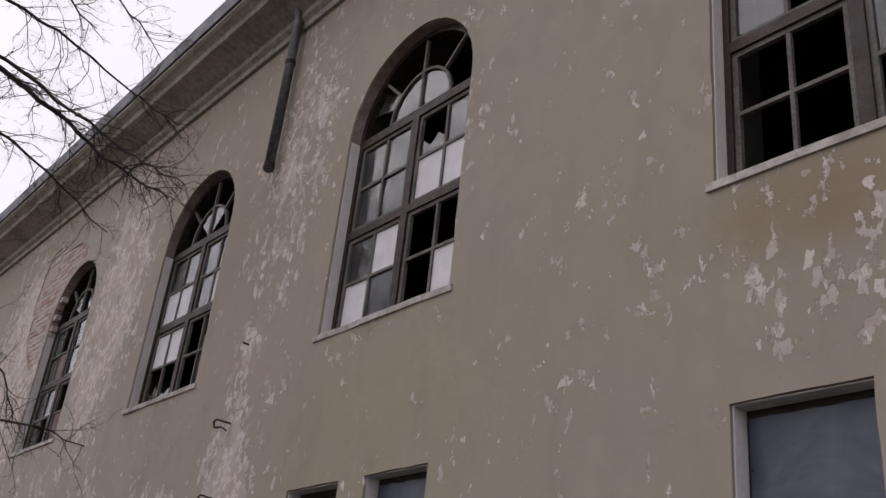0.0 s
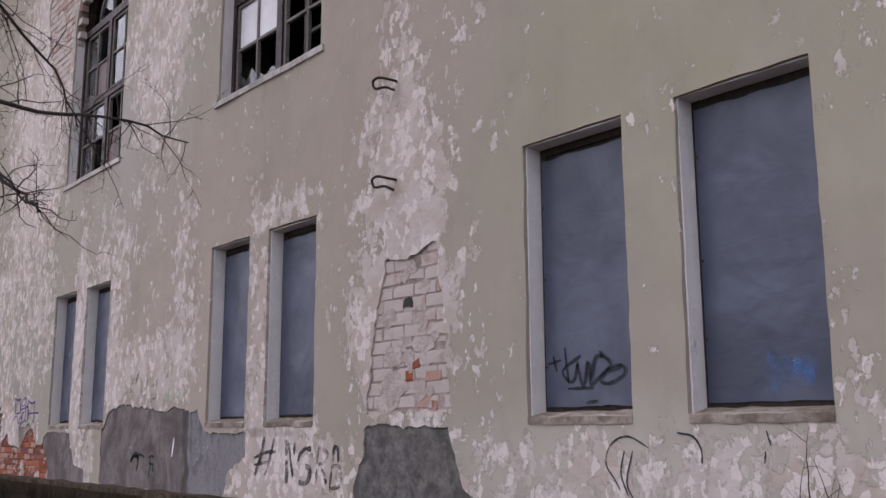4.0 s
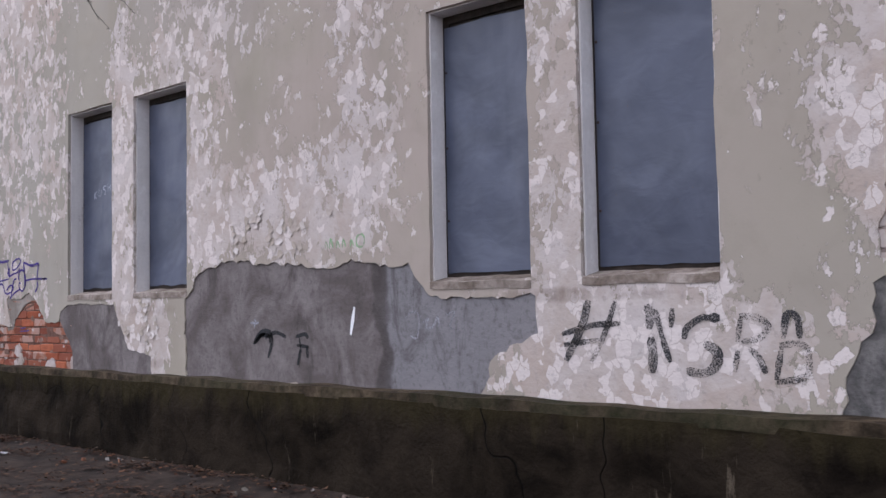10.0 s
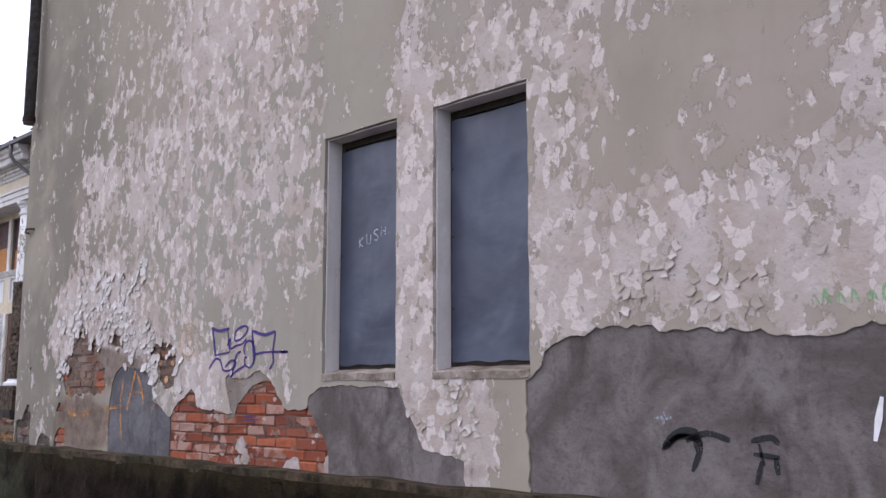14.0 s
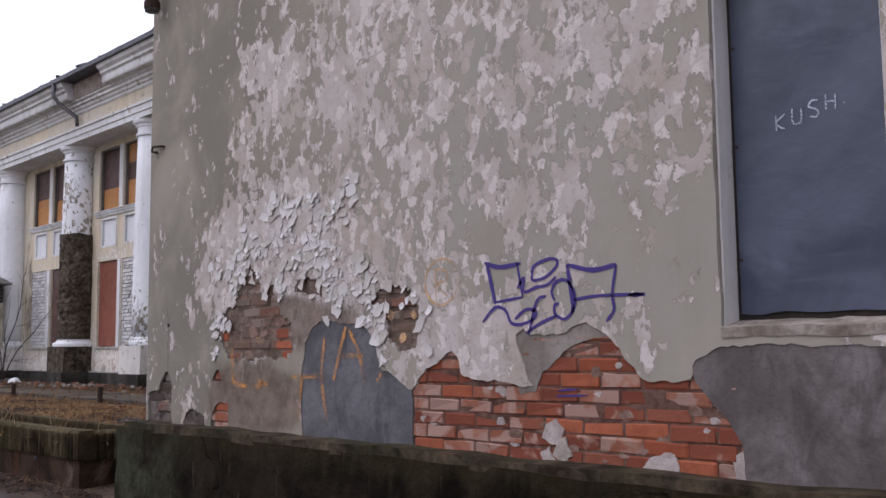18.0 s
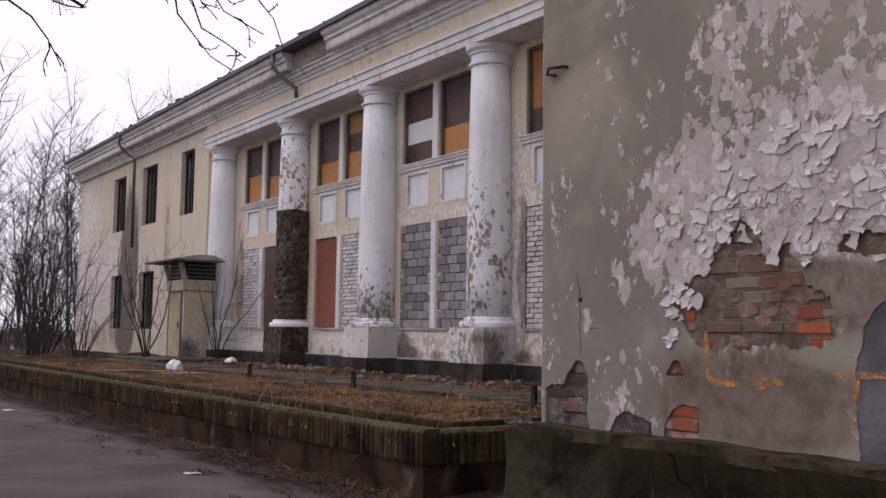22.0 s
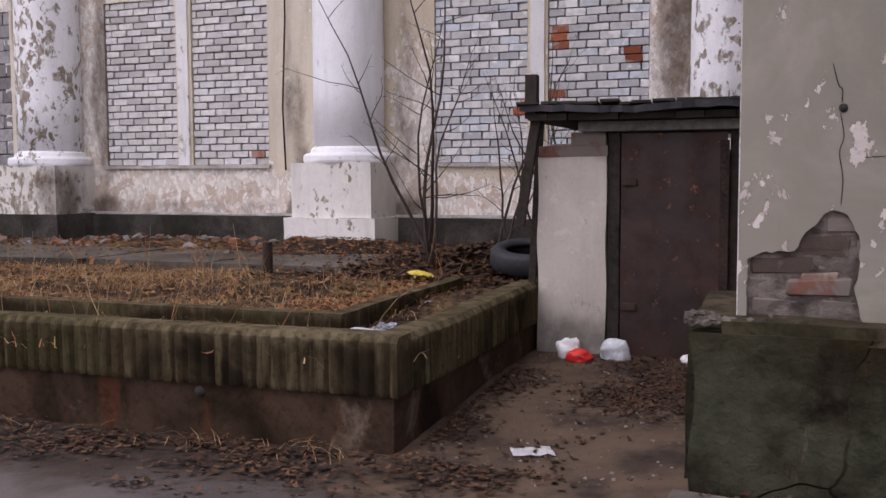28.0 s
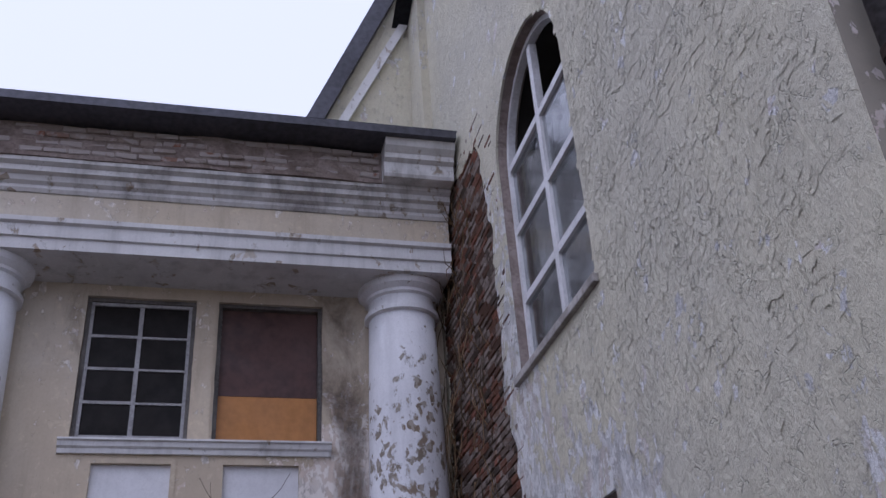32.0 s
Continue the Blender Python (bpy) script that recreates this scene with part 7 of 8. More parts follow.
def thicket(name, x, y, stems, height, spread, mat, label, seed, base=None, level=2, lean=(0, 0)):
    """Several thin stems from one root."""
    random.seed(seed)
    z = soil_height(x, y) - 0.03 if base is None else base
    bush = thing(name, (x, y, z), label, "shrub")
    for _ in range(stems + 2):
        v, f = [], []
        d = (random.uniform(-spread, spread) + lean[0], random.uniform(-spread, spread) + lean[1], 1)
        h = height * random.uniform(0.6, 1.0)
        pts = bend((x + random.uniform(-0.08, 0.08), y + random.uniform(-0.08, 0.08), z), d, h, 9, 0.17, 0.02)
        r = 0.006 * h + 0.003
        tube(v, f, pts, [r * (1 - 0.85 * i / 9) for i in range(10)], 6)
        sprout((v, f), pts, r * 0.85, level, 0.95 if name == "bush" else 0.8, 0.24, 0.05)
        raw("stem", v, f, mat, bush, "", True)
    return bush


thicket("shrub", 8.37, 25.45, 3, 2.9, 0.45, M_TWIG, "leafless shrub with thin grey stems in leaf litter", 3, lean=(0, 0.15))
thicket("shrub", 9.0, 25.0, 2, 2.0, 0.4, M_TWIG, "leafless shrub with thin grey stems in leaf litter", 4)
thicket("shrub", 9.6, 24.75, 2, 2.6, 0.35, M_TWIG, "leafless shrub with thin grey stems in leaf litter", 6)
thicket("shrub", 9.6, 46.3, 5, 4.2, 0.2, M_TWIG, "bare sapling beside the porch booth", 7, 0.3)
thicket("shrub", 10.9, 43.9, 5, 4.0, 0.2, M_TWIG, "bare sapling beside the porch booth", 8, 0.3)
for k, (x, y, h) in enumerate(((7.6, 52.0, 5.5), (8.4, 54.5, 6.5), (7.2, 56.5, 6.0), (8.9, 51.0, 4.2), (6.2, 59.0, 6.5), (9.4, 57.5, 5.5), (5.2, 62.0, 6.0))):
    thicket("bush", x, y, 10, h, 0.34, M_BARK, "tangled leafless bush beside the wing", 20 + k, 0.0, 2)
for k, (y, h) in enumerate(((5.95, 0.75), (5.86, 0.55), (5.25, 0.7), (4.75, 0.5))):
    thicket("weed", 4.5, y, 1, h, 0.25, M_TWIG, "dry weed stalk rooted on the plinth ledge", 30 + k, 0.69, 1)


def woods():
    """Far bare woods, in one mesh."""
    random.seed(11)
    v, f = [], []
    for k in range(160):
        x, y = random.uniform(-12, 34), random.uniform(72, 150)
        if x > 10 and y < 80:
            continue
        h = random.uniform(12, 19)
        line = bend((x, y, -0.2), (random.uniform(-0.08, 0.08), 0, 1), h, 6, 0.06, 0.05)
        tube(v, f, line, [0.1 * (1 - 0.9 * i / 6) for i in range(7)], 5)
        for _ in range(34):
            i = random.randint(1, 5)
            p = line[i].lerp(line[i + 1], random.random()) if i < 6 else line[i]
            sub = bend(p, (random.uniform(-1, 1), random.uniform(-1, 1), random.uniform(0.3, 1.3)), h * random.uniform(0.12, 0.28), 3, 0.25, 0.1)
            tube(v, f, sub, [0.035, 0.025, 0.018, 0.008], 3)
            for _ in range(3):
                q = sub[random.randint(1, 2)]
                tube(v, f, bend(q, (random.uniform(-1, 1), random.uniform(-1, 1), random.uniform(0, 1.2)), h * 0.08, 2, 0.3, 0.1), [0.016, 0.012, 0.006], 3)
    tagged(raw("far_woods", v, f, M_FARWOOD), "distant belt of bare grey-brown trees", "woods", kind="stuff")
    v, f = [], []
    for k in range(2600):
        x, y = random.uniform(-14, 34), random.uniform(66, 110)
        tube(v, f, bend((x, y, -0.1), (random.uniform(-0.5, 0.5), random.uniform(-0.5, 0.5), 1), random.uniform(1, 3.0), 3, 0.3, 0), [0.032, 0.026, 0.02, 0.01], 3)
    tagged(raw("undergrowth", v, f, M_FARWOOD), "distant brown undergrowth below the bare trees", "undergrowth", kind="stuff")


woods()

# ---- leaves, grass, rubble ----
random.seed(21)


def leaf_litter(count, spot, size=(0.03, 0.06)):
    v, f = [], []
    for _ in range(count):
        x, y, z = spot()
        s, a = random.uniform(*size), random.uniform(0, 6.28)
        ca, sa, c1, c2 = math.cos(a), math.sin(a), random.uniform(-0.2, 0.6), random.uniform(-0.2, 0.6)
        k = len(v)
        for p, q, h in ((-1, 0, c1), (-0.2, -0.6, 0.05), (-0.2, 0.6, 0.05), (0.5, -0.45, 0.08), (0.5, 0.45, 0.08), (1, 0, c2)):
            v.append((x + s * (p * ca - q * sa), y + s * (p * sa + q * ca), z + s * max(0, h) + 0.004))
        f += [(k, k + 1, k + 2), (k + 1, k + 3, k + 4, k + 2), (k + 3, k + 5, k + 4)]
    return v, f


clumps = [(6 + 17 * random.random(), abs(random.gauss(0, 0.55))) for _ in range(230)] + [(23.5 + 30 * random.random() ** 1.2, abs(random.gauss(0, 0.4))) for _ in range(420)]


def on_ground(x, y):
    return x, y, ground_z(x, y)


def by_wall():
    y, away = random.choice(clumps)
    y += random.gauss(0, 0.16)
    edge = 4.4 if y < 23 else 4.66
    x = edge - abs(away + random.gauss(0, 0.07)) - 0.02
    return x, y, ground_z(x, y) + 0.006 + abs(random.gauss(0, 0.012))


drifts = [(random.uniform(5.7, 7.1), 22.95 + abs(random.gauss(0, 0.25))) for _ in range(34)] + [(random.uniform(4.8, 7.0), random.uniform(23.0, 24.1)) for _ in range(9)] + [(random.uniform(5.0, 6.8), 24.12) for _ in range(9)]


def by_shed():
    x, y = random.choice(drifts)
    x, y = x + random.gauss(0, 0.14), y + random.gauss(0, 0.11)
    x, y = max(4.72, min(7.12, x)), max(22.92, min(24.16, y))
    return x, y, ground_z(x, y) + 0.006


def on_bed():
    x, y = random.uniform(4.95, 12.1), 24.4 + 24 * random.random() ** 1.5
    return x, y, soil_height(x, y) + 0.012


def on_mound():
    x, y = random.gauss(9.2, 0.9), random.gauss(25.2, 0.6)
    x, y = min(12.1, max(7.6, x)), max(24.35, y)
    return x, y, soil_height(x, y) + random.uniform(0.01, 0.05)


for spot, n, size, label in ((by_wall, 24000, (0.01, 0.03), "brown dead leaves along the wall foot"), (by_shed, 3000, (0.008, 0.026), "trodden dead leaves before the shed"), (on_bed, 14000, (0.015, 0.04), "brown dead leaves on the bed"), (on_mound, 4200, (0.03, 0.065), "heap of brown dead leaves among shrubs")):
    v, f = leaf_litter(n, spot, size)
    tagged(raw("leaf_litter", v, f, M_LEAF), label, "leaves", kind="stuff")


def grass(count, spot, label, tall=(0.035, 0.13)):
    v, f = [], []
    for _ in range(count):
        x, y, z = spot()
        h, a, w = random.uniform(*tall), random.uniform(0, 6.28), random.uniform(0.002, 0.004)
        lean = random.uniform(1.0, 2.1)
        dx, dy = math.cos(a), math.sin(a)
        k = len(v)
        for t in (0, 0.55, 1.0):
            px, py, pz = x + dx * h * lean * t * t, y + dy * h * lean * t * t, z + h * (t - 0.55 * lean * t * t * 0.6)
            v += [(px - dy * w * (1.1 - t), py + dx * w * (1.1 - t), pz), (px + dy * w * (1.1 - t), py - dx * w * (1.1 - t), pz)]
        f += [(k, k + 1, k + 3, k + 2), (k + 2, k + 3, k + 5, k + 4)]
    tagged(raw("dry_grass", v, f, M_GRASS), label, "grass", kind="stuff")


tufts = [(random.uniform(5.6, 8.3), 25.0 + 20 * random.random() ** 1.3) for _ in range(210)] + [(random.uniform(5.0, 5.4), 24.6 + 18 * random.random() ** 1.3) for _ in range(40)]


def in_bed():
    x, y = random.choice(tufts)
    x, y = x + random.gauss(0, 0.2), y + random.gauss(0, 0.2)
    return x, y, soil_height(x, y) - 0.01


def by_kerb():
    y = 24.4 + 16 * random.random() ** 1.4
    x = random.gauss(4.56, 0.06)
    return x, y, ground_z(x, y)


grass(38000, in_bed, "matted straw-coloured dry grass on the bed")
verts, faces = [], []
for _ in range(420):
    x, y = random.choice(tufts)
    x, y = x + random.gauss(0, 0.25), y + random.gauss(0, 0.25)
    pts = bend((x, y, soil_height(x, y) - 0.01), (random.uniform(-0.5, 0.5), random.uniform(-0.5, 0.5), 1), random.uniform(0.15, 0.5), 4, 0.2, -0.04)
    tube(verts, faces, pts, [0.0025, 0.0022, 0.002, 0.0015, 0.001], 3)
tagged(raw("dry_stalks", verts, faces, M_GRASS), "thin dry stalks standing in the matted grass", "grass", kind="stuff")
v, f = leaf_litter(900, lambda: (random.gauss(6.6, 0.6), 25.0 + abs(random.gauss(0, 0.22)), 0.0), (0.015, 0.04))
v = [(x, y, z + soil_height(x, y) + 0.02) for x, y, z in v]
w, g = leaf_litter(4200, lambda: (5.6 + 5.6 * random.random(), 24.9 + 20 * random.random() ** 1.5, 0.0), (0.015, 0.042))
w = [(x, y, z + max(soil_height(x, y), 0.44 if 8.4 < x < 10.05 and y > 26.3 else 0) + 0.02) for x, y, z in w]
tagged(raw("leaf_litter", w, g, M_RUST_LEAF), "rust-brown leaves scattered over the bed", "leaves", kind="stuff")
tagged(raw("leaf_litter", v, f, M_RUST_LEAF), "rust-coloured leaves heaped in the corner of the bed", "leaves", kind="stuff")
v, f = leaf_litter(3600, lambda: (min(12.1, random.gauss(10.6, 0.8)), 25.5 + 21 * random.random(), 0.0), (0.015, 0.045))
v = [(x, y, z + max(soil_height(x, y), 0.43 if x < 10.0 else 0) + 0.015) for x, y, z in v]
tagged(raw("leaf_litter", v, f, M_RUST_LEAF), "rust-brown leaves along the foot of the building", "leaves", kind="stuff")
grass(520, lambda: on_ground(random.gauss(3.72, 0.12), random.gauss(22.5, 0.35)), "flattened straw at the edge of the apron", (0.02, 0.06))
grass(260, by_kerb, "dry grass tufts at the foot of the low wall", (0.05, 0.14))


def stones(name, count, spot, size, label, mat=None):
    v, f = [], []
    for _ in range(count):
        x, y, z = spot()
        s = [random.uniform(*size) for _ in range(3)]
        m = pose(x, y, z + s[2] * 0.3, random.uniform(-25, 25), random.uniform(-25, 25), random.uniform(0, 360))
        k = len(v)
        for a, b, c in ((-1, -1, -1), (1, -1, -1), (1, 1, -1), (-1, 1, -1), (-0.8, -0.8, 1), (0.8, -0.9, 0.8), (0.9, 0.7, 1), (-0.9, 0.9, 0.9)):
            v.append(m @ Vector((a * s[0] * random.uniform(0.8, 1.1), b * s[1] * 0.7, c * s[2] * 0.5)))
        f += [[k + i for i in q] for q in ((3, 2, 1, 0), (4, 5, 6, 7), (0, 1, 5, 4), (1, 2, 6, 5), (2, 3, 7, 6), (3, 0, 4, 7))]
    tagged(raw(name, v, f, mat or M_RUBBLE), label, "rubble", kind="stuff")


def at_wing():
    y = random.uniform(28, 46)
    x = random.gauss(10.9, 0.7)
    return min(12.0, x), y, soil_height(min(12.0, x), y)


stones("rubble", 460, at_wing, (0.015, 0.09), "broken brick and plaster rubble along the building foot")
stones("gravel", 320, lambda: on_ground(random.uniform(4.5, 7.1), random.uniform(22.95, 24.15)), (0.003, 0.012), "small stones trodden into the soil", M_GRIT)
stones("plaster_crumbs", 260, lambda: (4.38 - abs(random.gauss(0, 0.18)), random.uniform(3, 22.5), 0.02), (0.008, 0.03), "fallen plaster crumbs below the plinth")

# ---- litter ----
def crumpled(name, x, y, z, r, mat, label, flat=0.7, seed=0):
    bm = bmesh.new()
    bmesh.ops.create_icosphere(bm, subdivisions=4, radius=1)
    for q in bm.verts:
        n = 1 + 0.28 * noise.noise(q.co * 1.6 + Vector((seed, 0, 0))) + 0.16 * abs(noise.noise(q.co * 4.2 + Vector((seed, 2, 0)))) + 0.06 * noise.noise(q.co * 11)
        q.co = Vector((q.co.x * r[0] * n, q.co.y * r[1] * n, max(-0.5, q.co.z) * r[2] * n * flat))
    low = min(q.co.z for q in bm.verts)
    for q in bm.verts:
        q.co.z -= low
    me = bpy.data.meshes.new(name)
    bm.to_mesh(me)
    bm.free()
    me.materials.append(mat)
    me.shade_smooth()
    return tagged(hang(name, me, None, pose(x, y, z)), label, "litter")


crumpled("plastic_bag", 6.87, 23.82, 0.03, (0.055, 0.08, 0.065), M_PLASTIC_RED, "crumpled red plastic bag by the shed door", 0.8, 1)
crumpled("plastic_bag", 6.98, 23.92, 0.03, (0.06, 0.08, 0.1), M_PAPER, "crumpled white plastic bag by the shed door", 0.9, 2)
crumpled("plastic_bag", 6.98, 23.6, 0.03, (0.07, 0.1, 0.1), M_PLASTIC_CLEAR, "knotted translucent plastic bag by the shed door", 0.9, 3)
crumpled("litter_bag", 7.1, 22.98, 0.03, (0.06, 0.08, 0.07), M_PAPER, "small white crumpled bag on the ground", 0.7, 4)
crumpled("litter_bag", 7.05, 23.13, 0.03, (0.04, 0.05, 0.05), M_PAPER, "small white crumpled bag on the ground", 0.7, 5)
crumpled("white_sack", 8.16, 39.75, 0.36, (0.17, 0.22, 0.2), M_PAPER, "white plastic sack lying on the bed", 0.8, 6)
crumpled("white_sack", 11.0, 43.2, 0.36, (0.15, 0.2, 0.16), M_PAPER, "white plastic sack lying on the bed", 0.8, 7)
crumpled("plastic_tub", 7.76, 25.34, soil_height(7.76, 25.34), (0.09, 0.12, 0.06), M_YELLOW, "squashed yellow plastic tub", 0.8, 8)
crumpled("red_rag", 11.4, 25.5, soil_height(11.4, 25.5), (0.14, 0.22, 0.08), M_PLASTIC_RED, "red rag among the leaves", 0.8, 9)


def paper(x, y, z, w, h, turn, label, mat=None):
    bm = bmesh.new()
    n = 5
    g = [[bm.verts.new((w * (i / n - 0.5), h * (j / n - 0.5), 0.012 + 0.012 * noise.noise((i * 0.9 + x, j * 0.9 + y, 0)))) for i in range(n + 1)] for j in range(n + 1)]
    for j in range(n):
        for i in range(n):
            bm.faces.new([g[j][i], g[j][i + 1], g[j + 1][i + 1], g[j + 1][i]])
    bmesh.ops.solidify(bm, geom=bm.faces[:], thickness=0.002)
    return tagged(part("paper", bm, mat or M_PAPER, None, label, m=pose(x, y, z, 0, 0, turn)), category="litter")


paper(4.95, 23.62, ground_z(4.95, 23.62), 0.14, 0.2, 25, "white sheet of paper lying on the soil")
paper(3.6, 26.4, ground_z(3.6, 26.4), 0.1, 0.16, 60, "scrap of white paper on the asphalt")
paper(3.55, 34.4, ground_z(3.55, 34.4), 0.16, 0.22, 10, "scrap of white paper on the asphalt")
paper(3.2, 9.6, 0.02, 0.1, 0.14, 70, "scrap of white paper on the dirt")
paper(2.3, 12.4, 0.02, 0.2, 0.12, 20, "flattened grey carton on the dirt", M_PLASTIC_CLEAR)
paper(3.9, 16.8, 0.02, 0.08, 0.12, 40, "scrap of white paper by the plinth")
paper(7.2, 38.6, 0.4, 1.2, 2.6, 20, "pale plastic sheeting spread on the bed", M_PLASTIC_CLEAR)
paper(5.62, 24.68, 0.4, 0.3, 0.12, 15, "torn pale wrapper in the bed", M_PALE_SPRAY)


def bottle(x, y, z, turn, mat, label):
    b = thing("bottle", (x, y, z), label, "bottle")
    m = pose(x, y, z + 0.035, 0, 90, turn)
    part("body", lathe([(0.02, 0), (0.034, 0.01), (0.034, 0.17), (0.026, 0.21), (0.014, 0.235), (0.013, 0.25)], 0, 0, 14), mat, b, "", True, m)
    part("cap", lathe([(0.016, 0.25), (0.016, 0.27)], 0, 0, 12), M_BLUE_SPRAY, b, "", False, m)


bottle(5.4, 24.62, 0.36, 70, M_PLASTIC_CLEAR, "crushed clear plastic bottle in the bed")
bottle(6.75, 24.68, 0.36, 130, M_PLASTIC_CLEAR, "clear plastic bottle in the bed")


def tyre(x, y, z, tilt, turn):
    t = thing("tyre", (x, y, z), "old black car tyre lying on leaves", "tyre")
    prof = [(0.19, -0.07), (0.2, -0.085), (0.26, -0.095), (0.295, -0.08), (0.31, -0.06), (0.315, 0), (0.31, 0.06), (0.295, 0.08), (0.26, 0.095), (0.2, 0.085), (0.19, 0.07), (0.185, 0.05), (0.27, 0.06), (0.28, 0), (0.27, -0.06), (0.185, -0.05)]
    bm, s = bmesh.new(), 48
    rings = [[bm.verts.new(((r + (0.004 if k % 2 and r > 0.3 else 0)) * math.cos(2 * math.pi * k / s), (r + (0.004 if k % 2 and r > 0.3 else 0)) * math.sin(2 * math.pi * k / s), h)) for r, h in prof] for k in range(s)]
    n = len(prof)
    for k in range(s):
        for i in range(n):
            bm.faces.new([rings[k][i], rings[k][(i + 1) % n], rings[(k + 1) % s][(i + 1) % n], rings[(k + 1) % s][i]])
    part("carcass", bm, M_RUBBER, t, "", True, pose(x, y, z + 0.16, 4, tilt, turn))


tyre(8.3, 24.74 - 0.17, soil_height(8.3, 24.74) - 0.04, -11, 0)
for y, h in ((26.98, 0.3), (31.5, 0.3), (35.6, 0.28)):
    x = 8.2
    post = thing("post_stub", (x, y, 0.36), "short rusty iron pipe stub in the bed", "post", "row of iron stubs along the bed")
    part("tube", lathe([(0.045, 0.3), (0.045, 0.38 + h), (0.035, 0.385 + h)], x, y, 12), M_IRON, post)
    part("collar", lathe([(0.055, 0.36), (0.055, 0.4)], x, y, 12), M_IRON, post)

# wet concrete strip along the plinth
tagged(part("pavement", rough_block(3.72, 4.41, 20.4, 22.92, -0.06, 0.03, 0.13, 0.035, 50), stone("wet_apron", (0.1, 0.09, 0.078), (0.27, 0.26, 0.235), 0.35, 3.0, 0.5, 0.6, 0.7)), "wet broken concrete apron at the building corner", "pavement", kind="structure")
stones("broken_plaster", 70, lambda: (random.uniform(4.43, 4.6), 22.86 - abs(random.gauss(0, 0.12)), random.uniform(0.69, 0.715)), (0.007, 0.026), "broken plaster lumps on the plinth corner", M_RUBBLE_BED)

# ---- painted marks on the walls ----

def ribbon(verts, faces, pts, width, x):
    """A brush line with rounded ends."""
    line = smooth_line([(0, u, v) for u, v in pts], 4) if len(pts) > 2 else [Vector((0, *pts[0])), Vector((0, *pts[0])).lerp(Vector((0, *pts[1])), 0.5), Vector((0, *pts[1]))]
    k, n = len(verts), len(line)
    for i, p in enumerate(line):
        d = (line[min(i + 1, n - 1)] - line[max(i - 1, 0)])
        d = d.normalized() if d.length > 1e-6 else Vector((0, 1, 0))
        s = Vector((0, -d.z, d.y)) * width / 2 * (0.6 if i in (0, n - 1) else 1.0) * (1 + 0.25 * noise.noise(p * 14))
        verts += [(x, p.y + s.y, p.z + s.z), (x, p.y - s.y, p.z - s.z)]
    for i in range(n - 1):
        faces.append((k + 2 * i, k + 2 * i + 1, k + 2 * i + 3, k + 2 * i + 2))


def mark(mat, width, x, *pts):
    """One sprayed or scratched line on the hall wall."""
    verts, faces = [], []
    ribbon(verts, faces, list(pts), width, x - 0.004)
    raw("graffiti", verts, faces, mat, plaster, mat.name.replace("_", " ") + " stroke")


def strokes(mat, width, x, lines):
    for line in lines:
        mark(mat, width, x, *line)


strokes(M_PURPLE_SPRAY, 0.026, 4.61, [
    [(18.55, 1.8), (18.43, 1.77), (18.27, 1.78)], [(18.53, 1.79), (18.5, 1.68), (18.47, 1.56)], [(17.94, 1.75), (17.77, 1.71), (17.62, 1.73)], [(17.94, 1.75), (17.91, 1.56), (17.91, 1.49)]])
strokes(M_PURPLE_SPRAY, 0.018, 4.61, [
    [(18.47, 1.57), (18.26, 1.59)], [(18.26, 1.59), (18.3, 1.79)], [(18.57, 1.46), (18.47, 1.54), (18.39, 1.52), (18.35, 1.45), (18.27, 1.44), (18.18, 1.47), (18.17, 1.51), (18.24, 1.52), (18.32, 1.47)],
    [(18.19, 1.71), (18.17, 1.76), (18.07, 1.79), (18.01, 1.78), (18.02, 1.74), (18.1, 1.69), (18.18, 1.68), (18.19, 1.71)], [(18.3, 1.64), (18.25, 1.7), (18.25, 1.62), (18.16, 1.64), (18.08, 1.65), (18.02, 1.69)],
    [(18.24, 1.39), (18.14, 1.44), (18.02, 1.48)], [(18.22, 1.38), (18.16, 1.56), (18.09, 1.59)], [(18.03, 1.56), (18.05, 1.61), (18.02, 1.66), (17.96, 1.67), (17.91, 1.63), (17.89, 1.55), (17.92, 1.49), (17.97, 1.46), (18.03, 1.49), (18.03, 1.54), (18.0, 1.54)],
    [(17.62, 1.73), (17.65, 1.58), (17.64, 1.5), (17.69, 1.44)], [(17.9, 1.56), (17.74, 1.575), (17.46, 1.57)]])
strokes(M_PURPLE_SPRAY, 0.024, 4.61, [[(17.55, 1.57), (17.45, 1.57)]])
strokes(M_PURPLE_SPRAY, 0.012, 4.622, [[(18.03, 1.08), (17.9, 1.09)], [(18.04, 1.05), (17.83, 1.06)]])
strokes(M_ORANGE_SPRAY, 0.034, 4.61, [
    [(21.27, 1.33), (21.265, 1.1), (21.21, 1.055), (21.06, 1.04)], [(20.98, 1.04), (20.89, 1.07), (20.77, 1.06)], [(20.93, 1.02), (20.84, 1.08)], [(20.09, 1.39), (20.12, 1.15), (20.09, 0.94), (20.04, 0.77)],
    [(20.48, 1.12), (20.32, 1.12), (20.09, 1.13)], [(20.35, 1.14), (20.39, 0.85), (20.43, 0.74)], [(19.85, 1.46), (19.92, 1.29), (19.99, 1.1)], [(19.82, 1.44), (19.71, 1.29), (19.66, 1.09)], [(19.92, 1.27), (19.66, 1.27)], [(19.47, 1.16), (19.53, 1.1)]])
strokes(M_FAINT_ORANGE, 0.06, 4.605, [[(20.94, 1.39), (20.84, 1.38)], [(19.36, 1.55), (19.4, 1.5)], [(19.24, 1.4), (19.29, 1.36)], [(19.15, 1.54), (19.17, 1.5)]])
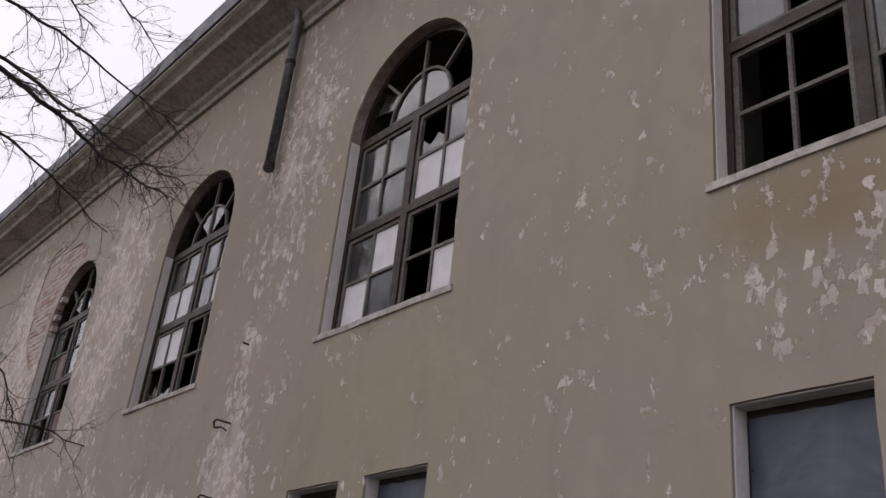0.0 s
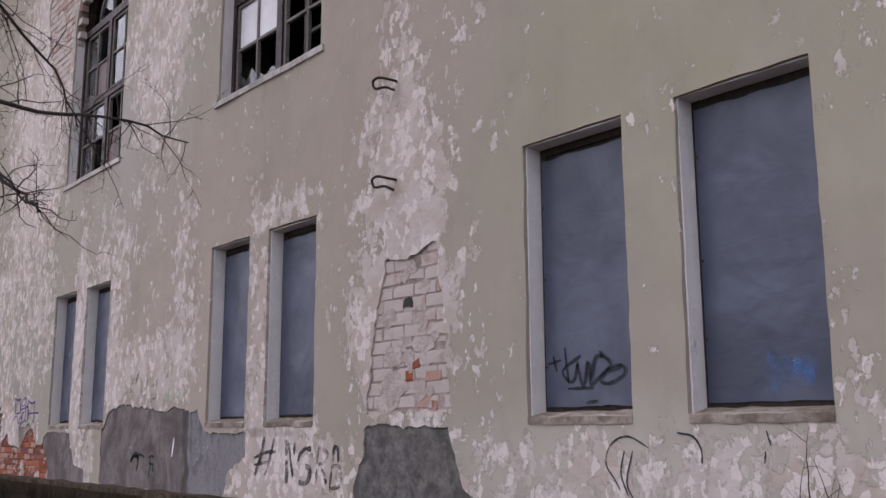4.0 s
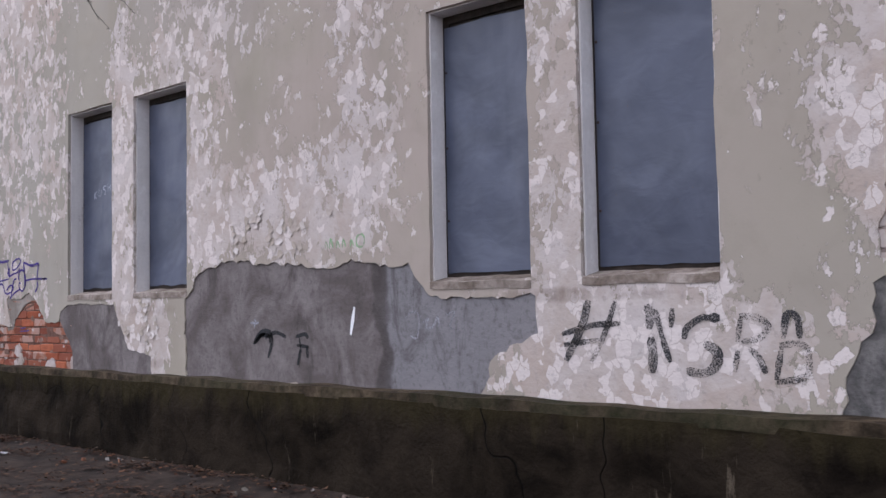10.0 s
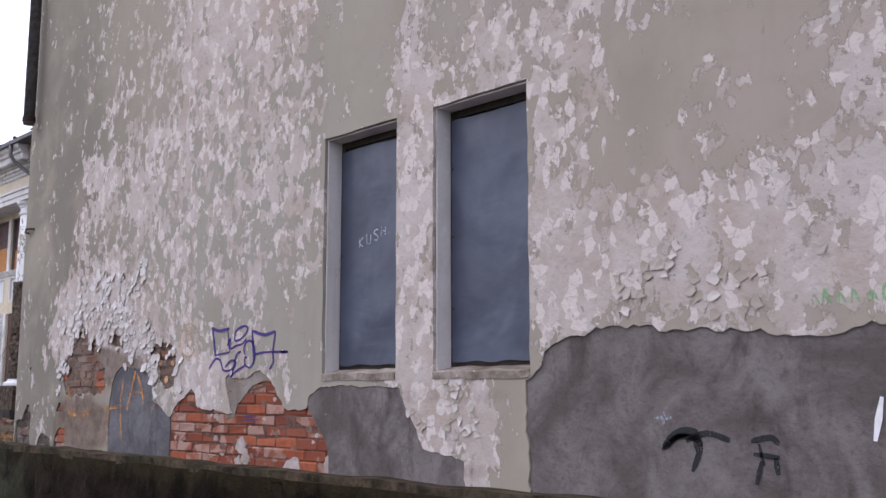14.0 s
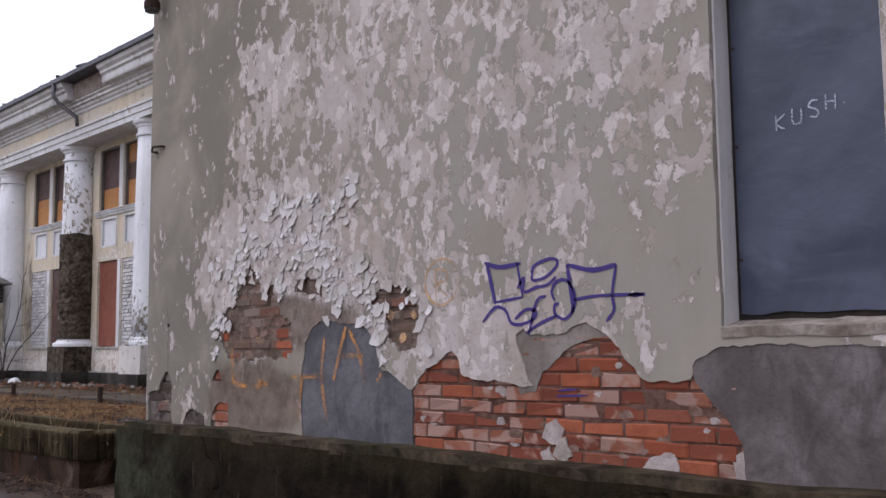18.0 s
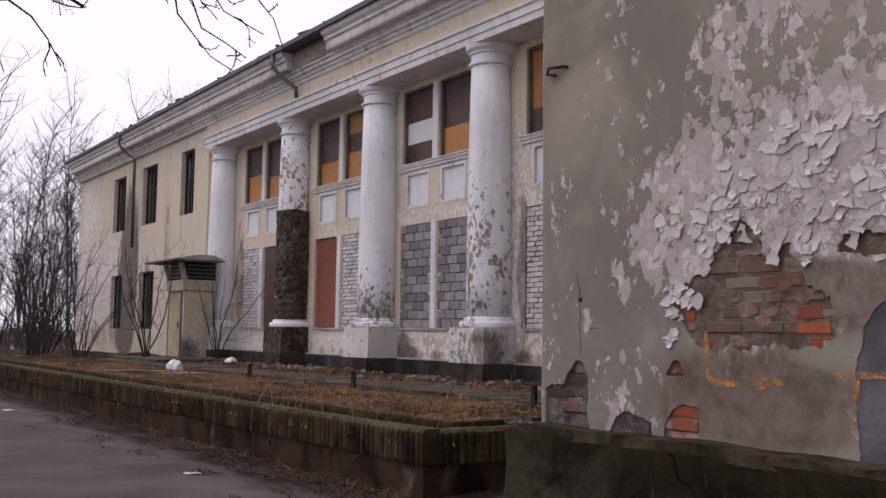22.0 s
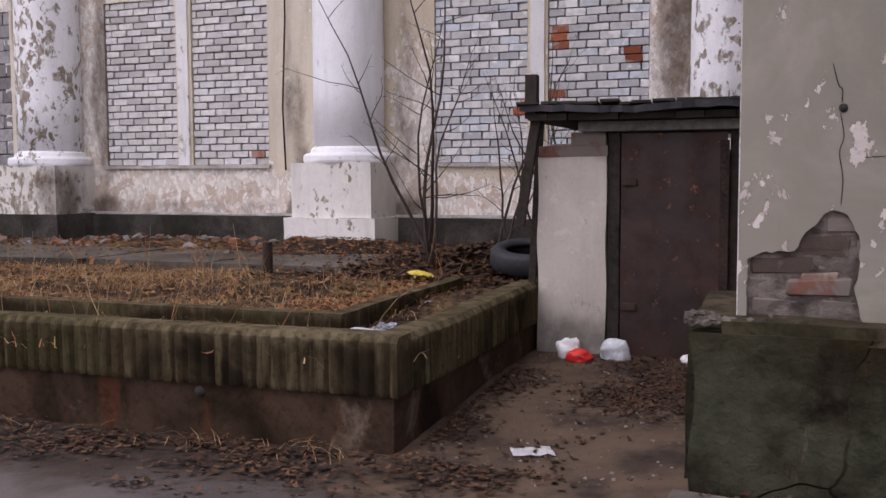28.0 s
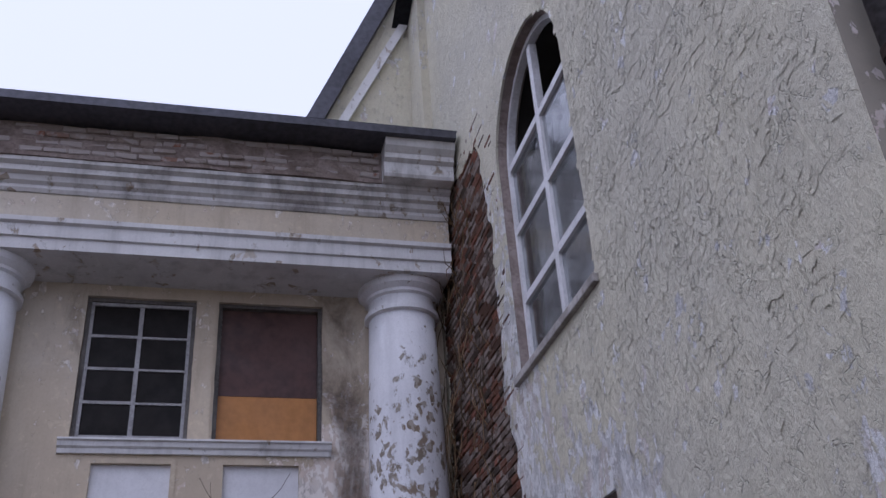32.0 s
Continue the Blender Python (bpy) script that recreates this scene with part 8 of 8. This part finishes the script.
strokes(M_FAINT_ORANGE, 0.016, 4.61, [
    [(19.06, 1.72), (19.03, 1.8), (18.94, 1.85), (18.85, 1.84), (18.79, 1.78), (18.77, 1.7), (18.81, 1.62), (18.91, 1.57), (19.0, 1.6), (19.05, 1.66), (19.06, 1.72)],
    [(18.97, 1.8), (18.96, 1.6)], [(18.97, 1.79), (18.88, 1.78), (18.87, 1.72), (18.95, 1.7), (18.86, 1.62)]])
strokes(M_BLACK_SPRAY, 0.021, 4.7505, [
    [(7.81, 1.78), (7.78, 1.68)], [(7.86, 1.73), (7.74, 1.75)], [(7.71, 1.83), (7.68, 1.6)], [(7.58, 1.77), (7.73, 1.68), (7.65, 1.61), (7.6, 1.73)], [(7.61, 1.72), (7.56, 1.58), (7.52, 1.73), (7.5, 1.61)],
    [(7.51, 1.59), (7.45, 1.76), (7.34, 1.7), (7.51, 1.58)], [(7.25, 1.7), (7.35, 1.68), (7.43, 1.62), (7.36, 1.59), (7.24, 1.64), (7.25, 1.69), (7.36, 1.66)], [(7.69, 1.57), (7.48, 1.57)], [(7.54, 1.48), (7.45, 1.49)], [(7.42, 1.79), (7.4, 1.75)]])
strokes(M_BLUE_SPRAY, 0.075, 4.7505, [[(6.26, 1.71), (6.26, 1.51)], [(6.19, 1.69), (6.19, 1.54)], [(6.12, 1.67), (6.12, 1.55)], [(6.05, 1.69), (6.06, 1.53)]])
strokes(M_BLACK_SPRAY, 0.011, 4.61, [
    [(6.97, 1.22), (7.11, 1.28), (7.23, 1.24), (7.28, 1.13), (7.21, 1.03), (7.18, 0.98)], [(7.14, 1.2), (7.17, 1.07), (7.12, 0.95)], [(7.08, 1.2), (7.13, 1.03), (7.09, 0.94)], [(6.77, 1.3), (6.67, 1.28), (6.62, 1.21), (6.62, 1.14)], [(6.23, 1.31), (6.21, 1.24)], [(6.24, 1.21), (6.25, 1.15)], [(7.31, 0.88), (7.24, 0.9), (7.23, 0.91)]])
strokes(M_SOOT_SPRAY, 0.05, 4.61, [
    [(11.21, 1.27), (11.26, 1.12), (11.37, 0.93)], [(10.85, 1.24), (10.83, 1.18), (10.84, 1.11)], [(10.83, 1.07), (10.82, 0.97), (10.83, 0.88)], [(10.44, 1.17), (10.5, 1.17)], [(10.53, 1.04), (10.46, 1.0), (10.47, 0.93), (10.54, 0.89), (10.63, 0.9)]])
strokes(M_SOOT_SPRAY, 0.034, 4.61, [
    [(11.04, 1.26), (11.11, 1.09), (11.2, 0.93)], [(11.39, 1.08), (11.19, 1.13), (11.01, 1.14)], [(11.38, 1.02), (11.15, 1.05)], [(10.8, 1.22), (10.76, 1.06), (10.72, 0.94)], [(10.7, 1.22), (10.71, 1.12)], [(10.5, 1.17), (10.54, 1.17), (10.62, 1.12), (10.64, 1.06)],
    [(10.33, 1.18), (10.35, 1.05)], [(10.34, 1.18), (10.25, 1.17), (10.19, 1.13), (10.24, 1.07), (10.33, 1.05)], [(10.35, 1.01), (10.37, 0.9)], [(10.29, 1.02), (10.24, 0.97), (10.21, 0.9)],
    [(10.12, 1.07), (10.1, 1.18), (10.05, 1.17), (10.04, 1.07)], [(10.14, 1.04), (10.02, 1.04), (10.0, 0.96), (10.02, 0.89), (10.16, 0.86)], [(10.13, 1.03), (10.16, 0.87)]])
mark(M_BLACK_SPRAY, 0.03, 4.622, (14.21, 0.98), (14.11, 1.05), (13.99, 1.02), (14.04, 0.88))
mark(M_BLACK_SPRAY, 0.03, 4.622, (14.07, 1.03), (13.95, 1.07), (13.83, 1.04))
mark(M_BLACK_SPRAY, 0.03, 4.622, (13.71, 0.98), (13.58, 0.97))
mark(M_BLACK_SPRAY, 0.03, 4.622, (13.67, 0.95), (13.7, 0.84))
mark(M_BLACK_SPRAY, 0.03, 4.622, (13.6, 0.97), (13.59, 0.89))
mark(M_PAPER, 0.03, 4.622, (13.1, 1.25), (13.14, 1.06))
mark(M_PALE_SPRAY, 0.02, 4.622, (14.25, 1.14), (14.15, 1.14))
mark(M_PALE_SPRAY, 0.02, 4.622, (14.19, 1.17), (14.2, 1.11))


LETTERS = {
    "A": "00 51 90|23 73", "D": "00 01|01 70 73 61 01", "E": "90 00 01 91|05 65", "H": "00 01|90 91|05 95", "K": "00 01|91 05 90",
    "S": "91 31 06 84 80 10", "T": "50 51|01 91", "U": "01 02 20 70 92 91", "I": "40 41", "L": "01 00 80", ".": "00 10",
}
LETTERS = {k: [[(int(q[0]) / 9, {"0": 0.0, "1": 1.0, "2": 0.25, "3": 0.35, "4": 0.4, "5": 0.5, "6": 0.65}[q[1]]) for q in line.split()] for line in v.split("|")] for k, v in LETTERS.items()}


def scrawl(text, mat, width, x, u, v, size, step, rise=0.0):
    """Hand-drawn capitals, written towards smaller u."""
    for i, ch in enumerate(text):
        for line in LETTERS[ch]:
            mark(mat, width, x, *[(u - i * step - size * 0.62 * p, v + rise * i + size * q + random.uniform(-0.004, 0.004)) for p, q in line])


random.seed(61)
scrawl("KUSH.", M_PALE_SPRAY, 0.009, 4.7505, 16.79, 2.305, 0.07, 0.08, 0.018)
scrawl("DEATH", M_BLACK_SPRAY, 0.011, 4.61, 4.46, 1.375, 0.05, 0.043)
for u in (4.44, 4.39, 4.34, 4.3, 4.25):
    mark(M_BLACK_SPRAY, 0.009, 4.61, (u, 1.345), (u - 0.015, 1.3))
mark(M_BLACK_SPRAY, 0.009, 4.61, (4.47, 1.3), (4.43, 1.298))
mark(M_BLACK_SPRAY, 0.009, 4.61, (4.33, 1.3), (4.25, 1.295), (4.21, 1.32), (4.24, 1.35))
# faint chalk loops that cannot be read
for u, v, s in ((16.95, 1.03, 0.1), (16.83, 1.04, 0.08), (16.73, 1.07, 0.09)):
    mark(M_CHALK, 0.009, 4.622, (u - 0.08, v + s), (u, v + s * 0.7), (u - 0.06, v), (u - 0.02, v - s), (u + 0.03, v - s * 0.4))
mark(M_CHALK, 0.012, 4.622, (16.62, 1.12), (16.6, 1.26), (16.55, 1.12), (16.5, 1.24))
mark(M_CHALK, 0.014, 4.622, (12.62, 1.17), (12.57, 1.21), (12.5, 1.19), (12.52, 1.05), (12.58, 1.06))
mark(M_CHALK, 0.014, 4.622, (12.47, 1.14), (12.42, 1.17), (12.44, 1.11), (12.38, 1.12), (12.34, 1.18), (12.33, 1.12))
mark(M_CHALK, 0.014, 4.622, (12.28, 1.19), (12.2, 1.21), (12.24, 1.12), (12.17, 1.1))
for u, h in ((13.38, 0.05), (13.33, 0.07), (13.26, 0.05), (13.2, 0.06), (13.12, 0.05)):
    mark(M_GREEN_SPRAY, 0.012, 4.61, (u, 1.66), (u - 0.01, 1.66 + h), (u - 0.035, 1.665))
mark(M_GREEN_SPRAY, 0.014, 4.61, (13.05, 1.66), (13.0, 1.66), (12.98, 1.7), (13.0, 1.74), (13.05, 1.73), (13.06, 1.69), (13.05, 1.66))
mark(M_BLACK_SPRAY, 0.05, 4.622, (14.2, 0.99), (14.12, 1.06), (14.02, 1.07), (14.0, 0.98))
mark(M_BLACK_SPRAY, 0.03, 4.622, (13.72, 1.04), (13.62, 1.06), (13.58, 1.03))
mark(M_BLACK_SPRAY, 0.02, 4.622, (13.68, 1.03), (13.66, 0.93))

# flat dark ribbons and a plug stand for shaded cracks and hole
for pts in ([(22.31, 1.51), (22.295, 1.42), (22.31, 1.36), (22.295, 1.26), (22.3, 1.16)], [(22.34, 1.7), (22.32, 1.62), (22.305, 1.6), (22.305, 1.55)], [(22.22, 1.34), (22.13, 1.345)]):
    verts, faces = [], []
    ribbon(verts, faces, pts, 0.004, XW - 0.003)
    raw("crack", verts, faces, M_DARK, plaster, "crack in the plaster, painted as a dark line")
pipe("bolt_hole", [(4.606, 22.3, 1.53), (4.7, 22.3, 1.53)], 0.017, M_DARK, plaster, "dark plug painted as a round hole in the plaster", 10)

# ---- paint plates that stand off the wall ----
random.seed(33)


def plates(verts, faces, u0, u1, v0, v1, size, keep, lift, guard=True):
    """A sheet of paint cracked into plates, each loose along its lower rim; keep(u, v) says how many are left."""
    nu, nv = int((u1 - u0) / size * 2), int((v1 - v0) / (size * 0.9))
    corner = {}

    def at(r, k):
        if (r, k) not in corner:
            corner[r, k] = (u0 + (k + random.uniform(-0.7, 0.7)) * size / 2, v0 + (r + (-0.12 if (k + r) % 2 else 0.12) + random.uniform(-0.36, 0.36)) * size * 0.9)
        return corner[r, k]

    for r in range(nv):
        for k in range(r % 2, nu - 1, 2):
            ring = [at(r, k), at(r, k + 1), at(r, k + 2), at(r + 1, k + 2), at(r + 1, k + 1), at(r + 1, k)]
            cu, cv = sum(p[0] for p in ring) / 6, sum(p[1] for p in ring) / 6
            if random.random() > keep(cu, cv) or (guard and any(inside((cu, cv), o) for o in OPENINGS)):
                continue
            grow, up, n = random.uniform(0.9, 1.02), lift * random.uniform(0.15, 1.0) ** 1.6, len(verts)
            tip = random.uniform(-0.5, 0.5)
            rim_pts = []
            for (pu, pv), (qu, qv) in zip(ring, ring[1:] + ring[:1]):
                rim_pts += [(pu, pv), ((pu + qu) / 2 + random.gauss(0, size * 0.085), (pv + qv) / 2 + random.gauss(0, size * 0.085))]
            for pu, pv in rim_pts:
                a, b = cu + (pu - cu) * grow, cv + (pv - cv) * grow
                hang_off = max(0.0, 0.45 - (pv - cv) / size - tip * (pu - cu) / size)
                verts.append((XW - 0.0035 - up * hang_off, a, b))
            verts.append((XW - 0.002 - up * 0.22, cu, cv))
            faces += [(n + 12, n + i, n + (i + 1) % 12) for i in range(12)]


def corner_plates():
    """Flakes that stick out along the edge of the end wall."""
    verts, faces = [], []
    plates(verts, faces, 4.68, 5.6, 0.8, 3.4, 0.07, lambda u, v: near(u, v, (4.95, 1.4, 0.3, 0.6, 0.8), (5.45, 1.6, 0.12, 1.1, 0.9), (5.2, 2.6, 0.4, 0.6, 0.5)), 0.009, False)
    wide_open = [END_OPEN[0][:]] + [rect(a - 0.1, b + 0.1, lo, hi + 0.1) for (a, b), lo, hi in ((E_LOW, 1.4, 3.4), (E_DOOR, 0.0, 2.3))]
    loose, cracked = [], []
    plates(loose, cracked, 4.75, 9.9, 2.2, 9.4, 0.085, lambda u, v: 0.0 if any(inside((u, v), o) for o in wide_open) or v > 8.6 + (u - 4.75) * 0.3 else near(u, v, (6.2, 6.2, 2.4, 2.8, 1.5)), 0.0048, False)
    tagged(raw("cracked_paint", [(y, YE + (XW - x) - 0.001, z) for x, y, z in loose], cracked, M_END, end_plaster, "paint cracked into curling plates"), kind="stuff")
    verts = [(y, YE + (XW - x), z) for x, y, z in verts]
    tagged(raw("paint_flake", verts, faces, M_END, end_plaster, "curled cream paint flakes"), kind="stuff")


def near(u, v, *spots):
    """How thick the plates lie: soft spots of (u, v, reach u, reach v, share), broken up by noise."""
    f = max(k * math.exp(-((u - a) / su) ** 2 - ((v - b) / sv) ** 2) for a, b, su, sv, k in spots)
    f *= 0.6 + 1.1 * noise.noise((u * 3.3, v * 3.3, 7)) + 0.9 * noise.noise((u * 9, v * 7, 3))
    return max(0.0, min(0.96, (f - 0.35) * 4))


def on_bare(u, v):
    return any(inside((u, v), o) for o in (FOOT_SCAR, GREY_SCAR, BRICK_SCAR, ROUGH_SCAR, CORNER_SCAR, SMALL_SCAR, LOW_SCAR))


def on_flaked(u, v):
    return any(inside((u, v), o) for o in (FLAKED_SCAR, FLAKED_SCAR_B, FLAKED_SCAR_C))


def over_scar(u, v):
    if on_bare(u, v):
        return 0.0
    f = near(u, v, (20.7, 1.95, 0.75, 0.25, 1.7), (19.9, 1.72, 0.45, 0.2, 1.5), (21.55, 1.5, 0.2, 0.22, 1.5), (19.35, 1.5, 0.35, 0.25, 1.3), (20.3, 2.35, 1.0, 0.25, 0.7), (21.1, 1.95, 0.3, 0.3, 1.4))
    return f * (0.22 if on_flaked(u, v) else 1.0)


verts, faces = [], []
plates(verts, faces, 18.9, 22.0, 1.2, 2.7, 0.075, over_scar, 0.016)
plates(verts, faces, 18.9, 22.0, 1.2, 2.7, 0.04, lambda u, v: 0.35 * over_scar(u, v), 0.022)
tagged(raw("paint_flake", verts, faces, M_FLAKE, plaster, "curled plates of white paint"), kind="stuff")
verts, faces = [], []
plates(verts, faces, 12.4, 15.0, 1.45, 2.5, 0.05, lambda u, v: 0.0 if on_bare(u, v) else 0.6 * near(u, v, (13.9, 1.85, 0.75, 0.22, 1.0)), 0.012)
plates(verts, faces, 15.3, 16.25, 0.75, 1.4, 0.045, lambda u, v: 0.0 if on_bare(u, v) else 0.6 * near(u, v, (15.75, 1.1, 0.4, 0.25, 1.0)), 0.012)
corner_plates()
tagged(raw("paint_flake", verts, faces, M_PRIMER_FLAKE, plaster, "curled flakes of rosy primer"), kind="stuff")

# ---- bricks where the plaster is gone ----
random.seed(44)
washed = brick_shapes("brick", 0.254, 0.1, 0.096, M_WASHED, 8, 0.007)
red = brick_shapes("brick", 0.256, 0.1, 0.077, M_RED, 10, 0.009)


def scar_bricks(loop, shapes, course=0.103, grow=0.1):
    u0, u1 = min(p[0] for p in loop), max(p[0] for p in loop)
    v0, v1 = min(p[1] for p in loop), max(p[1] for p in loop)
    rows = max(1, round((v1 - v0 + 0.1) / course))
    for u, v, size in courses(u0 - 0.2, min(u1 + 0.2, YE - 0.035), v0 - 0.05, v0 - 0.05 + rows * course, 0.262, course, 0.15):
        near = [(u + a, v + b) for a in (-0.13, 0, 0.13) for b in (-0.05, 0.05)]
        if any(inside(p, loop) for p in near):
            yield u, v, size


lay("brick", plaster, west, 0.067, list(scar_bricks(BRICK_SCAR, washed)), washed, 0.262, 0.006, 0.0018, 0.25)
faded = brick_shapes("brick", 0.25, 0.1, 0.07, M_FADED, 6, 0.011)
lay("brick", plaster, west, 0.0675, list(scar_bricks(FLAKED_SCAR, faded, 0.082)) + list(scar_bricks(FLAKED_SCAR_B, faded, 0.082)), faded, 0.262, 0.014, 0.006, 1.0)
for u, v, k in ((20.62, 1.43, 0.6), (20.6, 1.35, 0.75), (20.56, 1.27, 0.5), (21.4, 1.42, 0.3)):
    hang("brick", random.choice(red), plaster, pose(XW + 0.064, u, v, random.uniform(-2, 2), 0, 90) @ Matrix.Diagonal((k, 1, 0.95, 1)), "broken red brick")
for u, v, k in ((8.87, 1.70, 0.75), (9.15, 1.715, 0.35), (9.07, 1.80, 0.35), (8.86, 1.49, 0.25)):
    hang("brick", random.choice(red), plaster, pose(XW + 0.0635, u, v, 0, 0, 90) @ Matrix.Diagonal((k, 1, 1.15, 1)), "red brick with the whitewash gone")
for u, v, k in ((21.45, 0.87, 0.85), (21.47, 0.79, 0.95), (21.44, 0.71, 0.9), (21.5, 1.11, 0.5)):
    hang("brick", random.choice(red), plaster, pose(XW + 0.064, u, v, 0, 0, 90) @ Matrix.Diagonal((k, 1, 0.95, 1)), "red brick laid bare")
lay("brick", plaster, west, 0.0655, list(scar_bricks(RED_SCAR, red, 0.081)), red, 0.262, 0.007, 0.0045, 1.1)
dusty = brick_shapes("brick", 0.25, 0.1, 0.075, M_DUSTY, 5, 0.014)
lay("brick", plaster, west, 0.068, list(scar_bricks(CORNER_SCAR, dusty, 0.084)), dusty, 0.262, 0.014, 0.005, 1.4)
hang("brick", faded[0], plaster, pose(XW + 0.064, 22.37, 0.86, 0, 0, 90) @ Matrix.Diagonal((0.55, 1, 1, 1)), "broken red brick")
lay("brick", plaster, west, 0.068, list(scar_bricks(ARCH_SCAR, washed)), washed, 0.262, 0.014, 0.006)


def smear(loop, count, mat, label, size, w, seed):
    """Mortar and whitewash left on the bricks in torn patches."""
    random.seed(seed)
    u0, u1 = min(p[0] for p in loop), max(p[0] for p in loop)
    v0, v1 = min(p[1] for p in loop), max(p[1] for p in loop)
    done = 0
    while done < count:
        u, v, r = random.uniform(u0, u1), random.uniform(v0, v1), random.uniform(*size)
        n = 7
        ring = [(u + r * random.uniform(0.6, 1.5) * math.cos(6.283 * k / n), v + r * random.uniform(0.4, 0.9) * math.sin(6.283 * k / n)) for k in range(n)]
        if not all(inside(p, loop) for p in ring):
            count -= 0.02
            continue
        part("mortar_smear", prism(bmesh.new(), west, [ragged(ring, 0.025, 0.012, done)], w + random.uniform(-0.001, 0.001), 0.026), mat, plaster, label)
        done += 1


smear(BRICK_SCAR, 22, M_SMEAR, "whitewash and mortar left on the bricks", (0.05, 0.13), 0.0135, 71)
smear(RED_SCAR, 26, M_SMEAR_DIRTY, "dusty mortar left on the bricks", (0.015, 0.05), 0.0142, 72)
smear(RED_SCAR, 14, M_SMEAR, "whitewash left on the bricks", (0.012, 0.035), 0.0138, 75)
for k, (loop, mat) in enumerate((([(18.15, 0.82), (18.12, 0.9), (18.05, 0.93), (18.0, 0.87), (18.05, 0.8)], M_SMEAR), ([(18.06, 0.82), (17.98, 0.84), (17.94, 0.74), (18.0, 0.69), (18.08, 0.73)], M_SILL_LOW), ([(18.17, 0.74), (18.1, 0.78), (18.06, 0.71), (18.14, 0.69)], M_SMEAR), ([(17.55, 0.68), (17.45, 0.76), (17.32, 0.79), (17.29, 0.7)], M_SMEAR), ([(16.99, 0.8), (16.91, 0.84), (16.85, 0.77), (16.76, 0.72), (16.8, 0.68), (16.98, 0.68)], M_SMEAR))):
    part("mortar_smear", prism(bmesh.new(), west, [ragged(loop[::-1], 0.025, 0.018, 5 + k)], 0.003 + 0.0016 * k, 0.019 + 0.0005 * k), mat, plaster, "lump of mortar left on the bricks")
smear(FLAKED_SCAR, 16, M_SMEAR_DIRTY, "dusty mortar left on the bricks", (0.03, 0.07), 0.014, 73)
damp = brick_shapes("damp_brick", 0.25, 0.1, 0.07, M_RED_FAR, 5, 0.012)
lay_joined("brickwork", end_plaster, north, 0.055, list(courses(9.8, 12.5, 1.9, 8.5, 0.26, 0.085, 0.2)), damp, 0.26, M_RED_FAR, 0.02, 0.007, "rotten damp brickwork")
lay_joined("brickwork", wing, Face("x", 11.392), 0.0, list(courses(23.63, 28.25, 8.24, 8.66, 0.26, 0.105, 0.2)), damp, 0.26, M_PALE_BRICK, 0.02, 0.02, "bare cornice brickwork")

# dry creeper in the corner
verts, faces = [], []
for k in range(170):
    x, z = random.uniform(10.6, 12.3), random.uniform(1.5, 7.8)
    pts = bend((x, YE + 0.02 + random.random() * 0.06, z), (random.uniform(-0.4, 0.4), random.uniform(0, 0.3), random.choice((-1, 1))), random.uniform(0.3, 0.9), 4, 0.35, 0)
    pts = [Vector((p.x, max(YE + 0.012, min(YE + 0.16, p.y)), p.z)) for p in pts]
    tube(verts, faces, pts, [0.008, 0.007, 0.006, 0.004, 0.002], 3)
tagged(raw("creeper", verts, faces, M_IVY, end_plaster, "dry brown creeper"), kind="stuff")
